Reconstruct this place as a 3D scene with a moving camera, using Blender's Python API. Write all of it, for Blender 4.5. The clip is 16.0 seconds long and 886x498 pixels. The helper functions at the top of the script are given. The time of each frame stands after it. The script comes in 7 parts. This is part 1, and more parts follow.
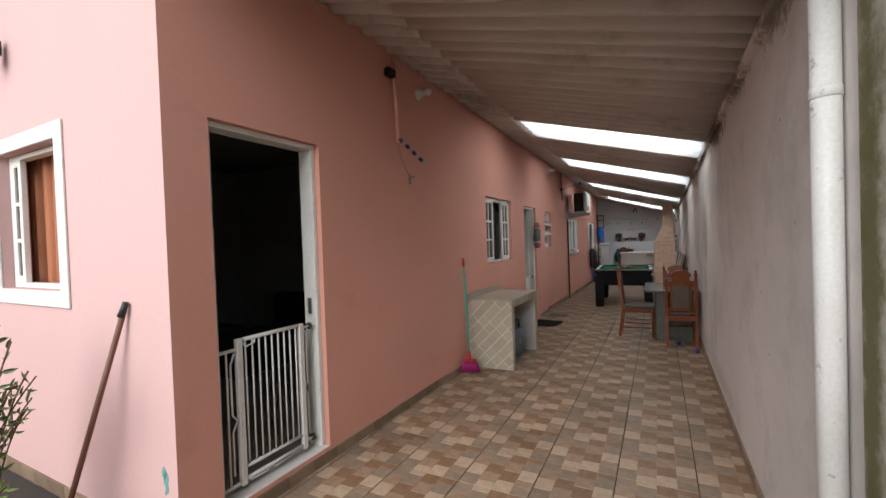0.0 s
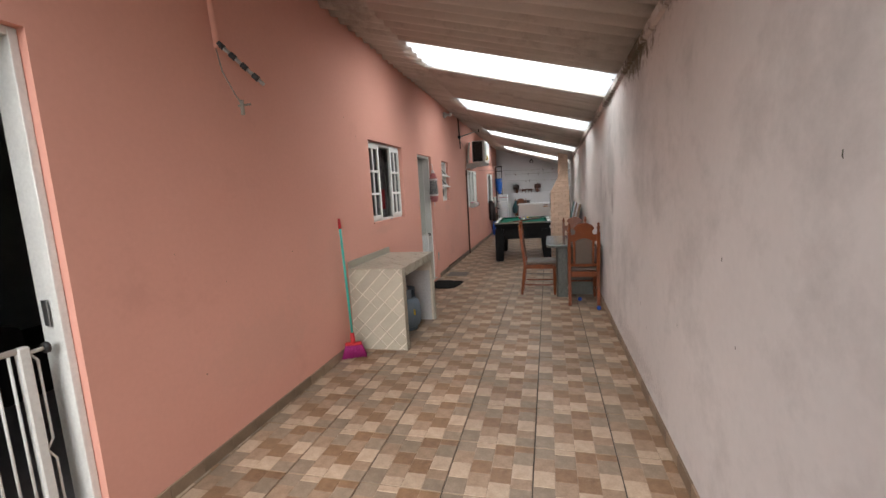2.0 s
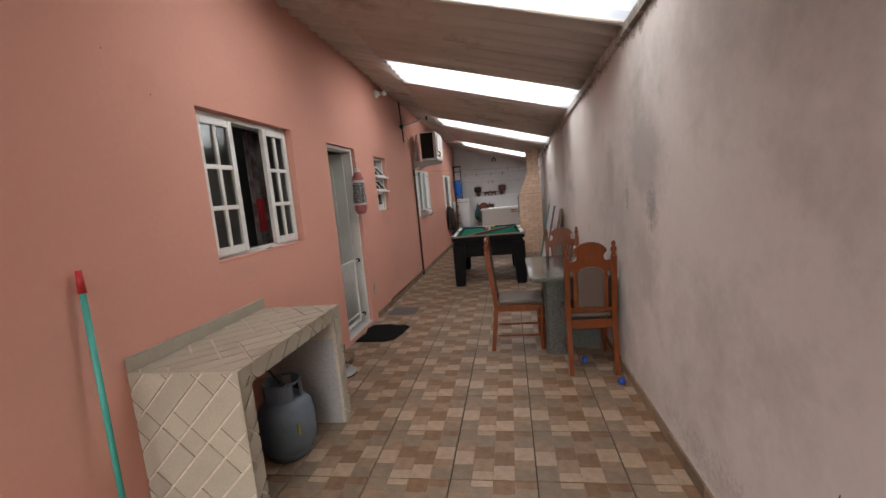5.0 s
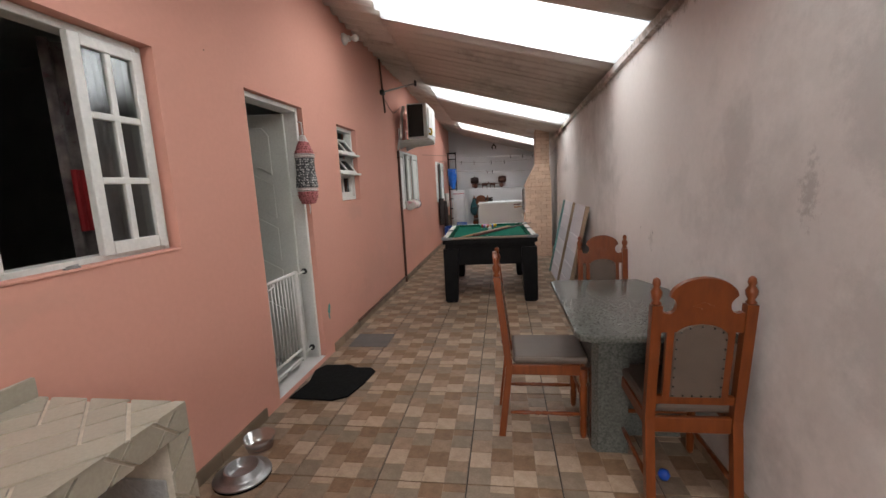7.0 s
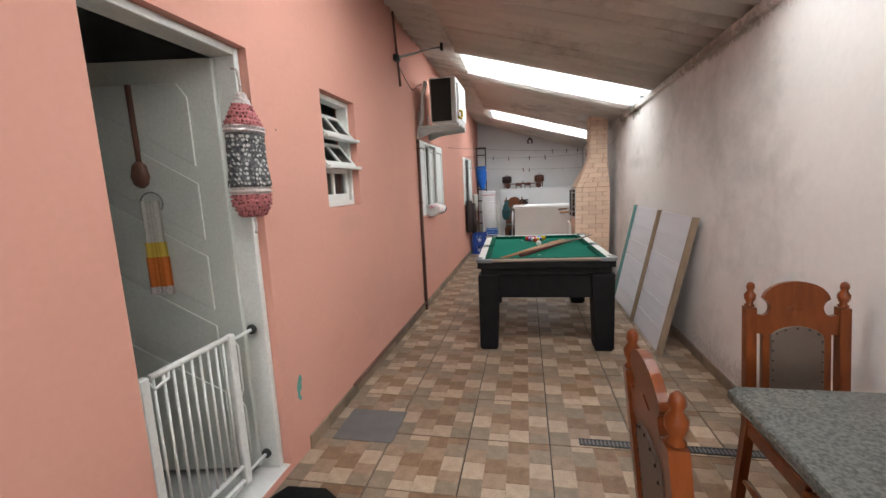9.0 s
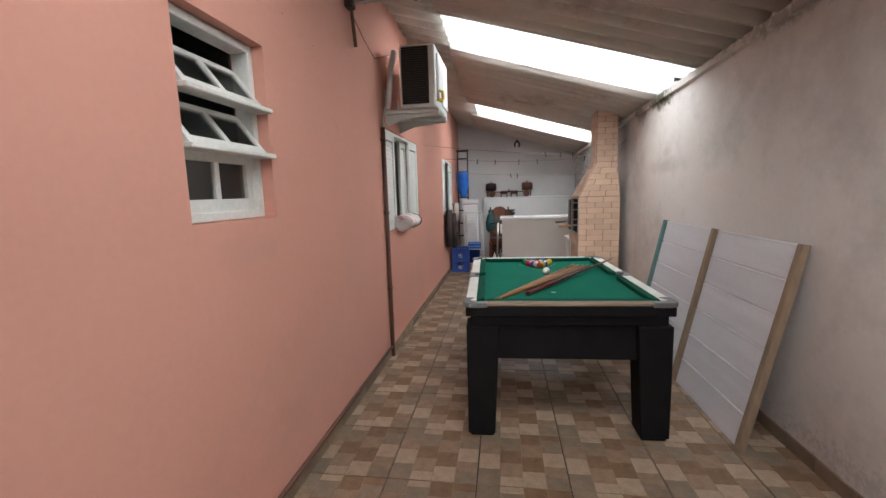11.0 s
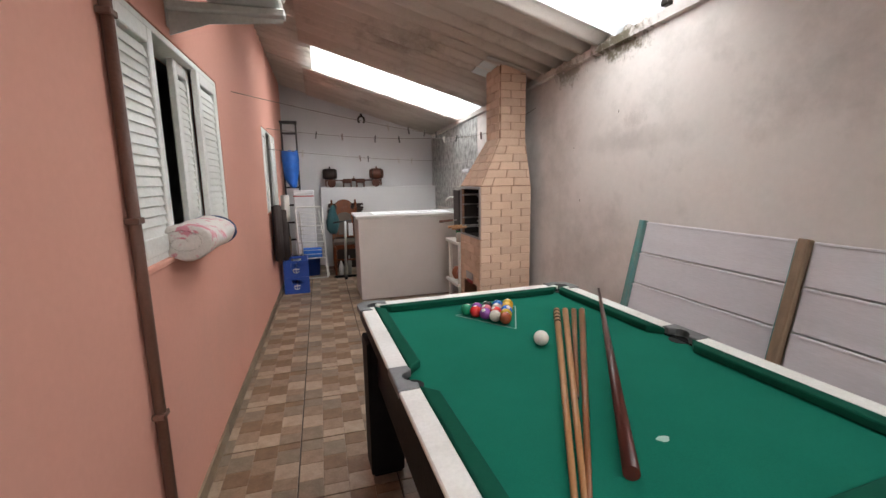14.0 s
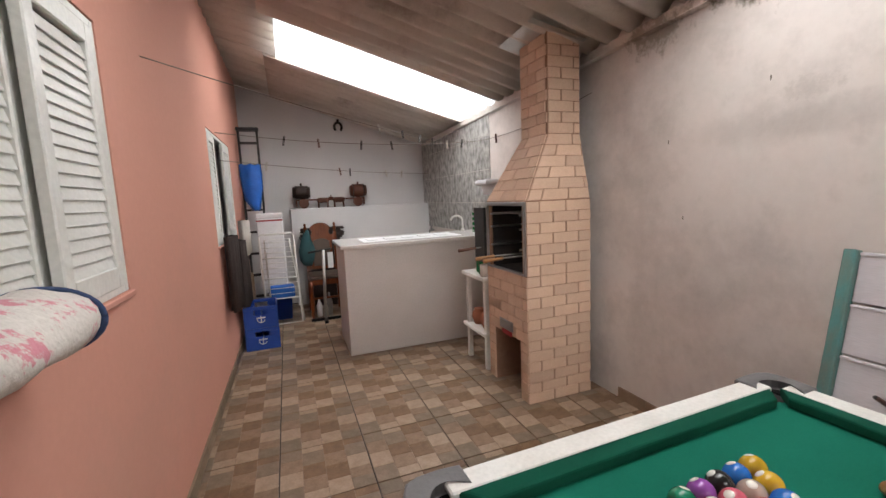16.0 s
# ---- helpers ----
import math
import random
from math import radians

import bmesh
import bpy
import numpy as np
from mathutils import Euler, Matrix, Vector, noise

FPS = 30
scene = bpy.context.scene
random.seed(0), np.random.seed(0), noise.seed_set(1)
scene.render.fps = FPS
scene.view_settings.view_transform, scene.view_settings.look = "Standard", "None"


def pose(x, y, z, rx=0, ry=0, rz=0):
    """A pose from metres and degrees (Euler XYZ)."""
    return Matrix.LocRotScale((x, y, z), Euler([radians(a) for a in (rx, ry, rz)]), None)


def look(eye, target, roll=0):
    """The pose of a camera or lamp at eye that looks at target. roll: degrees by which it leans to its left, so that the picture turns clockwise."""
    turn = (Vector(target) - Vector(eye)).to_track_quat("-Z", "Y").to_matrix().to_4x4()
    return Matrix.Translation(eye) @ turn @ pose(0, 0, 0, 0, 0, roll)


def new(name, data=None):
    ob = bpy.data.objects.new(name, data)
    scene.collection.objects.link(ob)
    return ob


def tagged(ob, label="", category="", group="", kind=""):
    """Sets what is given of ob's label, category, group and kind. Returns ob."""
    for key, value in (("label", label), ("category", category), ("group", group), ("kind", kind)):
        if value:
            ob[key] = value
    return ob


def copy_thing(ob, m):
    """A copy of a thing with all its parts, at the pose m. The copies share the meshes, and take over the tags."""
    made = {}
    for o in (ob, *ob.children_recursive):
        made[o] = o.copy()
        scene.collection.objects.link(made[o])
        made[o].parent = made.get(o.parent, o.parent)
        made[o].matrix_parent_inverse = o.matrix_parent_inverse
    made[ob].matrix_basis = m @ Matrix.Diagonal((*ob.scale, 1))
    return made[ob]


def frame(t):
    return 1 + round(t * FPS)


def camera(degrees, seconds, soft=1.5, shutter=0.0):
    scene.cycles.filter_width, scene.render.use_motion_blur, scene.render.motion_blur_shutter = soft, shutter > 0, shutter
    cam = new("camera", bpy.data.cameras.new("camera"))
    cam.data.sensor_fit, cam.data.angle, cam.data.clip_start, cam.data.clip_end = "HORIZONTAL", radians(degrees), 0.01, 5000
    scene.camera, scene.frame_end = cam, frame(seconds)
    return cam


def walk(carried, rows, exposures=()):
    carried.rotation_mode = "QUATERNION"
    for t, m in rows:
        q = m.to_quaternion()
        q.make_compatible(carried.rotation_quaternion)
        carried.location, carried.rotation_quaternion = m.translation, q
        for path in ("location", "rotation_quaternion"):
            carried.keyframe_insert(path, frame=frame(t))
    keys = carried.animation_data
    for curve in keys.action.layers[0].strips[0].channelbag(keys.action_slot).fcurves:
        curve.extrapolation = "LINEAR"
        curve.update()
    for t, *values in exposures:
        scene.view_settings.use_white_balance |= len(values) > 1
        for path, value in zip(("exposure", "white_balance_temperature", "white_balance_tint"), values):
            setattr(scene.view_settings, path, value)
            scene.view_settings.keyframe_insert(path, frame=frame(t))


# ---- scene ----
cam = camera(93.3, 16.0)
METRES, EYE, TILT, LEAN, TURN = 10.56, 1.526, 0.0, 0.0, 27.3
ROWS = [
    (0.0, 0.0, 0.0, 0.0, -0.04, -1.05, 2.0),
    (0.5, 0.0025, 0.0162, -0.002, -3.77, -5.01, 2.24),
    (1.0, 0.004, 0.0395, -0.0001, -10.59, -6.56, 4.32),
    (1.5, 0.0126, 0.0612, -0.0026, -13.49, -7.68, 3.98),
    (2.0, 0.0273, 0.0871, -0.0006, -13.35, -7.94, 3.12),
    (2.5, 0.0352, 0.1146, -0.0026, -14.61, -8.05, 2.98),
    (3.0, 0.0449, 0.1443, -0.0004, -17.86, -8.47, 5.35),
    (3.5, 0.0656, 0.1741, -0.0016, -17.21, -6.9, 5.26),
    (6.0, 0.133, 0.3392, -0.005, -19.43, -8.39, 4.64),
    (6.5, 0.147, 0.3734, -0.0072, -19.59, -8.67, 4.07),
    (7.0, 0.1569, 0.4085, -0.0082, -19.26, -8.77, 2.93),
    (7.5, 0.1668, 0.4448, -0.0075, -19.26, -8.93, 2.94),
    (8.0, 0.1819, 0.4787, -0.0075, -14.66, -8.57, 3.31),
    (8.5, 0.1884, 0.5135, -0.0087, -13.56, -8.37, 3.18),
    (9.0, 0.1924, 0.5434, -0.0082, -16.21, -8.64, 2.64),
    (11.5, 0.2346, 0.6846, -0.0111, -21.23, -7.6, 1.13),
    (12.0, 0.2396, 0.7161, -0.0115, -25.55, -7.94, 0.84),
    (12.5, 0.2498, 0.7443, -0.0132, -27.47, -8.13, 0.7),
    (13.0, 0.2617, 0.7741, -0.0128, -29.17, -8.39, 0.74),
    (13.5, 0.2684, 0.807, -0.013, -38.46, -8.67, 1.33),
    (14.0, 0.2769, 0.8349, -0.0149, -43.62, -9.3, 0.92),
    (14.5, 0.2913, 0.861, -0.0149, -43.77, -9.4, 1.65),
    (15.0, 0.3024, 0.8872, -0.015, -46.12, -8.64, 1.81),
    (15.5, 0.3117, 0.9116, -0.0139, -47.41, -7.96, 2.46),
    (16.0, 0.3265, 0.9368, -0.0151, -47.79, -7.18, 2.51),
]
walk(cam, [(t, pose(0, 0, EYE, TILT, LEAN, TURN) @ pose(METRES * x, METRES * y, METRES * z, 90 + pitch, roll, yaw)) for t, x, y, z, yaw, pitch, roll in ROWS], [(0.0, 0.35, 6400, 9), (0.5, 0.5, 6400, 9), (1.0, 0.48, 6500, 10), (2.0, 0.98, 6400, 9), (2.5, 0.9, 6800, 14), (3.0, 0.55, 7000, 18), (3.5, 0.4, 7000, 18), (6.0, 0.95, 6600, 11), (7.0, 0.97, 6600, 11), (8.0, 1.65, 6200, 5), (9.0, 1.55, 6400, 8), (11.5, 1.25, 6400, 9), (12.5, 1.35, 6400, 9), (14.0, 1.4, 6600, 11), (16.0, 1.35, 6800, 13)])

# ---- world, sun, light ----
world = bpy.data.worlds.new("world")
scene.world = world
world.use_nodes = True
wn = world.node_tree
wn.nodes.clear()
sky = wn.nodes.new("ShaderNodeTexSky")
sky.sky_type, sky.sun_disc = "NISHITA", False
sky.sun_elevation, sky.sun_rotation = radians(35), radians(182)
sky.air_density, sky.dust_density = 1.0, 2.0
hsv = wn.nodes.new("ShaderNodeHueSaturation")
hsv.inputs["Saturation"].default_value = 0.4
bg = wn.nodes.new("ShaderNodeBackground")
bg.inputs["Strength"].default_value = 0.15
wout = wn.nodes.new("ShaderNodeOutputWorld")
wn.links.new(sky.outputs[0], hsv.inputs["Color"])
wn.links.new(hsv.outputs[0], bg.inputs["Color"])
wn.links.new(bg.outputs[0], wout.inputs[0])
sun_data = bpy.data.lights.new("sun", "SUN")
sun_data.energy, sun_data.angle, sun_data.color = 2.9, radians(60), (1.0, 0.985, 0.975)
sun = new("sun", sun_data)
sun.matrix_world = look((0, 0, 0), (0.03, 0.82, -0.57))


# ---- materials ----
def mat(name, col, rough=0.7, col2=None, scale=6.0, bump=0.15, metal=0.0, fine=90.0, amount=0.6, stretch=(1, 1, 1), stain=None, spec=0.4, grainy=0.3):
    """A surface of two colours mixed at a large and a fine scale, with relief; stain adds large soft blotches."""
    m = bpy.data.materials.new(name)
    m.use_nodes = True
    nt = m.node_tree
    b = nt.nodes["Principled BSDF"]
    col2 = col2 or tuple(c * 0.82 for c in col)
    tc = nt.nodes.new("ShaderNodeTexCoord")
    mp = nt.nodes.new("ShaderNodeMapping")
    mp.inputs["Scale"].default_value = stretch
    nt.links.new(tc.outputs["Object"], mp.inputs["Vector"])
    n1 = nt.nodes.new("ShaderNodeTexNoise")
    n1.inputs["Scale"].default_value, n1.inputs["Detail"].default_value = scale, 5
    n2 = nt.nodes.new("ShaderNodeTexNoise")
    n2.inputs["Scale"].default_value, n2.inputs["Detail"].default_value = fine, 3
    for n in (n1, n2):
        nt.links.new(mp.outputs[0], n.inputs["Vector"])
    ramp = nt.nodes.new("ShaderNodeMapRange")
    ramp.inputs["From Min"].default_value, ramp.inputs["From Max"].default_value = 0.35, 0.68
    ramp.inputs["To Max"].default_value = amount
    nt.links.new(n1.outputs["Fac"], ramp.inputs["Value"])
    mix = nt.nodes.new("ShaderNodeMix")
    mix.data_type = "RGBA"
    mix.inputs["A"].default_value, mix.inputs["B"].default_value = (*col, 1), (*col2, 1)
    nt.links.new(ramp.outputs[0], mix.inputs["Factor"])
    mix2 = nt.nodes.new("ShaderNodeMix")
    mix2.data_type, mix2.blend_type = "RGBA", "MULTIPLY"
    mix2.inputs["Factor"].default_value = grainy
    grain = nt.nodes.new("ShaderNodeMapRange")
    grain.inputs["From Min"].default_value, grain.inputs["From Max"].default_value = 0.3, 0.7
    grain.inputs["To Min"].default_value, grain.inputs["To Max"].default_value = 0.72, 1.12
    nt.links.new(n2.outputs["Fac"], grain.inputs["Value"])
    nt.links.new(mix.outputs["Result"], mix2.inputs["A"])
    nt.links.new(grain.outputs[0], mix2.inputs["B"])
    last = mix2.outputs["Result"]
    if stain:
        scol, sscale, lo, hi, sfac = stain
        n3 = nt.nodes.new("ShaderNodeTexNoise")
        n3.inputs["Scale"].default_value, n3.inputs["Detail"].default_value, n3.inputs["Roughness"].default_value = sscale, 9, 0.70
        nt.links.new(tc.outputs["Object"], n3.inputs["Vector"])
        r3 = nt.nodes.new("ShaderNodeMapRange")
        r3.inputs["From Min"].default_value, r3.inputs["From Max"].default_value, r3.inputs["To Max"].default_value = lo, hi, sfac
        nt.links.new(n3.outputs["Fac"], r3.inputs["Value"])
        mix3 = nt.nodes.new("ShaderNodeMix")
        mix3.data_type = "RGBA"
        nt.links.new(r3.outputs[0], mix3.inputs["Factor"])
        nt.links.new(last, mix3.inputs["A"])
        mix3.inputs["B"].default_value = (*scol, 1)
        last = mix3.outputs["Result"]
    nt.links.new(last, b.inputs["Base Color"])
    b.inputs["Roughness"].default_value, b.inputs["Metallic"].default_value = rough, metal
    b.inputs["Specular IOR Level"].default_value = spec
    if bump:
        add = nt.nodes.new("ShaderNodeMath")
        add.operation = "MULTIPLY_ADD"
        add.inputs[1].default_value = 1.6
        nt.links.new(n1.outputs["Fac"], add.inputs[0])
        nt.links.new(n2.outputs["Fac"], add.inputs[2])
        bp = nt.nodes.new("ShaderNodeBump")
        bp.inputs["Strength"].default_value, bp.inputs["Distance"].default_value = bump, 0.01
        nt.links.new(add.outputs[0], bp.inputs["Height"])
        nt.links.new(bp.outputs[0], b.inputs["Normal"])
    return m


def vary(m, lo=0.85, hi=1.12, island=False):
    """Lets each piece differ a little in brightness."""
    nt = m.node_tree
    b = nt.nodes["Principled BSDF"]
    src = b.inputs["Base Color"].links[0].from_socket
    info = nt.nodes.new("ShaderNodeNewGeometry" if island else "ShaderNodeObjectInfo")
    r = nt.nodes.new("ShaderNodeMapRange")
    r.inputs["To Min"].default_value, r.inputs["To Max"].default_value = lo, hi
    nt.links.new(info.outputs["Random Per Island" if island else "Random"], r.inputs["Value"])
    mx = nt.nodes.new("ShaderNodeMix")
    mx.data_type, mx.blend_type = "RGBA", "MULTIPLY"
    mx.inputs["Factor"].default_value = 1
    nt.links.new(src, mx.inputs["A"])
    nt.links.new(r.outputs[0], mx.inputs["B"])
    nt.links.new(mx.outputs["Result"], b.inputs["Base Color"])
    return m


def glass(name, tint=(0.9, 0.95, 0.95), rough=0.02, clear=0.85):
    m = bpy.data.materials.new(name)
    m.use_nodes = True
    nt = m.node_tree
    nt.nodes.remove(nt.nodes["Principled BSDF"])
    tr = nt.nodes.new("ShaderNodeBsdfTransparent")
    tr.inputs[0].default_value = (*tint, 1)
    gl = nt.nodes.new("ShaderNodeBsdfGlossy")
    gl.inputs["Roughness"].default_value = rough
    mx = nt.nodes.new("ShaderNodeMixShader")
    mx.inputs[0].default_value = 1 - clear
    nt.links.new(tr.outputs[0], mx.inputs[1])
    nt.links.new(gl.outputs[0], mx.inputs[2])
    nt.links.new(mx.outputs[0], nt.nodes["Material Output"].inputs[0])
    return m


def translucent(name, col, clear=0.55):
    m = bpy.data.materials.new(name)
    m.use_nodes = True
    nt = m.node_tree
    nt.nodes.remove(nt.nodes["Principled BSDF"])
    tl = nt.nodes.new("ShaderNodeBsdfTranslucent")
    tl.inputs[0].default_value = (*col, 1)
    tr = nt.nodes.new("ShaderNodeBsdfTransparent")
    tr.inputs[0].default_value = (*col, 1)
    mx = nt.nodes.new("ShaderNodeMixShader")
    mx.inputs[0].default_value = clear
    nt.links.new(tl.outputs[0], mx.inputs[1])
    nt.links.new(tr.outputs[0], mx.inputs[2])
    nt.links.new(mx.outputs[0], nt.nodes["Material Output"].inputs[0])
    return m


PINK = mat("pink_render", (0.66, 0.335, 0.265), 0.85, (0.60, 0.295, 0.23), 0.9, 0.06, fine=35, amount=0.5, stain=((0.47, 0.23, 0.185), 1.3, 0.60, 0.80, 0.5), spec=0.2, grainy=0.08)
REVEAL = mat("reveal_plaster", (0.72, 0.62, 0.56), 0.8, bump=0.1)
GREYWALL = mat("weathered_white_render", (0.68, 0.635, 0.605), 0.9, (0.57, 0.53, 0.505), 0.7, 0.09, fine=30, amount=0.8, stain=((0.26, 0.24, 0.225), 1.0, 0.49, 0.70, 0.5), spec=0.15, grainy=0.1)
# Paler copy of the pink render: overexposed front daylight mixed into its colour.
PINKLIT = mat("brightly_lit_pink_render", (0.56, 0.375, 0.365), 0.85, (0.53, 0.35, 0.335), 0.9, 0.06, fine=35, amount=0.5, stain=((0.55, 0.36, 0.30), 1.3, 0.62, 0.82, 0.4), spec=0.2, grainy=0.08)
BACKWALL = mat("white_render", (0.68, 0.68, 0.69), 0.85, (0.58, 0.58, 0.59), 1.6, 0.1, stain=((0.42, 0.41, 0.40), 2.0, 0.62, 0.85, 0.4))
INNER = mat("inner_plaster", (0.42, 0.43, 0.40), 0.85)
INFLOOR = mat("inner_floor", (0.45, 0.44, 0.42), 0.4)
CEMENT = mat("fibre_cement", (0.60, 0.55, 0.50), 0.9, (0.46, 0.41, 0.36), 2.2, 0.2, fine=160, stretch=(0.5, 2.5, 1), stain=((0.17, 0.13, 0.10), 1.4, 0.55, 0.75, 0.75), spec=0.1)
SKYLIGHT = translucent("translucent_sheet", (0.92, 0.94, 0.95))
GROUT = mat("dark_grout", (0.045, 0.038, 0.032), 0.95)
GROUND = mat("bare_ground", (0.22, 0.19, 0.16), 0.95, (0.14, 0.13, 0.10), 0.8)
T_LIGHT = vary(mat("stone_print_light", (0.41, 0.31, 0.225), 0.42, (0.32, 0.23, 0.16), 19, 0.10, fine=95, amount=0.85, spec=0.25, grainy=0.5, stain=((0.36, 0.265, 0.19), 27, 0.60, 0.72, 0.4)), 0.86, 1.1)
T_MID = vary(mat("stone_print_mid", (0.285, 0.198, 0.135), 0.42, (0.205, 0.138, 0.09), 19, 0.10, fine=95, amount=0.85, spec=0.25, grainy=0.5, stain=((0.36, 0.265, 0.19), 27, 0.60, 0.72, 0.4)), 0.86, 1.1)
T_GREY = vary(mat("stone_print_grey", (0.235, 0.18, 0.13), 0.42, (0.175, 0.128, 0.09), 19, 0.10, fine=95, amount=0.85, spec=0.25, grainy=0.5, stain=((0.36, 0.265, 0.19), 27, 0.60, 0.72, 0.4)), 0.86, 1.1)
T_BROWN = vary(mat("stone_print_brown", (0.215, 0.128, 0.072), 0.42, (0.155, 0.09, 0.05), 19, 0.10, fine=95, amount=0.85, spec=0.25, grainy=0.5, stain=((0.36, 0.265, 0.19), 27, 0.60, 0.72, 0.4)), 0.86, 1.1)
SKIRT = vary(mat("skirting_tile", (0.26, 0.185, 0.125), 0.5, (0.17, 0.12, 0.08), 8), 0.75, 1.25)
WHITE = mat("white_enamel", (0.74, 0.74, 0.71), 0.38, (0.64, 0.63, 0.59), 5, 0.05, fine=60, stain=((0.42, 0.38, 0.33), 9, 0.66, 0.8, 0.5))
DOORW = mat("door_paint", (0.62, 0.63, 0.58), 0.45, (0.55, 0.56, 0.51), 3, 0.04)
PANE = glass("window_glass", (0.6, 0.63, 0.63), 0.12, 0.9)
BLACKWOOD = mat("black_painted_wood", (0.007, 0.0065, 0.007), 0.5, (0.012, 0.011, 0.0105), 12, 0.1, spec=0.06)
BLACK = mat("black_plastic", (0.02, 0.02, 0.021), 0.5, (0.035, 0.034, 0.033), 20, 0.05)
FELT = mat("green_felt", (0.005, 0.122, 0.08), 0.95, (0.007, 0.145, 0.098), 3.5, 0.08, fine=300, stain=((0.03, 0.18, 0.125), 7, 0.66, 0.8, 0.35), spec=0.1)
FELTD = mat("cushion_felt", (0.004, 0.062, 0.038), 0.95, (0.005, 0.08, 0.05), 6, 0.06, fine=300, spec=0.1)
RAILW = mat("white_laminate", (0.72, 0.71, 0.68), 0.4, (0.58, 0.56, 0.52), 9, 0.05, stain=((0.30, 0.27, 0.23), 14, 0.66, 0.76, 0.7))
RAWWOOD = mat("raw_wood", (0.23, 0.17, 0.12), 0.75, (0.22, 0.165, 0.12), 5, 0.2, stretch=(1, 8, 8))
CORNER = mat("grey_pocket_casting", (0.17, 0.17, 0.175), 0.45, (0.12, 0.12, 0.125), 14, 0.1, metal=0.4)
CHAIRW = mat("varnished_wood", (0.165, 0.041, 0.010), 0.3, (0.085, 0.020, 0.006), 5, 0.06, stretch=(7, 7, 1.2), spec=0.28)
LEATHER = mat("brown_leatherette", (0.10, 0.072, 0.055), 0.5, (0.07, 0.05, 0.038), 9, 0.15, fine=220)
GRANITE = mat("grey_granite", (0.115, 0.118, 0.106), 0.13, (0.045, 0.048, 0.042), 95, 0.0, fine=330, amount=0.9, grainy=0.8)
STUD = mat("dark_nail", (0.03, 0.025, 0.02), 0.4, metal=0.8)
CTILE = vary(mat("beige_ceramic", (0.42, 0.38, 0.305), 0.32, (0.36, 0.325, 0.255), 7, 0.04, stain=((0.36, 0.32, 0.25), 22, 0.58, 0.72, 0.5)), 0.90, 1.05)
CGROUT = mat("sandy_grout", (0.66, 0.60, 0.51), 0.95, (0.50, 0.44, 0.36), 30)
CEMPLAIN = mat("cement_plaster", (0.38, 0.37, 0.35), 0.9, (0.30, 0.29, 0.27), 4, 0.2)
BRICK = vary(mat("fire_brick", (0.60, 0.43, 0.32), 0.85, (0.54, 0.37, 0.265), 9, 0.14, fine=110), 0.9, 1.08)
MORTAR = mat("brick_mortar", (0.30, 0.18, 0.12), 0.95, (0.24, 0.14, 0.095), 20)
# Soot of the firebox lining, and the painted dark of the pool pockets.
SOOTDARK = mat("soot_and_hole_dark", (0.02, 0.018, 0.017), 0.9)
STEEL = mat("steel", (0.36, 0.36, 0.36), 0.35, (0.26, 0.26, 0.26), 10, 0.05, metal=0.9)
PLANK = vary(mat("white_planks", (0.62, 0.60, 0.63), 0.6, (0.54, 0.52, 0.545), 3, 0.06, stretch=(1, 0.3, 4), stain=((0.30, 0.28, 0.28), 6, 0.68, 0.8, 0.6)), 0.94, 1.04)
TEALPOST = mat("weathered_teal_post", (0.09, 0.25, 0.24), 0.75, (0.19, 0.20, 0.17), 9, 0.2, stretch=(4, 4, 1))
OLDWOOD = mat("weathered_wood", (0.25, 0.175, 0.115), 0.8, (0.16, 0.115, 0.08), 8, 0.2, stretch=(5, 5, 1))
PIPEW = mat("white_pvc_pipe", (0.70, 0.70, 0.68), 0.45, (0.60, 0.60, 0.57), 5, 0.08, stain=((0.20, 0.20, 0.18), 14, 0.60, 0.66, 0.8))
MOSSY = mat("mossy_render", (0.56, 0.53, 0.47), 0.9, (0.40, 0.38, 0.30), 1.8, 0.2, stain=((0.13, 0.13, 0.07), 2.6, 0.50, 0.68, 0.85))


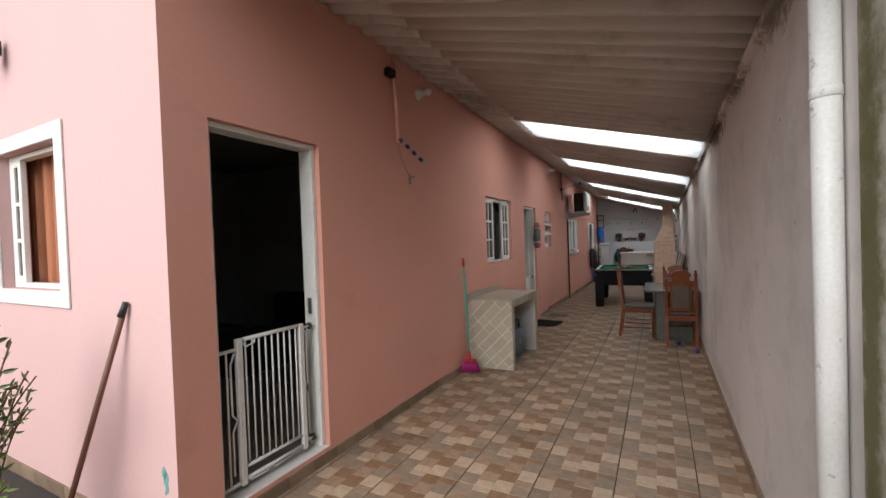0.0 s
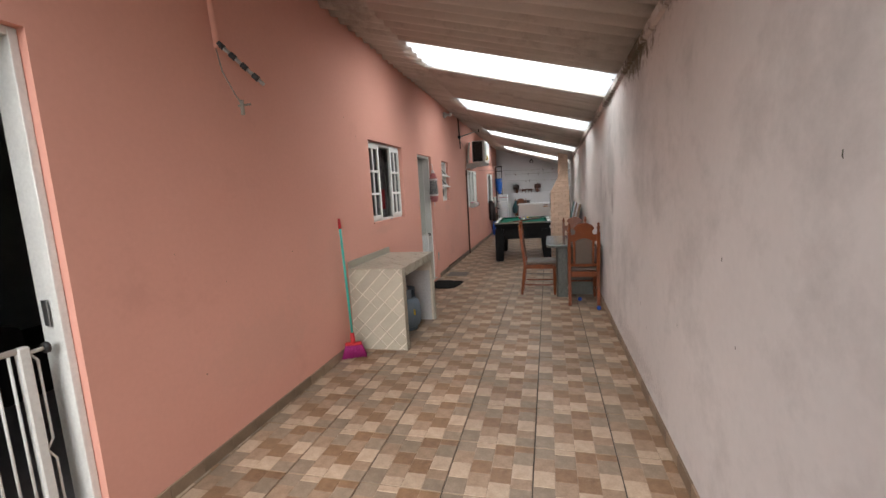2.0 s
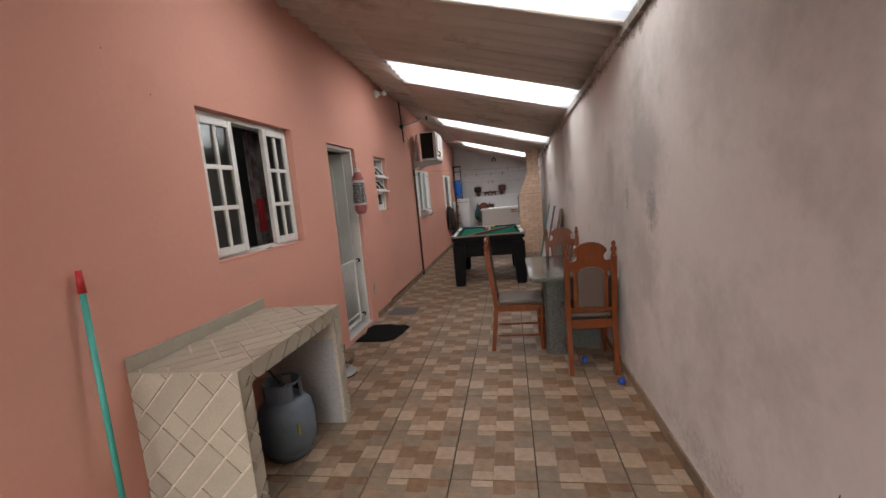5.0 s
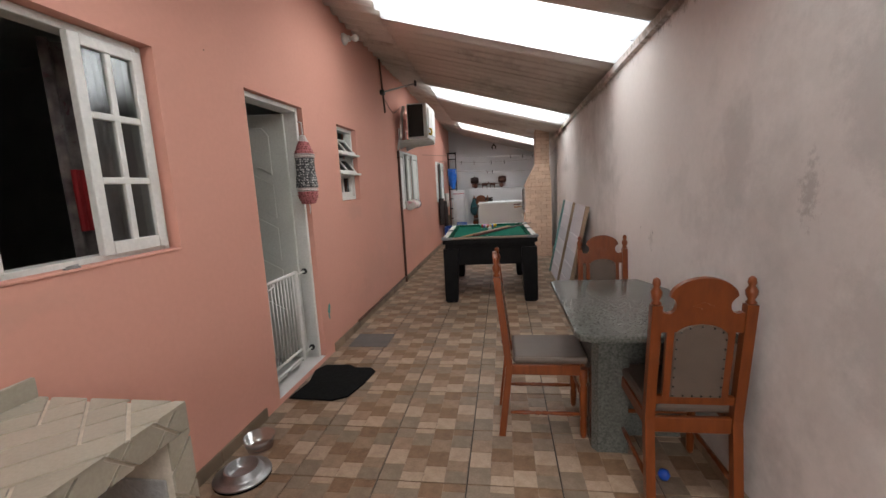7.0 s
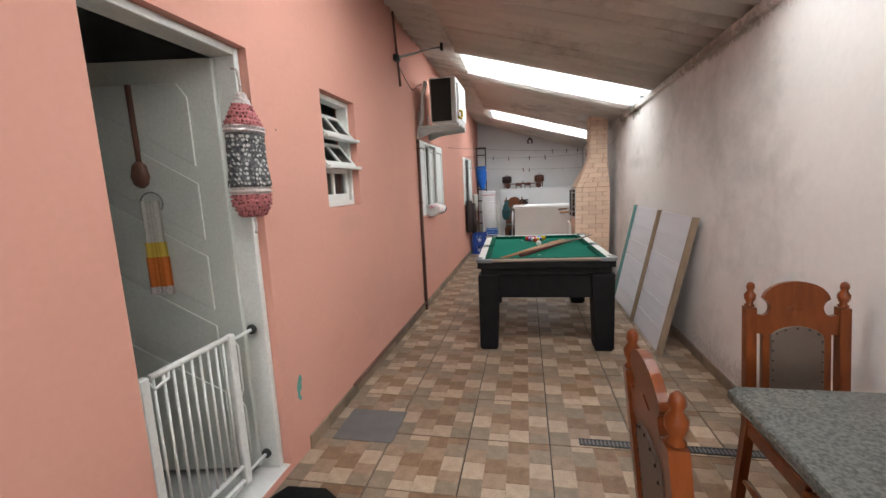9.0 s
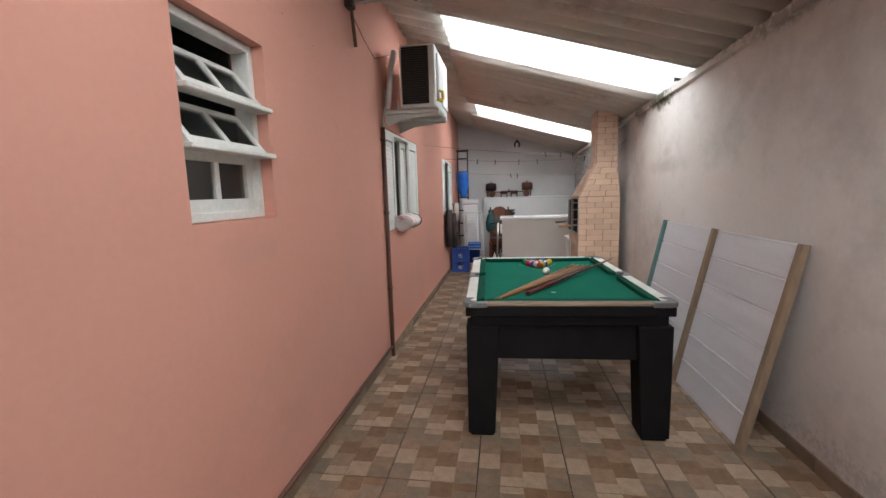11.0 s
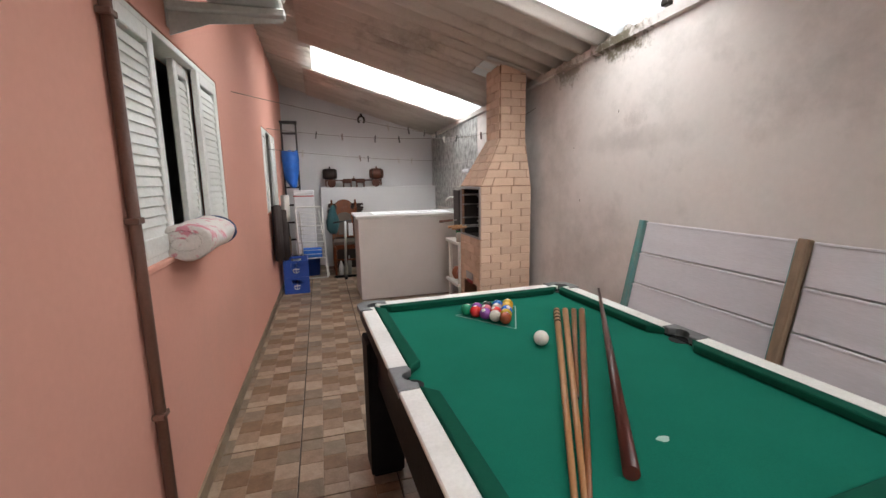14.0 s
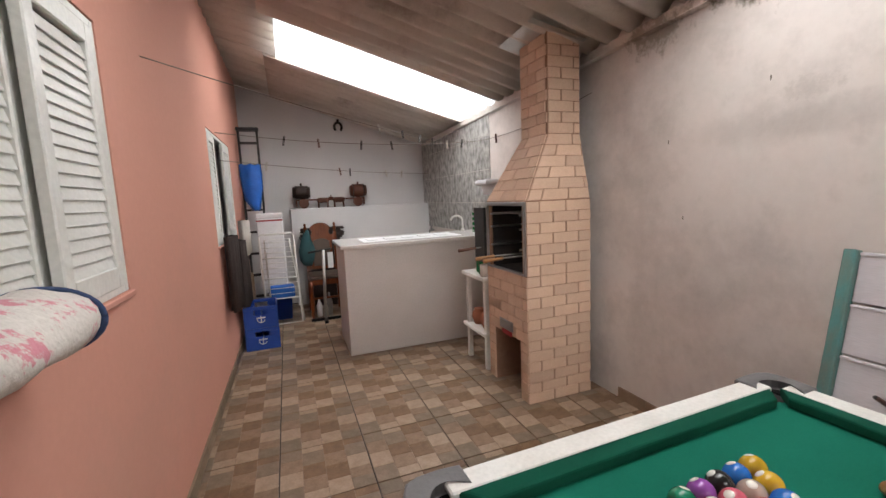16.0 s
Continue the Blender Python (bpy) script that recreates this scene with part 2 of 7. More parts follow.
def patches(m, spots, col, strength=0.6, ragged=0.9, scale=7.0):
    """Adds stains at given places (y, z, half width, half height, weight) with ragged noisy outlines."""
    nt = m.node_tree
    b = nt.nodes["Principled BSDF"]
    last = b.inputs["Base Color"].links[0].from_socket
    tc = nt.nodes.new("ShaderNodeTexCoord")
    nz = nt.nodes.new("ShaderNodeTexNoise")
    nz.inputs["Scale"].default_value, nz.inputs["Detail"].default_value, nz.inputs["Roughness"].default_value = scale, 10, 0.72
    nt.links.new(tc.outputs["Object"], nz.inputs["Vector"])
    total = None
    for y, z, ry, rz, wgt in spots:
        mp = nt.nodes.new("ShaderNodeMapping")
        mp.vector_type = "POINT"
        mp.inputs["Scale"].default_value = (0, 1 / ry, 1 / rz)
        mp.inputs["Location"].default_value = (0, -y / ry, -z / rz)
        nt.links.new(tc.outputs["Object"], mp.inputs["Vector"])
        ln = nt.nodes.new("ShaderNodeVectorMath")
        ln.operation = "LENGTH"
        nt.links.new(mp.outputs[0], ln.inputs[0])
        ad = nt.nodes.new("ShaderNodeMath")
        ad.operation = "MULTIPLY_ADD"
        ad.inputs[1].default_value = ragged * 4
        nt.links.new(nz.outputs["Fac"], ad.inputs[0])
        nt.links.new(ln.outputs["Value"], ad.inputs[2])
        rg = nt.nodes.new("ShaderNodeMapRange")
        rg.interpolation_type = "SMOOTHSTEP"
        rg.inputs["From Min"].default_value, rg.inputs["From Max"].default_value = 1.15 + ragged * 2, 0.25 + ragged * 2
        rg.inputs["To Max"].default_value = wgt
        nt.links.new(ad.outputs[0], rg.inputs["Value"])
        if total is None:
            total = rg.outputs[0]
        else:
            mxm = nt.nodes.new("ShaderNodeMath")
            mxm.operation = "MAXIMUM"
            nt.links.new(total, mxm.inputs[0])
            nt.links.new(rg.outputs[0], mxm.inputs[1])
            total = mxm.outputs[0]
    sc_ = nt.nodes.new("ShaderNodeMath")
    sc_.operation = "MULTIPLY"
    sc_.inputs[1].default_value = strength
    nt.links.new(total, sc_.inputs[0])
    mx = nt.nodes.new("ShaderNodeMix")
    mx.data_type = "RGBA"
    mx.inputs["B"].default_value = (*col, 1)
    nt.links.new(sc_.outputs[0], mx.inputs["Factor"])
    nt.links.new(last, mx.inputs["A"])
    nt.links.new(mx.outputs["Result"], b.inputs["Base Color"])
    return m


# damp patches and mould of the boundary wall, rising damp of the pink wall
patches(GREYWALL, [(5.75, 1.60, 0.42, 0.50, 1.0), (6.55, 1.50, 0.16, 0.36, 0.8), (5.80, 0.98, 0.36, 0.34, 0.9), (6.1, 1.25, 0.75, 0.9, 0.55), (6.9, 0.35, 0.9, 0.45, 0.8), (4.9, 1.9, 0.5, 0.3, 0.35), (9.2, 1.9, 0.7, 0.35, 0.35), (11.5, 1.60, 0.55, 0.10, 0.45)], (0.29, 0.27, 0.255), 0.6, 0.5, 3.2)
patches(GREYWALL, [(5.62, 1.30, 0.09, 0.16, 0.8), (6.12, 1.36, 0.05, 0.12, 0.7), (7.58, 1.0, 0.035, 0.06, 0.5), (11.45, 1.73, 0.12, 0.05, 0.3), (4.5, 0.18, 0.9, 0.12, 0.5), (8.5, 0.14, 1.2, 0.1, 0.6)], (0.13, 0.11, 0.10), 0.5, 0.95, 34.0)
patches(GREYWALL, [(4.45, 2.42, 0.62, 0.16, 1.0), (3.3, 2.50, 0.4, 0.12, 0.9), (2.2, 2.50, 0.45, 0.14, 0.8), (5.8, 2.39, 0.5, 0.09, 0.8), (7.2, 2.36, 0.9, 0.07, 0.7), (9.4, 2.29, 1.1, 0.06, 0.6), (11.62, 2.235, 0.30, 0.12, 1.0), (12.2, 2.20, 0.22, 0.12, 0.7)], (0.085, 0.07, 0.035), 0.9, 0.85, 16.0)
patches(MOSSY, [(1.42, 1.2, 0.10, 2.6, 1.0), (1.0, 0.5, 0.25, 0.5, 0.8)], (0.10, 0.10, 0.025), 0.9, 0.5, 9.0)
patches(PINK, [(3.4, 0.55, 0.7, 0.3, 0.5), (4.2, 0.9, 0.5, 0.4, 0.4), (9.3, 0.5, 0.8, 0.4, 0.5), (9.9, 1.0, 0.3, 0.5, 0.35), (11.9, 0.5, 0.9, 0.3, 0.5), (5.6, 1.1, 0.3, 0.06, 0.6), (8.8, 1.2, 0.25, 0.1, 0.6), (12.8, 0.8, 0.6, 0.5, 0.4)], (0.50, 0.30, 0.24), 0.5, 0.7, 5.0)


# ---- builders ----
def bmn():
    return bmesh.new()


def box(bm, x0, x1, y0, y1, z0, z1, bev=0.0, seg=1):
    vs = [bm.verts.new((x, y, z)) for x in (x0, x1) for y in (y0, y1) for z in (z0, z1)]
    fs = [bm.faces.new([vs[i] for i in q]) for q in ((0, 1, 3, 2), (4, 6, 7, 5), (0, 4, 5, 1), (2, 3, 7, 6), (0, 2, 6, 4), (1, 5, 7, 3))]
    if bev:
        es = {e for f in fs for e in f.edges}
        bmesh.ops.bevel(bm, geom=list(es), offset=bev, segments=seg, affect="EDGES", profile=0.5)
    return bm


def obox(bm, m, sx, sy, sz, bev=0.0):
    """A box of the given sizes about the pose m."""
    t = bmesh.new()
    box(t, -sx / 2, sx / 2, -sy / 2, sy / 2, -sz / 2, sz / 2, bev)
    t.transform(m)
    tmp = bpy.data.meshes.new("tmp")
    t.to_mesh(tmp)
    t.free()
    bm.from_mesh(tmp)
    bpy.data.meshes.remove(tmp)
    return bm


def rod(bm, a, b, r0, r1=None, n=10, caps=True):
    a, b = Vector(a), Vector(b)
    r1 = r0 if r1 is None else r1
    d = b - a
    q = d.to_track_quat("Z", "Y")
    ra = [bm.verts.new(a + q @ Vector((r0 * math.cos(2 * math.pi * i / n), r0 * math.sin(2 * math.pi * i / n), 0))) for i in range(n)]
    rb = [bm.verts.new(b + q @ Vector((r1 * math.cos(2 * math.pi * i / n), r1 * math.sin(2 * math.pi * i / n), 0))) for i in range(n)]
    for i in range(n):
        f = bm.faces.new((ra[i], ra[(i + 1) % n], rb[(i + 1) % n], rb[i]))
        f.smooth = True
    if caps:
        bm.faces.new(ra[::-1])
        bm.faces.new(rb)
    return bm


def lathe(bm, prof, n=16, m=None):
    m = m or Matrix()
    rings = [[bm.verts.new(m @ Vector((r * math.cos(2 * math.pi * i / n), r * math.sin(2 * math.pi * i / n), z))) for i in range(n)] for r, z in prof]
    for a, b in zip(rings, rings[1:]):
        for i in range(n):
            f = bm.faces.new((a[i], a[(i + 1) % n], b[(i + 1) % n], b[i]))
            f.smooth = True
    bm.faces.new(rings[0][::-1])
    bm.faces.new(rings[-1])
    return bm


def tube(bm, pts, r, n=8):
    """One continuous round tube through the points."""
    pts = [Vector(p) for p in pts]
    rings = []
    for i, p in enumerate(pts):
        d = (pts[min(i + 1, len(pts) - 1)] - pts[max(i - 1, 0)]).normalized()
        u = d.orthogonal().normalized() if not rings else (ref - d * ref.dot(d)).normalized()
        ref = u
        v = d.cross(u)
        rings.append([bm.verts.new(p + r * (math.cos(2 * math.pi * k / n) * u + math.sin(2 * math.pi * k / n) * v)) for k in range(n)])
    for p, q in zip(rings, rings[1:]):
        for k in range(n):
            bm.faces.new((p[k], p[(k + 1) % n], q[(k + 1) % n], q[k])).smooth = True
    bm.faces.new(rings[0][::-1])
    bm.faces.new(rings[-1])
    return bm


def prism(bm, pts, h0, h1, m=None, bev=0.0):
    """An outline in x and y raised from h0 to h1."""
    m = m or Matrix()
    lo = [bm.verts.new(m @ Vector((x, y, h0))) for x, y in pts]
    hi = [bm.verts.new(m @ Vector((x, y, h1))) for x, y in pts]
    fs = [bm.faces.new(lo[::-1]), bm.faces.new(hi)]
    n = len(pts)
    for i in range(n):
        fs.append(bm.faces.new((lo[i], lo[(i + 1) % n], hi[(i + 1) % n], hi[i])))
    if bev:
        es = list(fs[0].edges) + list(fs[1].edges)
        bmesh.ops.bevel(bm, geom=es, offset=bev, segments=2, affect="EDGES", profile=0.5)
    return bm


def part(name, bm, material, parent, label="", kind=""):
    me = bpy.data.meshes.new(name)
    bmesh.ops.recalc_face_normals(bm, faces=bm.faces)
    bm.to_mesh(me)
    bm.free()
    for x in (material if isinstance(material, (list, tuple)) else (material,)):
        me.materials.append(x)
    ob = new(name, me)
    ob.parent = parent
    return tagged(ob, label, kind=kind)


def thing(name, label, category, m=None, group="", kind=""):
    ob = new(name)
    ob.empty_display_size = 0.1
    ob.matrix_world = m or Matrix()
    return tagged(ob, label, category, group, kind)


def solo(name, bm, material, label, category, m=None, group="", kind=""):
    ob = part(name, bm, material, None)
    ob.matrix_world = m or Matrix()
    return tagged(ob, label, category, group, kind)


# The house front runs along local y with its outer face at local x = 0; the yard lies at x > 0.
HW = Matrix.Translation((-2.1326, 0, 0)) @ Matrix.Rotation(-0.01047, 4, "Z")
RW = 0.48       # face of the boundary wall
YB = 16.4       # back wall
YC = 1.19       # front corner of the house


def roof_z(x, y):
    zl, zr = 3.29 - 0.023 * y, 2.615 - 0.027 * y
    return zl + (zr - zl) * (x + 2.05) / 2.53


def wall_mesh(us, zs, holes, thick, top=None, dirx=-1):
    """A wall in the plane x = 0 with openings (u0, u1, z0, z1) through its thickness."""
    bm = bmn()
    us = sorted(set(us) | {h[0] for h in holes} | {h[1] for h in holes})
    zs = sorted(set(zs) | {h[2] for h in holes} | {h[3] for h in holes})
    def solid(i, j):
        if not (0 <= i < len(us) - 1 and 0 <= j < len(zs) - 1):
            return False
        u, z = (us[i] + us[i + 1]) / 2, (zs[j] + zs[j + 1]) / 2
        return not any(h[0] < u < h[1] and h[2] < z < h[3] for h in holes)
    cache = {}
    def v(i, j, k):
        if (i, j, k) not in cache:
            z = top(us[i]) if top and j == len(zs) - 1 else zs[j]
            cache[i, j, k] = bm.verts.new((dirx * thick * k, us[i], z))
        return cache[i, j, k]
    for i in range(len(us) - 1):
        for j in range(len(zs) - 1):
            if not solid(i, j):
                continue
            for k in (0, 1):
                bm.faces.new((v(i, j, k), v(i + 1, j, k), v(i + 1, j + 1, k), v(i, j + 1, k)))
            for di, dj, a, b in ((-1, 0, (0, 0), (0, 1)), (1, 0, (1, 0), (1, 1)), (0, -1, (0, 0), (1, 0)), (0, 1, (0, 1), (1, 1))):
                if not solid(i + di, j + dj):
                    bm.faces.new((v(i + a[0], j + a[1], 0), v(i + b[0], j + b[1], 0), v(i + b[0], j + b[1], 1), v(i + a[0], j + a[1], 1)))
    return bm


# ---- structure ----
D1 = (1.425, 2.232, 0.10, 2.232)
W2 = (5.34, 6.41, 1.19, 2.125)
D2 = (7.08, 7.82, 0.04, 2.09)
WC = (8.49, 9.00, 1.33, 2.055)
W3 = (10.72, 12.10, 1.09, 1.975)
W4 = (13.97, 15.20, 1.05, 1.96)
solo("wall_house", wall_mesh([YC, 3, 5, 8, 10, 12.5, 14.5, YB + 0.3], [-0.05, 3.2], [D1, W2, D2, WC, W3, W4], 0.16, lambda y: roof_z(-2.05, y) + 0.035), PINK, "long pink rendered house wall with doors and windows", "wall", HW, kind="structure")
FW = (-2.05, -1.12, 1.30, 2.235)
fm = HW @ Matrix.Translation((0, YC, 0)) @ Matrix.Rotation(math.pi / 2, 4, "Z")   # local y runs to -x, the yard lies at local x < 0
solo("wall_front", wall_mesh([0.162, 6.5], [-0.05, 3.5], [(1.12, 2.05, 1.30, 2.235)], 0.16, None, 1), PINKLIT, "pink front wall of the house with bright daylight in its colour", "wall", fm, kind="structure")
# Thin skin that carries the brightly lit pink onto the house wall's end.
bm = bmn()
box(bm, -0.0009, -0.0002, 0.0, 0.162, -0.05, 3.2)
solo("wall_corner", bm, PINKLIT, "pink render on the house corner with bright daylight in its colour", "wall", fm, kind="structure")
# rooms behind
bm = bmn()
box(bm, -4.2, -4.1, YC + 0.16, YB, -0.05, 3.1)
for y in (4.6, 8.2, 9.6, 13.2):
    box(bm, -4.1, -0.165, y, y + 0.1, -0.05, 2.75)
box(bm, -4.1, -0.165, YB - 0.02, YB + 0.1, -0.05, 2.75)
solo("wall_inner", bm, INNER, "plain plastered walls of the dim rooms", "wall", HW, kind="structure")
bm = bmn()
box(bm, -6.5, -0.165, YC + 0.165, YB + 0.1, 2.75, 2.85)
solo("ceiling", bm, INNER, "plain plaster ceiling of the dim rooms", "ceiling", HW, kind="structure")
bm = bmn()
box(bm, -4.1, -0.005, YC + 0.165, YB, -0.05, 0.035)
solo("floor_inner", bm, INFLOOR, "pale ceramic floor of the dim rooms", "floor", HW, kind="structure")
bm = bmn()
box(bm, -6.7, -0.1, YC + 0.1, YB + 0.3, 3.50, 3.6)
solo("roof_house", bm, CEMENT, "grey roof slab over the house", "roof", HW, kind="structure")
# boundary wall
bm = bmn()
ys = [-5.0, 1.0, 4, 8, 12, YB + 0.3]
for a, b in zip(ys, ys[1:]):
    za, zb = [roof_z(RW, max(q, 1)) + 0.02 for q in (a, b)]
    vs = [bm.verts.new(p) for p in ((RW, a, -0.05), (RW, b, -0.05), (RW, b, zb), (RW, a, za), (RW + 0.15, a, -0.05), (RW + 0.15, b, -0.05), (RW + 0.15, b, zb), (RW + 0.15, a, za))]
    for q in ((0, 1, 2, 3), (5, 4, 7, 6), (3, 2, 6, 7)):
        bm.faces.new([vs[i] for i in q])
bmesh.ops.remove_doubles(bm, verts=bm.verts, dist=1e-5)
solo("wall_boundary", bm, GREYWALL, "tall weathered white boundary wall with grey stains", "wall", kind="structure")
bm = bmn()
box(bm, -2.2, RW - 0.003, YB, YB + 0.15, -0.05, 3.2)
solo("wall_back", bm, BACKWALL, "white rendered back wall of the yard", "wall", kind="structure")
bm = bmn()
box(bm, -1.43, RW - 0.004, 16.2, YB - 0.003, 0, 1.285, 0.006)
solo("ledge", bm, BACKWALL, "white half-height ledge along the back wall", "ledge", kind="structure")
bm = bmn()
box(bm, -9, RW - 0.004, -5.15, -5.0, -0.05, 1.9)
box(bm, -9.15, -9.0, -5.15, 8, -0.05, 1.9)
solo("wall_street", bm, GREYWALL, "plain white front garden walls", "wall", kind="structure")
bm = bmn()
box(bm, -150, 150, -150, 150, -0.3, -0.06)
solo("ground", bm, GROUND, "bare brown ground", "ground", kind="structure")
bm = bmn()
box(bm, -9, RW - 0.002, -5, YC, -0.055, -0.008)
box(bm, -2.16, RW - 0.002, YC, YB - 0.002, -0.055, -0.008)
floor_ob = solo("floor", bm, GROUT, "patio floor of brown and beige stone-print tiles", "floor", kind="structure")

# corrugated roof over the passage
roof = thing("roof", "grey corrugated fibre-cement lean-to roof with translucent sheets", "roof", kind="structure")
def sheet(x0, x1, y0, y1, lift, material, name):
    n = max(8, int((y1 - y0) / 0.0148))
    xs = [x0 + (x1 - x0) * i / 3 for i in range(4)]
    bm = bmn()
    grid = {}
    for k, dz in enumerate((0.0, 0.008)):
        for j in range(n + 1):
            y = y0 + (y1 - y0) * j / n
            for i, x in enumerate(xs):
                grid[i, j, k] = bm.verts.new((x, y, roof_z(x, y) + lift + dz + 0.034 * math.sin(2 * math.pi * y / 0.177)))
    for j in range(n):
        for i in range(3):
            for k in (0, 1):
                bm.faces.new((grid[i, j, k], grid[i + 1, j, k], grid[i + 1, j + 1, k], grid[i, j + 1, k])).smooth = True
        for i in (0, 3):
            bm.faces.new((grid[i, j, 0], grid[i, j + 1, 0], grid[i, j + 1, 1], grid[i, j, 1]))
    for j in (0, n):
        for i in range(3):
            bm.faces.new((grid[i, j, 0], grid[i + 1, j, 0], grid[i + 1, j, 1], grid[i, j, 1]))
    return part(name, bm, material, roof, "milky translucent sheet" if material is SKYLIGHT else "")
lights = [(5.12, 5.98), (7.62, 8.52), (10.86, 11.73), (14.0, 14.85)]
runs = [(0.95, 5.12, 4), (5.98, 7.62, 2), (8.52, 10.86, 3), (11.73, 14.0, 2), (14.85, YB + 0.14, 2)]
for a, b, n in runs:
    for i in range(n):
        y0, y1 = a + (b - a) * i / n, a + (b - a) * (i + 1) / n
        sheet(-1.56, RW + 0.14, y0 - 0.03, y1 + 0.03, -0.012 + 0.009 * (i % 2), CEMENT, "sheet")
        sheet(-2.22, -1.46, y0 - 0.03, y1 + 0.03, 0.008 + 0.009 * (i % 2), CEMENT, "sheet")
for a, b in lights:
    s = sheet(-1.53 if a < 14 else -1.45, RW + 0.14, a + 0.02, b - 0.02, 0.003, SKYLIGHT, "skylight_sheet")
    sheet(-2.22, -1.52 if a < 14 else -1.44, a - 0.06, b + 0.06, 0.021, CEMENT, "sheet")
bm = bmn()
for a, b in zip(range(1, 16), range(2, 17)):
    b = min(b, YB - 0.01)
    vs = [bm.verts.new((x, y, roof_z(RW, y) - 0.085 + dz)) for y in (a, b) for x, dz in ((RW - 0.001, 0), (RW - 0.03, 0.008), (RW - 0.035, 0.058), (RW - 0.001, 0.062))]
    for q in ((0, 1, 5, 4), (1, 2, 6, 5), (2, 3, 7, 6)):
        bm.faces.new([vs[i] for i in q])
solo("trim", bm, GREYWALL, "uneven mortar band under the roof edge", "trim", kind="structure")

# daylight entering through the four translucent sheets
for a, b in lights:
    ld = bpy.data.lights.new("skylight_daylight", "AREA")
    ld.shape, ld.size, ld.size_y, ld.energy, ld.color = "RECTANGLE", 1.9, b - a - 0.08, 16.5, (1.0, 0.985, 0.96)
    lo = new("skylight_daylight", ld)
    yc = (a + b) / 2
    lo.matrix_world = look((-0.52, yc, roof_z(-0.52, yc) + 0.14), (-0.52 - 0.03, yc, 0))
    sl = math.atan2(roof_z(0.48, yc) - roof_z(-1.5, yc), 1.98)
    lo.matrix_world = Matrix.Translation((-0.52, yc, roof_z(-0.52, yc) + 0.14)) @ Matrix.Rotation(-sl, 4, "Y")

# ---- more materials ----
BLUE = mat("blue_crate_plastic", (0.012, 0.06, 0.33), 0.4, (0.01, 0.045, 0.25), 5, 0.03)
BLUEBAG = mat("blue_bag_plastic", (0.02, 0.16, 0.62), 0.3, (0.015, 0.11, 0.48), 14, 0.5)
MAGENTA = mat("magenta_bristle", (0.36, 0.02, 0.17), 0.6, (0.25, 0.012, 0.12), 60, 0.4)
REDP = mat("red_plastic", (0.40, 0.02, 0.025), 0.4)
TEAL = mat("teal_handle", (0.05, 0.36, 0.30), 0.4)
GASB = mat("blue_grey_cylinder", (0.17, 0.22, 0.27), 0.5, (0.12, 0.15, 0.18), 6, 0.1, metal=0.3)
YELLOW = mat("yellow_sticker", (0.65, 0.45, 0.05), 0.5)
RUBBER = mat("black_rubber", (0.008, 0.008, 0.008), 0.9, (0.014, 0.014, 0.014), 40, 0.2, spec=0.08)
SLATE = mat("grey_metal_cover", (0.13, 0.12, 0.12), 0.6, (0.09, 0.085, 0.085), 7, 0.15)
ACW = mat("ac_casing", (0.62, 0.62, 0.60), 0.4, (0.52, 0.52, 0.49), 4, 0.05)
COIL = mat("ac_coil", (0.02, 0.02, 0.018), 0.5, metal=0.3)
BROWNP = mat("brown_conduit", (0.13, 0.06, 0.04), 0.5)
ALU = mat("aluminium", (0.5, 0.5, 0.48), 0.35, metal=0.9)
DARKSTICK = mat("dark_stick", (0.16, 0.07, 0.045), 0.5, (0.10, 0.04, 0.026), 10, 0.1, stretch=(4, 4, 1))
CUEW = mat("cue_wood", (0.22, 0.09, 0.035), 0.35, (0.15, 0.06, 0.025), 10, 0.03)
CUEL = mat("pale_cue_wood", (0.36, 0.19, 0.08), 0.35, (0.26, 0.12, 0.05), 10, 0.03)
CUED = mat("dark_cue_wood", (0.075, 0.02, 0.014), 0.3, (0.05, 0.014, 0.01), 10, 0.03)
def stitches(m, col, rows=46.0, gap=0.36):
    """Dark gaps between rows of stitches round an upright tube."""
    nt = m.node_tree
    b = nt.nodes["Principled BSDF"]
    src = b.inputs["Base Color"].links[0].from_socket
    tc = nt.nodes.new("ShaderNodeTexCoord")
    mp = nt.nodes.new("ShaderNodeMapping")
    mp.inputs["Scale"].default_value = (rows, rows, rows)
    nt.links.new(tc.outputs["Object"], mp.inputs["Vector"])
    vo = nt.nodes.new("ShaderNodeTexVoronoi")
    vo.inputs["Scale"].default_value, vo.inputs["Randomness"].default_value = 1.0, 0.45
    nt.links.new(mp.outputs[0], vo.inputs["Vector"])
    rg = nt.nodes.new("ShaderNodeMapRange")
    rg.inputs["From Min"].default_value, rg.inputs["From Max"].default_value = gap, gap + 0.14
    nt.links.new(vo.outputs["Distance"], rg.inputs["Value"])
    mx = nt.nodes.new("ShaderNodeMix")
    mx.data_type = "RGBA"
    mx.inputs["A"].default_value = (*col, 1)
    nt.links.new(rg.outputs[0], mx.inputs["Factor"])
    nt.links.new(src, mx.inputs["B"])
    nt.links.new(mx.outputs["Result"], b.inputs["Base Color"])
    return m


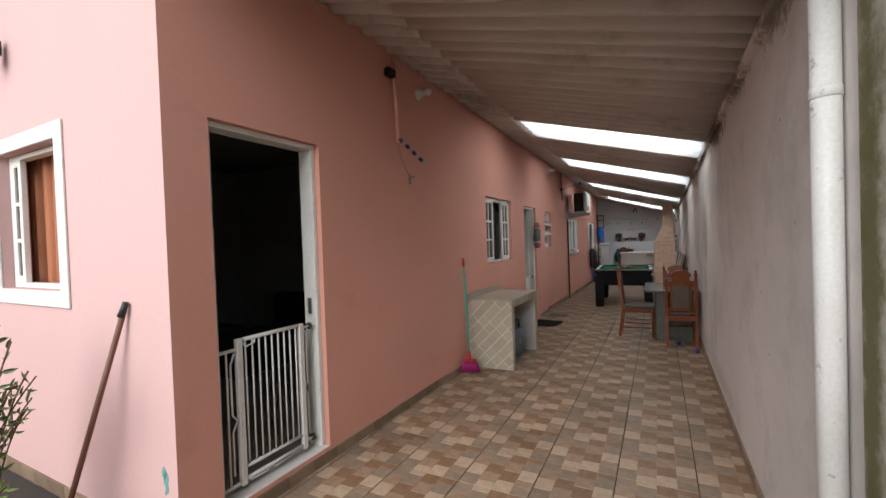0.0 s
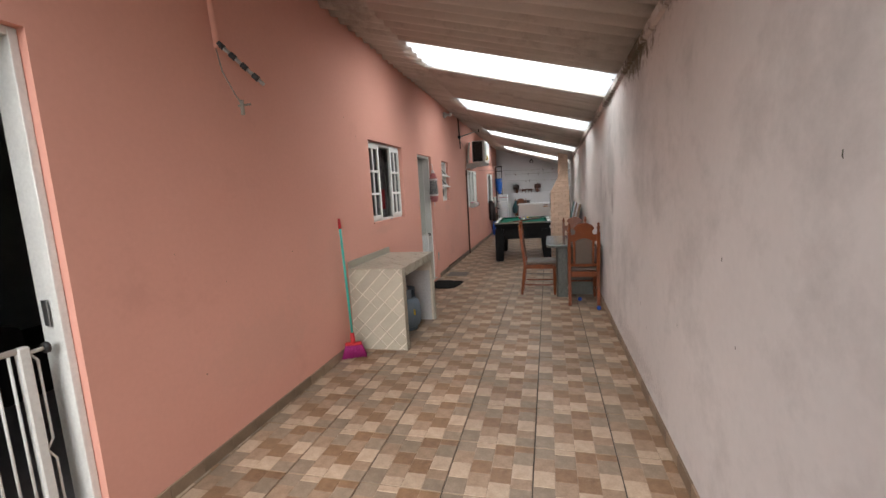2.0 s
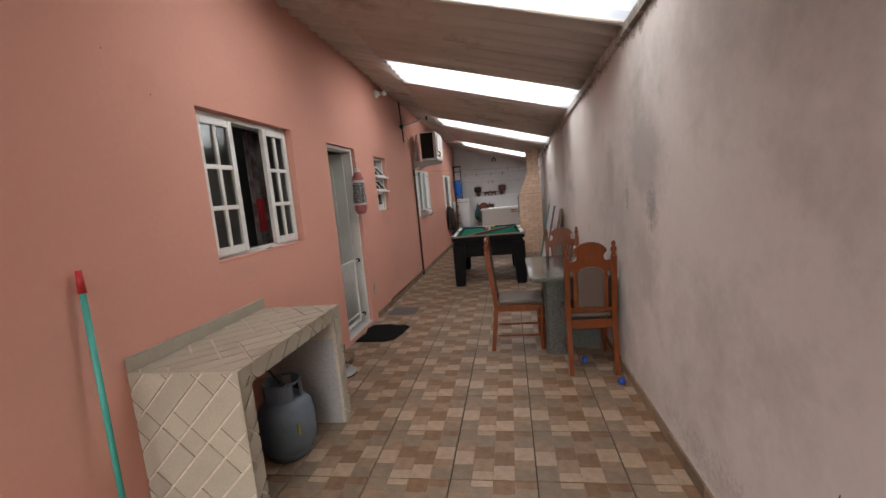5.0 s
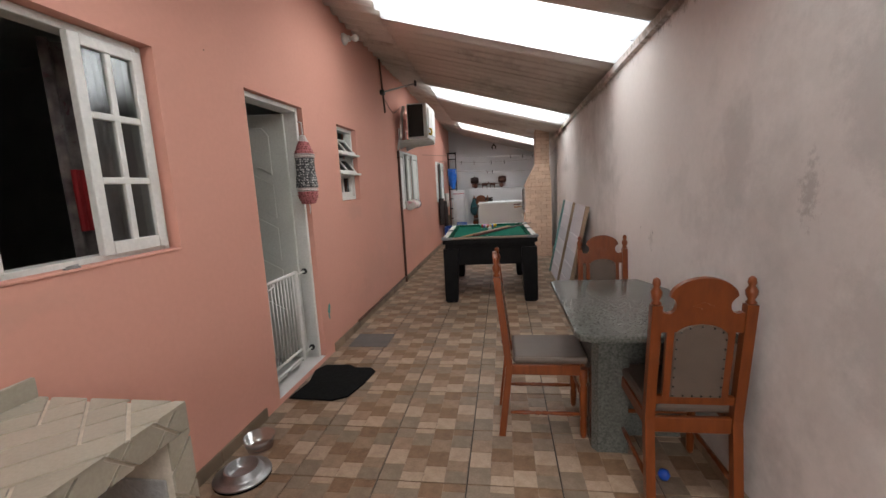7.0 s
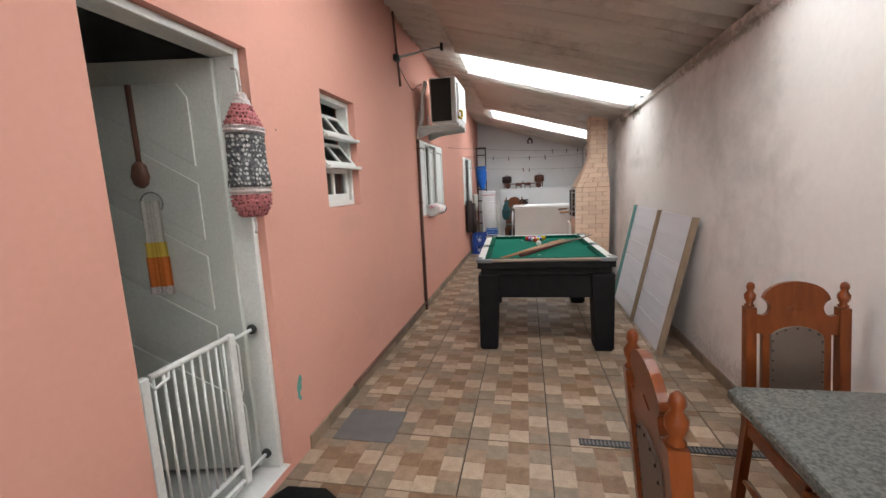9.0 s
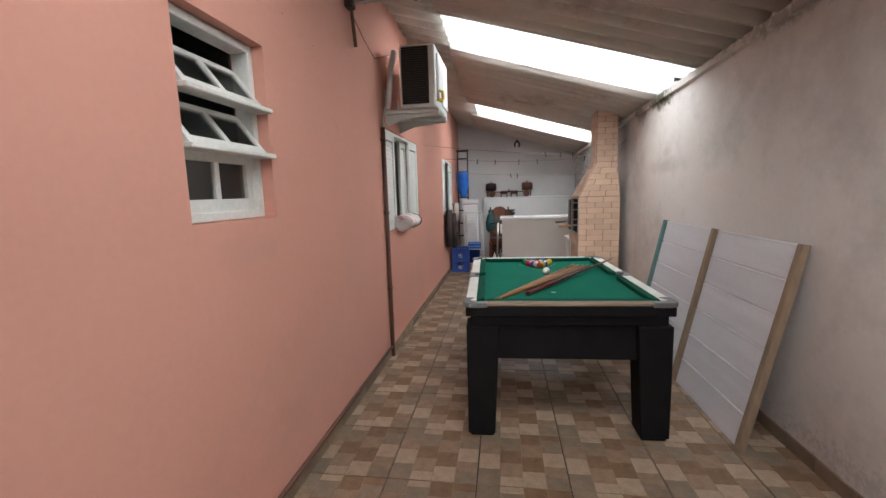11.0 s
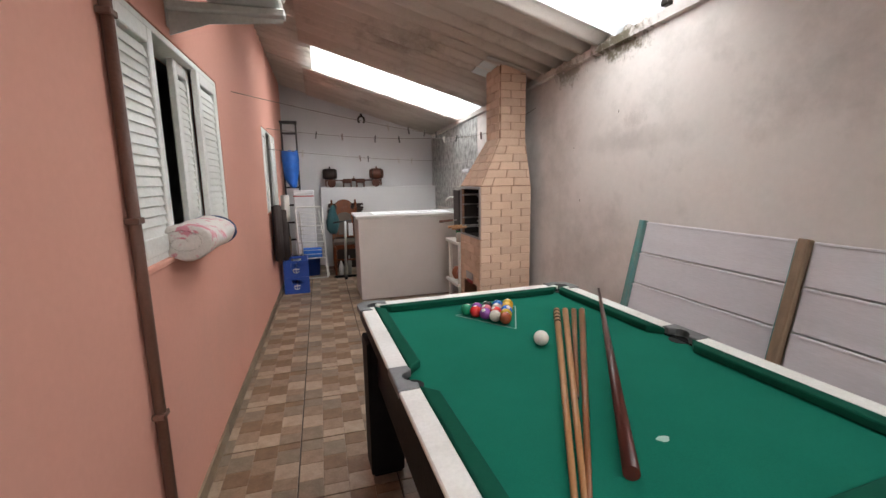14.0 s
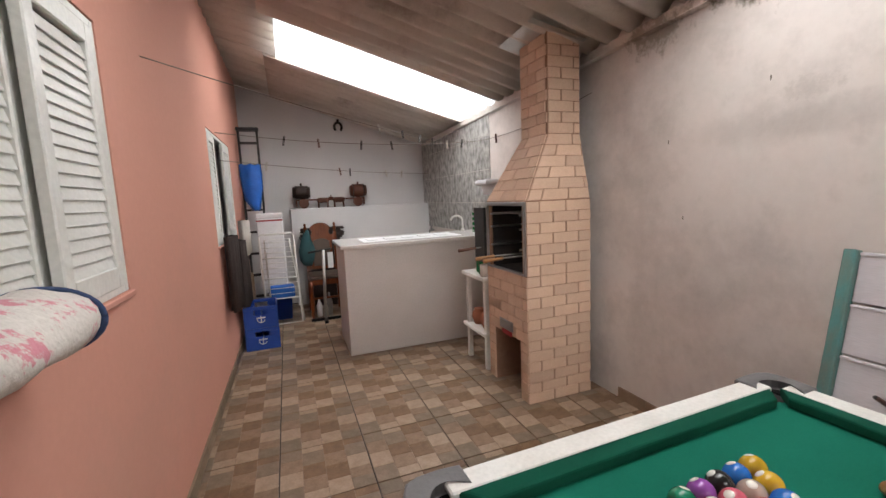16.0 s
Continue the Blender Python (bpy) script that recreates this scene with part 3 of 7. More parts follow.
CROPINK = mat("pink_crochet", (0.58, 0.20, 0.20), 0.95, (0.40, 0.12, 0.125), 55, 0.9, fine=110)
CROGREY = mat("grey_crochet", (0.15, 0.15, 0.155), 0.95, (0.04, 0.04, 0.042), 60, 0.9, fine=110, amount=1.0)
stitches(CROPINK, (0.16, 0.05, 0.05), 60.0, 0.28)
stitches(CROGREY, (0.55, 0.53, 0.51), 52.0, 0.30)
CROWHITE = mat("white_crochet", (0.66, 0.60, 0.58), 0.95, (0.50, 0.36, 0.34), 55, 0.9)
ORANGE = mat("orange_cloth", (0.62, 0.16, 0.03), 0.9)
CURTAIN = mat("brown_curtain", (0.36, 0.14, 0.07), 0.9, (0.22, 0.08, 0.04), 3, 0.1, stretch=(9, 9, 0.6))
def open_net(m, size=0.021, hole=0.30):
    """Cuts a regular lattice of round holes through a cloth that hangs in the y and z plane."""
    nt = m.node_tree
    b = nt.nodes["Principled BSDF"]
    tc = nt.nodes.new("ShaderNodeTexCoord")
    mp = nt.nodes.new("ShaderNodeMapping")
    mp.inputs["Scale"].default_value = (0, 1 / size, 1 / size)
    nt.links.new(tc.outputs["Object"], mp.inputs["Vector"])
    fr = nt.nodes.new("ShaderNodeVectorMath")
    fr.operation = "FRACTION"
    nt.links.new(mp.outputs[0], fr.inputs[0])
    sb = nt.nodes.new("ShaderNodeVectorMath")
    sb.operation = "DISTANCE"
    sb.inputs[1].default_value = (0, 0.5, 0.5)
    nt.links.new(fr.outputs[0], sb.inputs[0])
    th_ = nt.nodes.new("ShaderNodeMath")
    th_.operation = "GREATER_THAN"
    th_.inputs[1].default_value = hole
    nt.links.new(sb.outputs["Value"], th_.inputs[0])
    nt.links.new(th_.outputs[0], b.inputs["Alpha"])
    return m


NETC = open_net(mat("pale_net_curtain", (0.74, 0.74, 0.64), 0.95, (0.62, 0.62, 0.53), 30, 0.3))
FLORAL = mat("floral_curtain", (0.24, 0.21, 0.20), 0.95, (0.05, 0.035, 0.04), 9, 0.05, amount=1.0, stain=((0.10, 0.03, 0.04), 11, 0.58, 0.62, 0.9))
QUILT = mat("white_floral_quilt", (0.66, 0.62, 0.58), 0.95, (0.60, 0.55, 0.52), 5, 0.3, stain=((0.60, 0.19, 0.25), 12, 0.56, 0.60, 0.85))
NAVY = mat("navy_piping", (0.04, 0.07, 0.16), 0.9)
SOFA = mat("dark_sofa_fabric", (0.035, 0.03, 0.03), 0.95)
PATINA = mat("chipped_green_paint", (0.13, 0.33, 0.29), 0.85)
LEAF = vary(mat("leaf_green", (0.075, 0.115, 0.035), 0.5, (0.05, 0.08, 0.025), 20, 0.05), 0.7, 1.4, True)
LEAFL = mat("young_leaf", (0.15, 0.26, 0.045), 0.5)
BARK = mat("twig_bark", (0.13, 0.09, 0.06), 0.9)
STONETILE = mat("grey_stone_wall_tile", (0.50, 0.50, 0.48), 0.5, (0.18, 0.18, 0.17), 17, 0.6, fine=60, amount=1.0, stretch=(1, 1, 0.7))
PALEPANEL = mat("pale_counter_render", (0.58, 0.545, 0.52), 0.6, (0.52, 0.485, 0.46), 3, 0.05)
MARBLE = mat("white_marble_top", (0.72, 0.70, 0.68), 0.2, (0.60, 0.58, 0.57), 4, 0.02)
CLOTHD = mat("dark_cloth", (0.05, 0.035, 0.032), 0.95, (0.03, 0.022, 0.02), 8, 0.3)
CLOTHL = mat("pale_cloth", (0.55, 0.52, 0.47), 0.95, bump=0.3)
FOAM = mat("white_foam_box", (0.75, 0.76, 0.78), 0.7)
GREENB = mat("green_bottle", (0.015, 0.22, 0.07), 0.25)
CLAY = mat("clay_pot", (0.36, 0.13, 0.07), 0.7)
BARREL = mat("barrel_wood", (0.11, 0.035, 0.018), 0.5, (0.065, 0.02, 0.012), 8, 0.1)
BULB = mat("white_bulb_glass", (0.85, 0.84, 0.80), 0.2)
ROPE = mat("line_cord", (0.22, 0.19, 0.16), 0.9)
MOULD = mat("black_mould", (0.06, 0.058, 0.045), 0.95, (0.10, 0.11, 0.05), 30, 0.2)


# ---- windows and doors of the house ----
def pane_leaf(root, name, x, y0, y1, z0, z1, cols, rows, glassmat=PANE):
    """A white glazed leaf in the plane of the wall."""
    s, b, d = 0.045, 0.028, 0.035
    bm = bmn()
    box(bm, x, x + d, y0, y0 + s, z0, z1, 0.003)
    box(bm, x, x + d, y1 - s, y1, z0, z1, 0.003)
    box(bm, x, x + d, y0 + s, y1 - s, z0, z0 + s * 1.2, 0.003)
    box(bm, x, x + d, y0 + s, y1 - s, z1 - s, z1, 0.003)
    for i in range(1, cols):
        c = y0 + s + (y1 - y0 - 2 * s) * i / cols
        box(bm, x + 0.004, x + d - 0.004, c - b / 2, c + b / 2, z0 + s, z1 - s, 0.003)
    for j in range(1, rows):
        c = z0 + s + (z1 - z0 - 2 * s) * j / rows
        box(bm, x + 0.003, x + d - 0.003, y0 + s, y1 - s, c - b / 2, c + b / 2, 0.003)
    leaf = part(name, bm, WHITE, root)
    for i in range(cols):
        for j in range(rows):
            ya, yb = [y0 + s + (y1 - y0 - 2 * s) * q / cols for q in (i, i + 1)]
            za, zb = [z0 + s + (z1 - z0 - 2 * s) * q / rows for q in (j, j + 1)]
            bm = bmn()
            box(bm, x + 0.014, x + 0.018, ya, yb, za, zb)
            part("pane", bm, glassmat, leaf).visible_shadow = False
    return leaf


def frame_bars(root, y0, y1, z0, z1, x0, x1, t=0.035, sill=True, material=None):
    bm = bmn()
    box(bm, x0, x1, y0 + 0.002, y0 + t, z0 + 0.002, z1 - 0.002, 0.003)
    box(bm, x0, x1, y1 - t, y1 - 0.002, z0 + 0.002, z1 - 0.002, 0.003)
    box(bm, x0, x1, y0 + t, y1 - t, z1 - t, z1 - 0.002, 0.003)
    if sill:
        box(bm, x0, x1, y0 + t, y1 - t, z0 + 0.002, z0 + t, 0.003)
    return part("window_frame", bm, material or WHITE, root)


def wavy(bm, x, y0, y1, z0, z1, amp=0.02, waves=5, n=40):
    cols = []
    for i in range(n + 1):
        y = y0 + (y1 - y0) * i / n
        dx = amp * math.sin(2 * math.pi * waves * i / n) + amp * 0.4 * math.sin(5 * i)
        cols.append([bm.verts.new((x + dx + e, y, z)) for e in (0, -0.004) for z in (z0, (z0 + z1) / 2, z1)])
    for a, b in zip(cols, cols[1:]):
        for q in (0, 1, 3, 4):
            bm.faces.new((a[q], b[q], b[q + 1], a[q + 1])).smooth = True
    return bm


# kitchen window, sliding leaves half open
w = thing("window_2", "white wooden sliding window with small panes, half open", "window", HW, kind="structure")
frame_bars(w, *W2, -0.14, -0.06)
pane_leaf(w, "window_leaf", -0.075, 5.37, 5.71, 1.22, 2.09, 2, 3)
pane_leaf(w, "window_leaf", -0.075, 6.06, 6.38, 1.22, 2.09, 2, 3)
bm = bmn()
box(bm, -0.055, 0.006, 5.345, 6.405, 1.1905, 1.203, 0.003)
part("window_sill", bm, PINK, w)
bm = bmn()
box(bm, -0.012, 0.004, 5.86, 5.92, 1.2035, 1.21, 0.002)
rod(bm, (-0.004, 5.87, 1.21), (0.0, 5.91, 1.216), 0.004)
part("latch", bm, STEEL, w, "small worn metal latch")
solo("curtain", wavy(bmn(), -0.24, 6.11, 6.36, 1.08, 2.1, 0.015, 3), FLORAL, "white curtain with dark flowers inside the window", "curtain", HW)
bm = bmn()
wavy(bm, -0.215, 6.13, 6.24, 1.32, 1.58, 0.008, 2)
solo("dish_towel", bm, REDP, "red towel hanging inside the kitchen window", "towel", HW)
bm = bmn()
tube(bm, [(-0.30, 5.55, 1.1), (-0.30, 5.55, 1.22), (-0.27, 5.60, 1.34)], 0.009)
solo("kitchen_tap", bm, STEEL, "slim chrome tap at the kitchen sink", "tap", HW)
bm = bmn()
box(bm, -0.62, -0.17, 4.75, 8.15, 0.036, 0.92, 0.006)
solo("kitchen_counter", bm, CLOTHD, "dark kitchen counter under the window", "counter", HW @ Matrix.Translation((0, 0, 0)) @ Matrix.Diagonal((1, 0.66, 1, 1)) @ Matrix.Translation((0, 2.42, 0)))
shelf = thing("kitchen_shelf", "dark kitchen cabinet with glasses on top", "cabinet", HW)
bm = bmn()
box(bm, -4.05, -3.65, 5.1, 6.9, 0.036, 1.55, 0.01)
part("body", bm, SOFA, shelf)
for i in range(6):
    solo("drinking_glass", lathe(bmn(), [(0.03, 1.551), (0.035, 1.66)], 12, Matrix.Translation((-3.8, 5.9 + 0.09 * i, 0))), STEEL, "shiny drinking glass on the dark cabinet", "glass", HW, "glasses")

# small tilting bathroom window
w = thing("window_3", "small white louvred bathroom window with two tilted panes", "window", HW, kind="structure")
frame_bars(w, *WC, -0.13, -0.05)
pane_leaf(w, "fixed_leaf", -0.11, 8.52, 8.97, 1.36, 1.60, 2, 1)
for z in (1.68, 1.87):
    leaf = thing("tilted_leaf", "", "")
    leaf.parent = w
    bm = bmn()
    r = Matrix.Translation((-0.07, 8.745, z)) @ Matrix.Rotation(radians(-38), 4, "Y")
    obox(bm, r @ Matrix.Translation((0, 0, -0.085)), 0.02, 0.45, 0.035, 0.003)
    obox(bm, r @ Matrix.Translation((0, 0, 0.085)), 0.02, 0.45, 0.03, 0.003)
    for dy in (-0.21, 0.0, 0.21):
        obox(bm, r @ Matrix.Translation((0, dy, 0)), 0.02, 0.03, 0.15, 0.002)
    fr = part("leaf_frame", bm, WHITE, w)
    bm = bmn()
    obox(bm, r, 0.004, 0.42, 0.15)
    part("pane", bm, PANE, fr).visible_shadow = False
    bpy.data.objects.remove(leaf)
    bm = bmn()
    box(bm, -0.05, 0.03, 8.495, 8.995, z - 0.098, z - 0.078, 0.004)
    part("rain_ledge", bm, WHITE, w)


# shuttered windows
def slat_mesh(width):
    t = bmn()
    obox(t, Matrix.Rotation(radians(76), 4, "Y"), 0.044, width, 0.006, 0.0015)
    me = bpy.data.meshes.new("slat")
    t.to_mesh(me)
    t.free()
    me.materials.append(WHITE)
    return me


def shutter(root, x, y0, y1, z0, z1, pitch=0.036):
    s, d = 0.05, 0.03
    bm = bmn()
    box(bm, x, x + d, y0, y0 + s, z0, z1, 0.004)
    box(bm, x, x + d, y1 - s, y1, z0, z1, 0.004)
    box(bm, x, x + d, y0 + s, y1 - s, z0, z0 + 0.07, 0.004)
    box(bm, x, x + d, y0 + s, y1 - s, z1 - 0.06, z1, 0.004)
    leaf = part("shutter", bm, WHITE, root)
    me = slat_mesh(y1 - y0 - 2 * s + 0.004)
    z = z0 + 0.09
    while z < z1 - 0.07:
        o = new("slat", me)
        o.parent = leaf
        o.location = (x + d / 2, (y0 + y1) / 2, z)
        z += pitch


w = thing("window_4", "white wooden window with louvred sliding shutters, half open", "window", HW, kind="structure")
frame_bars(w, *W3, -0.12, -0.004, 0.03)
shutter(w, -0.03, 10.75, 11.10, 1.115, 1.945)
shutter(w, -0.075, 11.48, 11.72, 1.115, 1.945)
shutter(w, -0.03, 11.68, 12.07, 1.115, 1.945)
bm = bmn()
box(bm, -0.02, 0.014, 10.71, 12.11, 1.07, 1.092, 0.004)
part("window_sill", bm, PINK, w)
solo("curtain", wavy(bmn(), -0.135, 11.02, 11.50, 1.06, 1.96, 0.006, 3), NETC, "pale netted curtain behind the open shutter", "curtain", HW)
w = thing("window_5", "white wooden window with louvred shutters", "window", HW, kind="structure")
frame_bars(w, *W4, -0.12, -0.004, 0.03)
shutter(w, -0.03, 14.0, 14.30, 1.075, 1.93)
shutter(w, -0.03, 14.75, 15.17, 1.075, 1.93)
bm = bmn()
box(bm, -0.02, 0.012, 13.96, 15.21, 1.032, 1.052, 0.004)
part("window_sill", bm, PINK, w)

# rolled quilt on the sill
q = thing("rolled_quilt", "rolled white quilt with pink flowers on the windowsill", "quilt", HW @ Matrix.Translation((0.05, 11.23, 1.145)) @ Matrix.Diagonal((1.0, 0.82, 1.0, 1.0)))
bm = bmn()
prof = []
for i in range(13):
    u = i / 12
    prof.append((0.078 * (0.55 + 0.45 * math.sin(math.pi * min(1, u * 6)) if u < 0.083 else 1.0) * (1 + 0.03 * math.sin(9 * u)), -0.27 + 0.54 * u))
lathe(bm, [(0.03, -0.265), (0.07, -0.27)] + prof[1:-1] + [(0.07, 0.27), (0.03, 0.262)], 22, Matrix.Rotation(math.pi / 2, 4, "X"))
for v in bm.verts:
    v.co.x = v.co.x * 1.4 + 0.012 * noise.noise(v.co * 9 + Vector((3, 0, 0)))
    v.co.z = v.co.z * 0.88 + 0.016 * noise.noise(v.co * 11)
part("roll", bm, QUILT, q)
bm = bmn()
for i in range(26):
    a, b = i * 0.36, (i + 1) * 0.36
    f = lambda t: Vector((1.4 * (0.012 + 0.0056 * t) * math.cos(t), -0.268, 0.88 * (0.012 + 0.0056 * t) * math.sin(t)))
    rod(bm, f(a), f(b), 0.004, n=6)
part("rolled_edge", bm, QUILT, q)
bm = bmn()
tube(bm, [(0.106 * math.cos(2 * math.pi * i / 28), 0.262, 0.068 * math.sin(2 * math.pi * i / 28)) for i in range(29)], 0.008, 6)
part("piping", bm, NAVY, q)

# front window
w = thing("window_1", "white framed window with small panes and a brown curtain", "window", fm, kind="structure")
bm = bmn()
for a in ((1.02, 1.12, 1.20, 2.335), (2.05, 2.15, 1.20, 2.335), (1.12, 2.05, 2.235, 2.335), (1.12, 2.05, 1.20, 1.30)):
    box(bm, -0.016, -0.001, a[0], a[1], a[2], a[3], 0.004)
part("tile_surround", bm, WHITE, w)
frame_bars(w, 1.12, 2.05, 1.30, 2.235, 0.06, 0.12)
pane_leaf(w, "window_leaf", 0.06, 1.15, 1.32, 1.33, 2.20, 1, 3)
pane_leaf(w, "window_leaf", 0.06, 1.86, 2.02, 1.33, 2.20, 1, 3)
solo("curtain", wavy(bmn(), 0.185, 1.0, 2.1, 1.1, 2.4, 0.022, 8, 80), CURTAIN, "brown folded curtain behind the front window", "curtain", fm)

# doors
def door_frame(name, label, o, x0=-0.158, x1=-0.04):
    d = thing(name, label, "door", HW, kind="structure")
    bm = bmn()
    y0, y1, z0, z1 = o
    box(bm, x0, x1, y0 + 0.002, y0 + 0.035, z0, z1 - 0.002, 0.003)
    box(bm, x0, x1, y1 - 0.035, y1 - 0.002, z0, z1 - 0.002, 0.003)
    box(bm, x0, x1, y0 + 0.035, y1 - 0.035, z1 - 0.035, z1 - 0.002, 0.003)
    part("door_frame", bm, WHITE, d, "white painted frame")
    bm = bmn()
    box(bm, -0.16, -0.003, y0 + 0.002, y1 - 0.002, -0.004, z0 + 0.004, 0.003)
    part("threshold", bm, MARBLE, d)
    return d


d1 = door_frame("door_1", "open front doorway with a white frame and stone threshold", D1)
bm = bmn()
box(bm, -0.95, -0.165, 1.40, 1.436, 0.11, 2.17, 0.003)
leaf = part("door_leaf", bm, WHITE, d1, "white door swung inwards")
bm = bmn()
rod(bm, (-0.88, 1.436, 1.10), (-0.88, 1.48, 1.10), 0.008)
rod(bm, (-0.88, 1.48, 1.10), (-0.77, 1.48, 1.10), 0.008)
part("door_handle", bm, STEEL, leaf)
bm = bmn()
box(bm, -0.11, -0.08, 2.181, 2.186, 1.05, 1.16, 0.001)
part("strike_plate", bm, STEEL, d1)
d2 = door_frame("door_2", "open kitchen doorway with a white panelled door", D2)
lm = Matrix.Translation((-0.14, 7.785, 0)) @ Matrix.Rotation(radians(12), 4, "Z")   # leaf lies along local -x
bm = bmn()
t = bmn()
box(t, -0.70, 0, -0.035, 0, 0.06, 2.045, 0.003)
t.transform(lm)
leaf = part("door_leaf", t, DOORW, d2, "white door with diagonal raised panels")
for i in range(5):
    t = bmn()
    zb = 0.22 + 0.34 * i
    h = 0.26
    pts = [(-0.60, zb + 0.30), (-0.60, zb + 0.30 + h), (-0.12, zb + h), (-0.12, zb)]
    if i == 4:
        pts = [(-0.60, zb + 0.30), (-0.60, zb + 0.36), (-0.16, zb + 0.36), (-0.12, zb + 0.3), (-0.12, zb)]
    prism(t, pts, 0.035, 0.047, lm @ Matrix.Rotation(radians(90), 4, "X"), 0.003)
    part("raised_panel", t, DOORW, leaf)
t = bmn()
rod(t, (-0.64, -0.035, 1.05), (-0.64, -0.075, 1.05), 0.008)
rod(t, (-0.64, -0.075, 1.05), (-0.54, -0.075, 1.05), 0.008)
t.transform(lm)
part("door_handle", t, STEEL, leaf)
# spoon and towel ring on the kitchen door
s = thing("wooden_spoon", "large brown wooden spoon hanging on the door", "spoon", HW @ lm @ Matrix.Translation((0.10, 0, 0.07)))
bm = bmn()
rod(bm, (-0.47, -0.05, 1.87), (-0.47, -0.05, 1.52), 0.013, 0.011)
part("shaft", bm, DARKSTICK, s)
bm = bmn()
lathe(bm, [(0.008, -0.06), (0.03, -0.045), (0.04, -0.01), (0.03, 0.04), (0.012, 0.06)], 14, Matrix.Translation((-0.47, -0.052, 1.48)))
part("bowl", bm, DARKSTICK, s)
s = thing("towel_ring", "metal ring holding a white and orange dish towel", "towel", HW @ lm @ Matrix.Translation((0.10, 0, 0.07)))
bm = bmn()
for i in range(20):
    a, b = 2 * math.pi * i / 20, 2 * math.pi * (i + 1) / 20
    rod(bm, (-0.44 + 0.05 * math.cos(a), -0.05, 1.35 + 0.05 * math.sin(a)), (-0.44 + 0.05 * math.cos(b), -0.05, 1.35 + 0.05 * math.sin(b)), 0.004, n=6)
part("ring", bm, STEEL, s)
for nm, z0, z1, hw_, m_ in (("towel_top", 1.17, 1.36, 0.045, CLOTHL), ("towel_band", 1.10, 1.172, 0.05, YELLOW), ("towel_print", 0.96, 1.102, 0.055, ORANGE), ("towel_trim", 0.925, 0.962, 0.058, CROWHITE)):
    bm = bmn()
    wavy(bm, 0, -hw_, hw_, z0, z1, 0.008, 2, 24)
    bm.transform(Matrix.Translation((-0.44, -0.062, 0)) @ Matrix.Rotation(math.pi / 2, 4, "Z"))
    part(nm, bm, m_, s)

# crocheted bag holder by the kitchen door
s = thing("crochet_bag_holder", "pink, white and grey crocheted bag holder on the door frame", "bag holder", HW @ Matrix.Translation((0.065, 7.66, 0)))
bands = [(1.345, 1.44, CROPINK, "lower_band"), (1.44, 1.47, CROWHITE, "white_band"), (1.47, 1.69, CROGREY, "grey_band"), (1.69, 1.72, CROWHITE, "white_band"), (1.72, 1.81, CROPINK, "upper_band"), (1.81, 1.86, CROWHITE, "gathered_top")]
for z0, z1, m_, nm in bands:
    bm = bmn()
    prof = []
    for i in range(13):
        z = z0 + (z1 - z0) * i / 12
        r = 0.098 if z < 1.72 else 0.098 - 0.075 * (z - 1.72) / 0.14
        if z < 1.40:
            r = 0.065 + 0.033 * (z - 1.345) / 0.055
        prof.append((r * (1 + 0.07 * math.sin(z * 330)), z))
    lathe(bm, prof, 40)
    for v in bm.verts:
        k = 1 + 0.09 * math.sin(18 * math.atan2(v.co.y, v.co.x) + v.co.z * 160)
        v.co.x, v.co.y = v.co.x * k * 0.62, v.co.y * k
    part(nm, bm, m_, s)
bm = bmn()
tube(bm, [(0, 0, 1.85), (-0.005, 0.01, 1.90), (0.0, -0.006, 1.95), (-0.03, 0, 1.96)], 0.006)
part("hanging_loop", bm, CROWHITE, s)
bm = bmn()
tube(bm, [(0, 0, 1.36), (0.004, 0.004, 1.30), (0, 0.0, 1.27)], 0.005)
part("drawstring", bm, CROWHITE, s)


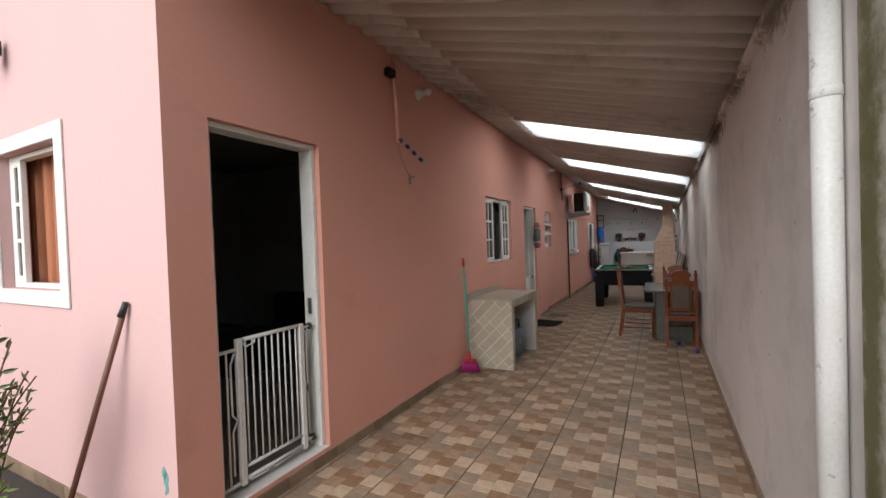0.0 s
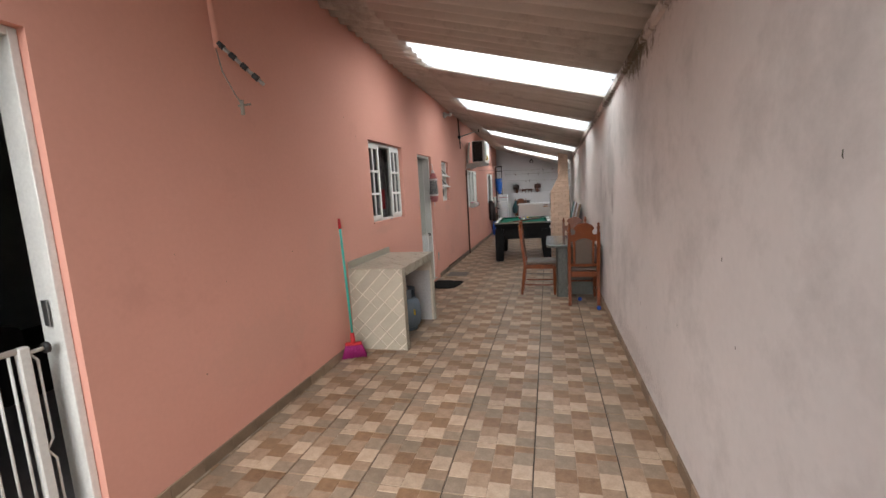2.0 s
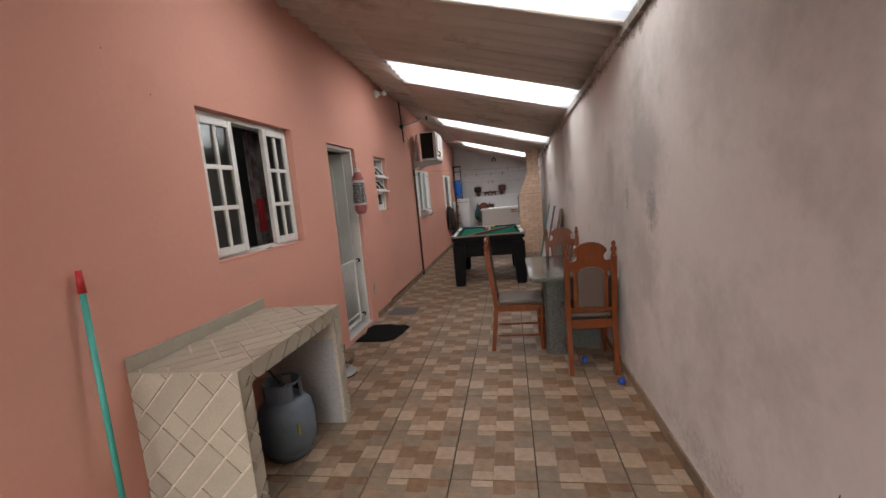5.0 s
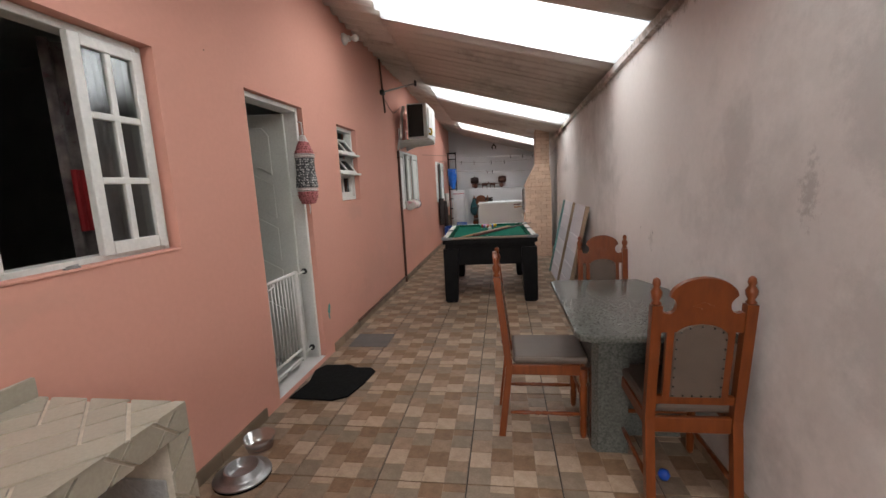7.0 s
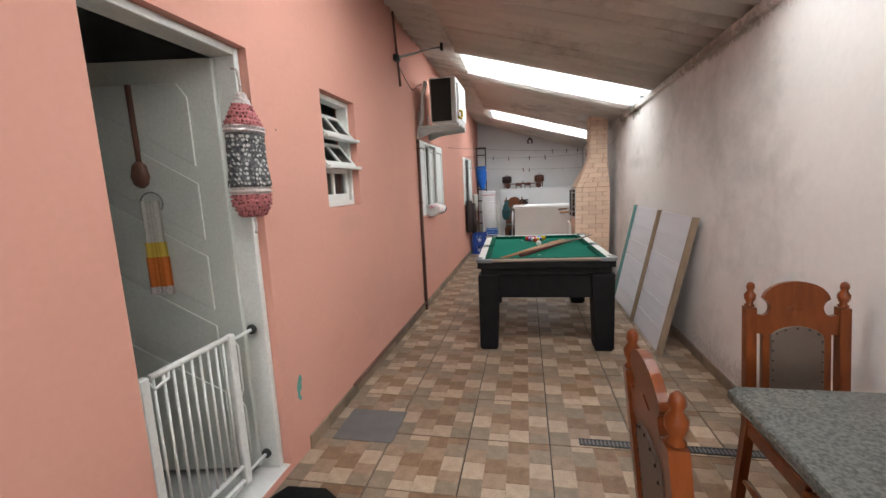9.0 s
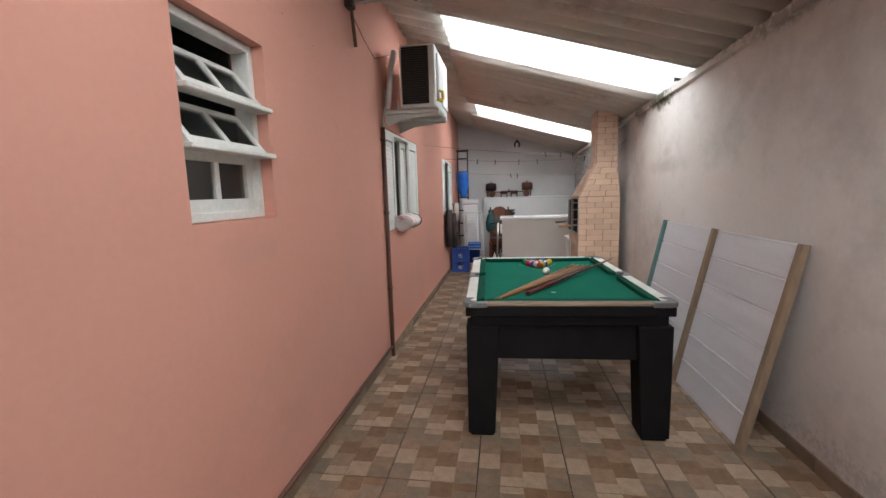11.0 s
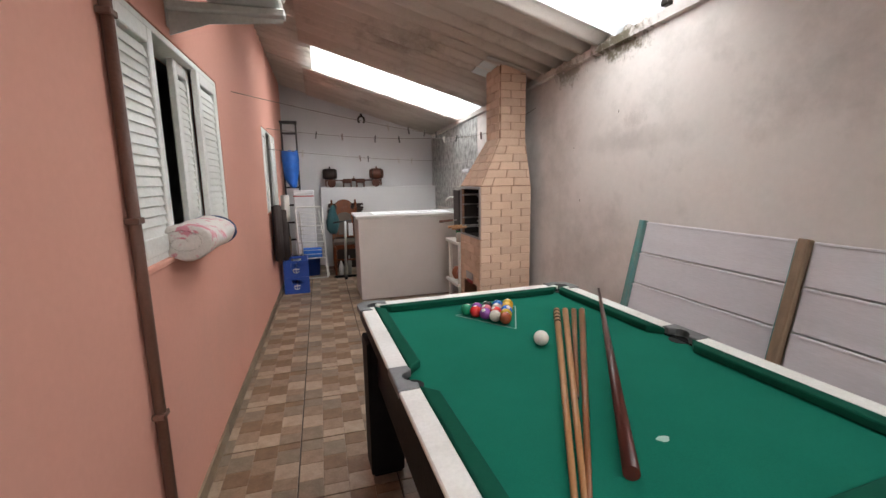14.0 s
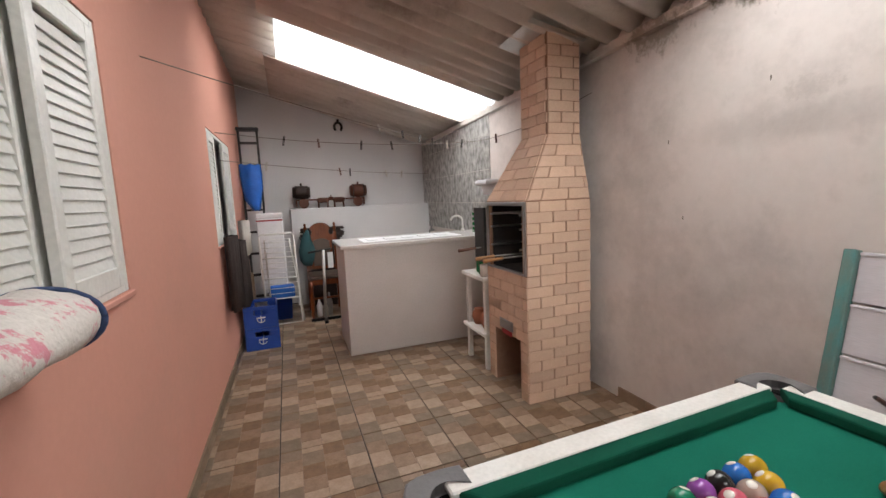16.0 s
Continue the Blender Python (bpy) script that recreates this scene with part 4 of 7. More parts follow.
# child gates in the doorways
def safety_gate(y0, y1, ym, z0, z1, x, m0, ye):
    g = thing("safety_gate", "white metal child gate clamped in the doorway", "gate", m0, "doorway gates")
    bm = bmn()
    for ra, rb, rz, rr in ((ym + 0.03, ye - 0.01, z1, 0.012), (ym + 0.03, ye - 0.01, z0 + 0.07, 0.011), (ym, ye, z0, 0.011)):
        bm = bmn()
        rod(bm, (x, ra, rz), (x, rb, rz), rr)
        part("rail", bm, WHITE, g)
    for y in (ym, ye):
        bm = bmn()
        box(bm, x - 0.016, x + 0.016, y - 0.02, y + 0.02, z0 - 0.03, z1 + 0.01, 0.005)
        part("post", bm, WHITE, g)
    n = 9
    for i in range(n):
        y = ym + 0.045 + (ye - ym - 0.09) * i / (n - 1)
        bm = bmn()
        rod(bm, (x, y, z0 + 0.07), (x, y, z1), 0.0055, n=8)
        part("bar", bm, WHITE, g)
    def piece(name, a, b=None, r=0.008):
        bm = bmn()
        rod(bm, a, b, r) if b else tube(bm, a, r)
        part(name, bm, WHITE, g)
    for z in (z0 + 0.02, z1 - 0.02):
        piece("clamp_rod", (x, ye, z), (x, y1 - 0.045, z))
        piece("hinge_rod", (x, y0 + 0.012, z - 0.03), (x, ym, z - 0.03), 0.010)
    piece("side_wire", [(x, ye + 0.025, z1 - 0.03), (x, ye + 0.045, z1 - 0.06), (x, ye + 0.045, z0 + 0.42), (x, ye + 0.02, z0 + 0.38), (x, ye + 0.045, z0 + 0.33), (x, ye + 0.045, z0 + 0.06)], None, 0.005)
    if ym - y0 > 0.1:
        piece("side_bar", (x, y0 + 0.055, z0), (x, y0 + 0.055, z1 - 0.05), 0.006)
        piece("side_wire", [(x, ym - 0.03, z1 - 0.07), (x, ym - 0.055, z1 - 0.13), (x, ym - 0.055, z0 + 0.40), (x, ym - 0.025, z0 + 0.36), (x, ym - 0.055, z0 + 0.30), (x, ym - 0.055, z0 + 0.05)], None, 0.006)
    piece("bottom_wire", [(x, ym + 0.04, z0 - 0.02), (x, ym + 0.16, z0 - 0.025), (x, ym + 0.19, z0 + 0.0), (x, ym + 0.22, z0 - 0.025), (x, ye - 0.04, z0 - 0.02)], None, 0.006)
    piece("latch_grip", [(x, ym + 0.02, z1 - 0.01), (x + 0.01, ym + 0.04, z1 - 0.045), (x + 0.01, ym + 0.10, z1 - 0.03), (x, ym + 0.11, z1)], None, 0.006)
    for z in (z0 + 0.02, z1 - 0.02):
        bm = bmn()
        lathe(bm, [(0.012, 0), (0.024, 0.004), (0.024, 0.016), (0.012, 0.02)], 12, Matrix.Translation((x, y1 - 0.057, z)) @ Matrix.Rotation(-math.pi / 2, 4, "X"))
        part("clamp_knob", bm, BLACK, g, "black rubber clamp")
    return g


safety_gate(1.465, 2.197, 1.60, 0.17, 0.99, -0.075, HW, 2.07)
safety_gate(7.115, 7.785, 7.15, 0.13, 0.82, -0.075, HW, 7.585)

# dim front room
so = thing("sofa", "dark fabric sofa in the dim front room", "sofa", HW)
bm = bmn()
box(bm, -2.9, -2.1, 3.2, 4.55, 0.04, 0.45, 0.05, 2)
part("seat", bm, SOFA, so)
bm = bmn()
box(bm, -3.1, -2.1, 4.35, 4.58, 0.04, 0.85, 0.06, 2)
part("backrest", bm, SOFA, so)
for y in (3.0,):
    bm = bmn()
    box(bm, -2.9, -2.1, y, y + 0.22, 0.04, 0.65, 0.06, 2)
    part("armrest", bm, SOFA, so)


# ---- wall fixtures ----
def bulkhead(y, z):
    l = thing("wall_lamp", "white round wall lamp holder with a bare bulb", "lamp", HW @ Matrix.Translation((0, y, z)), "wall lamps")
    r = Matrix.Rotation(math.pi / 2, 4, "Y")
    bm = bmn()
    lathe(bm, [(0.055, 0.0), (0.055, 0.02), (0.042, 0.035), (0.03, 0.04), (0.03, 0.07)], 20, r)
    part("holder", bm, WHITE, l)
    bm = bmn()
    lathe(bm, [(0.018, 0.07), (0.02, 0.09), (0.034, 0.115), (0.036, 0.135), (0.024, 0.155), (0.006, 0.162)], 18, r)
    part("bulb", bm, BULB, l)


bulkhead(3.62, 2.99)
bulkhead(8.86, 2.92)
# short antenna pole with a striped boom by the front door
a = thing("antenna", "small antenna on a painted pole with a black and white boom", "antenna", HW)
bm = bmn()
rod(bm, (0.04, 3.15, 3.26), (0.04, 3.19, 2.43), 0.017)
part("pole", bm, PINK, a, "pole painted pink like the wall")
bm = bmn()
box(bm, 0.002, 0.06, 3.06, 3.16, 2.99, 3.06, 0.004)
part("bracket", bm, STUD, a)
for i in range(8):
    bm = bmn()
    p = Vector((0.05, 3.19, 2.46)) + Vector((0.187, 0.135, -0.23)) * (i / 8)
    p2 = Vector((0.05, 3.19, 2.46)) + Vector((0.187, 0.135, -0.23)) * ((i + 1) / 8)
    rod(bm, p, p2, 0.011 if i % 2 else 0.017)
    part("boom_segment", bm, ALU if i % 2 else BLACK, a)
    if i % 2:
        bm = bmn()
        c = (p + p2) / 2
        rod(bm, c + Vector((-0.03, 0.06, 0.01)), c + Vector((0.03, -0.06, -0.01)), 0.003, n=6)
        part("antenna_element", bm, ALU, a)
bm = bmn()
tube(bm, [(0.03, 3.19, 2.44), (0.05, 3.20, 2.30), (0.07, 3.26, 2.18), (0.08, 3.30, 2.12), (0.08, 3.31, 2.08)], 0.004)
rod(bm, (0.08, 3.27, 2.11), (0.08, 3.38, 2.14), 0.007)
rod(bm, (0.08, 3.30, 2.06), (0.08, 3.30, 2.15), 0.012)
part("hanging_cable", bm, ROPE, a)
a = thing("yagi_antenna", "thin metal antenna on a short pole under the roof", "antenna", HW)
bm = bmn()
rod(bm, (0.03, 9.98, 3.03), (0.03, 10.10, 2.40), 0.012)
part("pole", bm, BROWNP, a)
bm = bmn()
rod(bm, (0.03, 10.02, 2.64), (0.42, 10.3, 2.78), 0.011)
for i in range(6):
    c = Vector((0.03, 10.02, 2.64)) + Vector((0.39, 0.28, 0.14)) * (0.25 + 0.15 * i)
    rod(bm, c + Vector((-0.03, 0.045, 0)), c + Vector((0.03, -0.045, 0)), 0.003, n=6)
part("boom", bm, ALU, a)
bm = bmn()
box(bm, 0.005, 0.06, 9.99, 10.06, 2.61, 2.67, 0.008)
part("clamp", bm, BLACK, a)
bm = bmn()
box(bm, 0.40, 0.425, 10.27, 10.31, 2.74, 2.81, 0.004)
part("end_cap", bm, BLACK, a)
bm = bmn()
tube(bm, [(0.02, 10.05, 2.62), (0.03, 10.3, 2.50), (0.02, 10.55, 2.46), (0.03, 10.8, 2.55), (0.02, 11.0, 2.62)], 0.003, 6)
part("cable", bm, BLACK, a)

# air-conditioner outdoor unit
ac = thing("air_conditioner", "white outdoor air-conditioner unit with dark coil on brackets", "air conditioner", HW)
bm = bmn()
box(bm, 0.155, 0.455, 10.78, 11.42, 2.125, 2.62, 0.02, 2)
part("casing", bm, ACW, ac)
bm = bmn()
box(bm, 0.175, 0.40, 10.765, 10.785, 2.15, 2.60, 0.004)
coil = part("coil", bm, COIL, ac, "dark finned coil")
for i in range(24):
    bm = bmn()
    box(bm, 0.18, 0.395, 10.758, 10.766, 2.165 + 0.018 * i, 2.170 + 0.018 * i)
    part("fin", bm, STUD, coil)
bm = bmn()
box(bm, 0.452, 0.475, 10.83, 11.05, 2.20, 2.56, 0.01)
box(bm, 0.452, 0.470, 11.1, 11.38, 2.18, 2.58, 0.008)
part("front_cover", bm, WHITE, ac)
bm = bmn()
rod(bm, (0.46, 10.84, 2.19), (0.50, 10.84, 2.17), 0.014)
tube(bm, [(0.47, 10.85, 2.26), (0.50, 10.85, 2.25), (0.505, 10.85, 2.20), (0.49, 10.84, 2.17)], 0.014)
part("valve", bm, YELLOW, ac, "brass valve")
for y in (10.86, 11.30):
    bm = bmn()
    box(bm, 0.001, 0.006, y - 0.02, y + 0.02, 2.02, 2.30)
    box(bm, 0.006, 0.47, y - 0.030, y + 0.030, 2.088, 2.122, 0.006)
    prism(bm, [(0.006, 1.99), (0.006, 2.087), (0.46, 2.087), (0.46, 2.07), (0.16, 2.045)], -0.004, 0.004, Matrix.Translation((0, y, 0)) @ Matrix.Rotation(math.pi / 2, 4, "X"))
    part("bracket", bm, ACW, ac)
bm = bmn()
pts = [(0.10, 10.85, 2.60), (0.07, 10.82, 2.45), (0.06, 10.80, 2.30), (0.05, 10.78, 2.18), (0.04, 10.76, 2.12)]
tube(bm, pts, 0.024, 12)
part("insulated_pipe", bm, ACW, ac)
bm = bmn()
tube(bm, [(0.03, 10.80, 2.18), (0.03, 10.73, 2.10), (0.022, 10.69, 2.02), (0.022, 10.69, 1.90)], 0.009)
part("cable", bm, ACW, ac)
c = thing("conduit", "brown conduit running down the pink wall", "pipe", HW)
bm = bmn()
rod(bm, (0.02, 10.685, 1.96), (0.02, 10.685, 0.0), 0.018)
part("pipe", bm, BROWNP, c)
for z in (0.6, 1.25, 1.85):
    bm = bmn()
    box(bm, 0.001, 0.04, 10.66, 10.71, z, z + 0.02, 0.003)
    part("clip", bm, BROWNP, c)
bm = bmn()
rod(bm, (0.018, 10.68, 0.088), (0.018, 8.6, 0.088), 0.012)
part("floor_run", bm, BROWNP, c)

# chipped paint patches
for m0, y, z in ((HW, 7.96, 0.40), (fm @ Matrix.Scale(-1, 4, (1, 0, 0)), 0.10, 0.38)):
    bm = bmn()
    for dy, dz, s_ in ((0, 0, 0.022), (0.012, 0.03, 0.02), (-0.008, -0.045, 0.014), (0.006, -0.07, 0.009)):
        pts = [(s_ * (0.7 + 0.5 * random.random()) * math.cos(k), 1.6 * s_ * (0.7 + 0.5 * random.random()) * math.sin(k)) for k in [i * 0.7 for i in range(9)]]
        prism(bm, pts, 0.001 + 0.0004 * dz, 0.0025, Matrix.Translation((0, y + dy, z + dz)) @ Matrix(((0, 0, 1, 0), (1, 0, 0, 0), (0, 1, 0, 0), (0, 0, 0, 1))))
    solo("paint_chip", bm, PATINA, "flaked patch of old green paint on the wall", "paint patch", m0)

# downpipe on the boundary wall
dp = thing("downpipe", "white weathered plastic downpipe on the boundary wall", "pipe")
bm = bmn()
rod(bm, (0.440, 1.60, 0.0), (0.440, 1.60, 2.62), 0.036, n=24)
part("pipe", bm, PIPEW, dp)
for z in (0.5, 1.9):
    bm = bmn()
    lathe(bm, [(0.0365, 0), (0.039, 0.004), (0.039, 0.03), (0.0365, 0.034)], 24, Matrix.Translation((0.440, 1.60, z)))
    part("clamp", bm, PIPEW, dp)
bm = bmn()
box(bm, RW - 0.012, RW - 0.001, -5, 1.47, -0.004, 2.55, 0.003)
solo("wall_plaster", bm, MOSSY, "mossy stained plaster at the front of the boundary wall", "plaster", kind="structure")
# chips in the boundary wall
random.seed(5)
bm = bmn()
for y, z in ((2.1, 1.55), (2.6, 0.9), (2.75, 1.2), (3.3, 0.75), (4.0, 0.5), (4.2, 0.62), (7.55, 1.05), (7.62, 1.0), (7.8, 1.06), (7.56, 0.93), (2.3, 2.0), (11.6, 1.8), (12.1, 1.6), (12.0, 1.2)):
    pts = [(0.006 * random.uniform(0.3, 1) * math.cos(k), 0.012 * random.uniform(0.4, 1.3) * math.sin(k)) for k in (0, 1, 2, 3, 4, 5)]
    vs = [bm.verts.new((RW - 0.0015, y + a, z + b)) for a, b in pts]
    bm.faces.new(vs)
solo("wall_chips", bm, MOULD, "small chips and scuffs in the boundary wall", "chips", kind="stuff")
for y in (5.34, 7.95, 11.22):
    bm = bmn()
    box(bm, RW - 0.045, RW - 0.002, y - 0.025, y + 0.025, roof_z(RW, y) - 0.01, roof_z(RW, y) + 0.045, 0.004)
    solo("roof_clip", bm, STUD, "small dark bracket on the wall top", "bracket", group="wall-top brackets")

# pole leaning on the front wall
p = thing("broomstick", "brown wooden broomstick leaning on the pink front wall", "stick")
bm = bmn()
rod(bm, (-2.80, 0.955, 0.0), (-2.497, 1.172, 1.225), 0.014)
part("stick", bm, DARKSTICK, p)
bm = bmn()
rod(bm, (-2.508, 1.160, 1.19), (-2.485, 1.176, 1.265), 0.018, 0.014)
part("cap", bm, BLACK, p, "black plastic cap")

# shrub at the front
random.seed(3)
sh = thing("shrub", "loose leafy shrub with thin arching twigs in the front yard", "shrub", Matrix.Translation((-3.05, 0.70, 0)))


def spray(ends, leafy, material, name):
    """An arching twig with long narrow leaves along its outer part."""
    p0, p1 = Vector(ends[0]), Vector(ends[1])
    mid = p0.lerp(p1, 0.5) + Vector((-0.10, 0, 0.16))
    pts = [p0 * (1 - u) ** 2 + mid * 2 * u * (1 - u) + p1 * u * u for u in [i / 10 for i in range(11)]]
    bm = bmn()
    tube(bm, pts, 0.0035, 5)
    tw = part("twig", bm, BARK, sh)
    bm = bmn()
    for j in range(leafy):
        q_ = 3.5 + 6.4 * j / leafy
        c = pts[int(q_)].lerp(pts[int(q_) + 1], q_ % 1)
        along = (pts[int(q_) + 1] - pts[int(q_)]).normalized()
        o = (along * 0.8 + Vector((random.uniform(-0.6, 0.6), random.uniform(-0.6, 0.6), (0.7 if j % 2 else -0.5)))).normalized()
        sd = o.cross(Vector((random.uniform(-0.4, 0.4), 1, 0.3))).normalized()
        L_ = random.uniform(0.045, 0.08)
        up = o.cross(sd) * 0.006
        ring = [c, c + o * L_ * 0.3 + sd * L_ * 0.13 + up, c + o * L_ * 0.65 + sd * L_ * 0.12 + up, c + o * L_, c + o * L_ * 0.65 - sd * L_ * 0.12 + up, c + o * L_ * 0.3 - sd * L_ * 0.13 + up]
        v = [bm.verts.new(x_) for x_ in ring]
        m1 = bm.verts.new(c + o * L_ * 0.45)
        for k in range(6):
            bm.faces.new((v[k], v[(k + 1) % 6], m1))
    part(name, bm, material, tw)


for k in range(24):
    z1 = random.choice((0.9, 1.0, 1.1, 1.2, 1.25))
    spray([(random.uniform(-0.1, 0.05), random.uniform(-0.06, 0.06), 0.0), (random.uniform(0.15, 0.74 if z1 < 1.2 else 0.55), random.uniform(-0.08, 0.1), z1 + random.uniform(-0.06, 0.06))], 16, LEAF, "foliage")
for k in range(7):
    spray([(random.uniform(-0.05, 0.1), random.uniform(-0.08, 0.08), 0.0), (random.uniform(0.35, 0.68), random.uniform(-0.1, 0.1), random.choice((0.42, 0.5, 0.86)))], 9, LEAFL, "young_foliage")


# ---- passage: counter, broom, gas ----
ct = thing("tiled_counter", "low masonry counter clad in beige diagonal tiles", "counter", HW)
CX, CY0, CY1, CZ = 0.565, 4.63, 5.69, 0.81
bm = bmn()
box(bm, 0.002, CX - 0.008, CY0 + 0.008, CY1 - 0.008, CZ - 0.085, CZ - 0.006)
top = part("slab", bm, CGROUT, ct)
bm = bmn()
box(bm, 0.002, CX - 0.008, CY0 + 0.008, CY0 + 0.08, 0, CZ - 0.087)
near = part("side_wall", bm, CGROUT, ct)
bm = bmn()
box(bm, 0.002, CX - 0.008, CY1 - 0.08, CY1 - 0.008, 0, CZ - 0.087)
far = part("side_wall", bm, CGROUT, ct)
bm = bmn()
box(bm, 0.004, CX - 0.03, CY1 - 0.088, CY1 - 0.08, 0.0, 0.60, 0.002)
part("embossed_sheet", bm, mat("galvanised_sheet", (0.55, 0.55, 0.55), 0.45, (0.44, 0.44, 0.44), 40, 0.5, metal=0.25), ct, "grey embossed metal sheet")
bm = bmn()
box(bm, 0.002, 0.02, CY0, CY1, CZ, CZ + 0.07, 0.003)
part("backsplash", bm, CTILE, ct)


def clip_poly(poly, u0, u1, v0, v1):
    for ax, lim, s_ in ((0, u0, 1), (0, u1, -1), (1, v0, 1), (1, v1, -1)):
        out = []
        for i in range(len(poly)):
            a, b = poly[i], poly[(i + 1) % len(poly)]
            da, db = s_ * (a[ax] - lim), s_ * (b[ax] - lim)
            if da >= 0:
                out.append(a)
            if da * db < 0:
                k = da / (da - db)
                out.append((a[0] + k * (b[0] - a[0]), a[1] + k * (b[1] - a[1])))
        poly = out
        if not poly:
            return []
    return poly


def diagonal_tiles(parent, m0, u0, u1, v0, v1, ang=45, cell=0.106, gap=0.011):
    c, s_ = math.cos(radians(ang)), math.sin(radians(ang))
    for j in range(-12, 13):
        i = -12
        while i < 12:
            run = (1, 2, 1, 3, 1, 1, 2)[(i * 3 + j * 5) % 7]
            a0, b0 = i * cell + gap / 2, j * cell + gap / 2
            a1, b1 = a0 + run * cell - gap, b0 + cell - gap
            i += run
            poly = clip_poly([((u0 + u1) / 2 + a * c - b * s_, (v0 + v1) / 2 + a * s_ + b * c) for a, b in ((a0, b0), (a1, b0), (a1, b1), (a0, b1))], u0, u1, v0, v1)
            area = 0.5 * abs(sum(p[0] * q[1] - q[0] * p[1] for p, q in zip(poly, poly[1:] + poly[:1]))) if len(poly) > 2 else 0
            if area > 0.0004:
                t = bmn()
                prism(t, poly, 0.0, 0.008, m0)
                part("tile", t, CTILE, parent)


XY = Matrix.Translation((0, 0, CZ - 0.006))
diagonal_tiles(top, XY, 0.021, CX, CY0, CY1)
SIDE = Matrix(((1, 0, 0, 0), (0, 0, -1, CY0 + 0.008), (0, 1, 0, 0), (0, 0, 0, 1)))
diagonal_tiles(near, SIDE, 0.004, CX, 0.0, CZ - 0.002)
EDGE = Matrix(((0, 0, 1, CX - 0.008), (1, 0, 0, 0), (0, 1, 0, 0), (0, 0, 0, 1)))
diagonal_tiles(top, EDGE, CY0, CY1, CZ - 0.085, CZ - 0.002)
diagonal_tiles(near, EDGE, CY0, CY0 + 0.08, 0.0, CZ - 0.087)
diagonal_tiles(far, EDGE, CY1 - 0.08, CY1, 0.0, CZ - 0.087)

g = thing("gas_cylinder", "blue-grey steel cooking gas cylinder under the counter", "gas cylinder", Matrix.Translation((-1.745, 5.28, 0)))
bm = bmn()
lathe(bm, [(0.12, 0.03), (0.15, 0.05), (0.165, 0.10), (0.168, 0.24), (0.155, 0.31), (0.11, 0.36), (0.04, 0.375)], 28)
part("body", bm, GASB, g)
bm = bmn()
lathe(bm, [(0.12, 0.0), (0.125, 0.0), (0.125, 0.045), (0.12, 0.045)], 28)
part("foot_ring", bm, GASB, g)
bm = bmn()
for i in range(24):
    a, b = 2 * math.pi * i / 24, 2 * math.pi * (i + 1) / 24
    if i % 8 < 6:
        vs = [bm.verts.new((r * math.cos(t), r * math.sin(t), z)) for t in (a, b) for r in (0.105, 0.111) for z in (0.36, 0.46)]
        for q_ in ((0, 1, 5, 4), (2, 6, 7, 3), (1, 3, 7, 5)):
            bm.faces.new([vs[n] for n in q_])
    rod(bm, (0.108 * math.cos(a), 0.108 * math.sin(a), 0.46), (0.108 * math.cos(b), 0.108 * math.sin(b), 0.46), 0.007, n=6)
part("collar", bm, GASB, g)
bm = bmn()
rod(bm, (0, 0, 0.37), (0, 0, 0.44), 0.02)
tube(bm, [(0, 0, 0.43), (-0.05, 0.02, 0.47), (-0.12, 0.05, 0.52), (-0.2, 0.07, 0.6)], 0.007)
part("valve", bm, BLACK, g)
bm = bmn()
obox(bm, Matrix.Translation((0.13, -0.107, 0.22)) @ Matrix.Rotation(radians(50.5), 4, "Z"), 0.003, 0.06, 0.06)
part("sticker", bm, YELLOW, g, "yellow warning sticker")
b = thing("bucket", "dark plastic bucket under the counter", "bucket", Matrix.Translation((-1.88, 4.92, 0)))
bm = bmn()
lathe(bm, [(0.10, 0.0), (0.125, 0.26), (0.13, 0.27), (0.12, 0.268), (0.095, 0.02)], 22)
part("body", bm, NAVY, b)

br = thing("broom", "broom with teal handle and magenta bristles against the wall", "broom")
bm = bmn()
rod(bm, (-1.985, 4.42, 0.17), (-2.055, 4.49, 1.27), 0.012)
part("handle", bm, TEAL, br)
bm = bmn()
rod(bm, (-2.0535, 4.488, 1.22), (-2.057, 4.492, 1.315), 0.016, 0.012)
part("grip", bm, REDP, br)
bm = bmn()
rod(bm, (-1.983, 4.418, 0.12), (-1.988, 4.423, 0.24), 0.026, 0.018)
obox(bm, Matrix.Translation((-1.98, 4.415, 0.13)) @ Matrix.Rotation(0.4, 4, "Z"), 0.16, 0.05, 0.035, 0.012)
part("head", bm, REDP, br)
bm = bmn()
random.seed(8)
for i in range(320):
    u, v = random.uniform(-0.075, 0.075), random.uniform(-0.022, 0.022)
    c, s_ = math.cos(0.4), math.sin(0.4)
    x, y = -1.98 + u * c - v * s_, 4.415 + u * s_ + v * c
    k = 1.5
    x1, y1 = -1.98 + (u * c - v * s_) * k, 4.415 + (u * s_ + v * c) * k * 1.2
    rod(bm, (x, y, 0.12), (max(x1, -2.07), y1, 0.002), 0.0035, 0.003, n=4)
part("bristles", bm, MAGENTA, br)

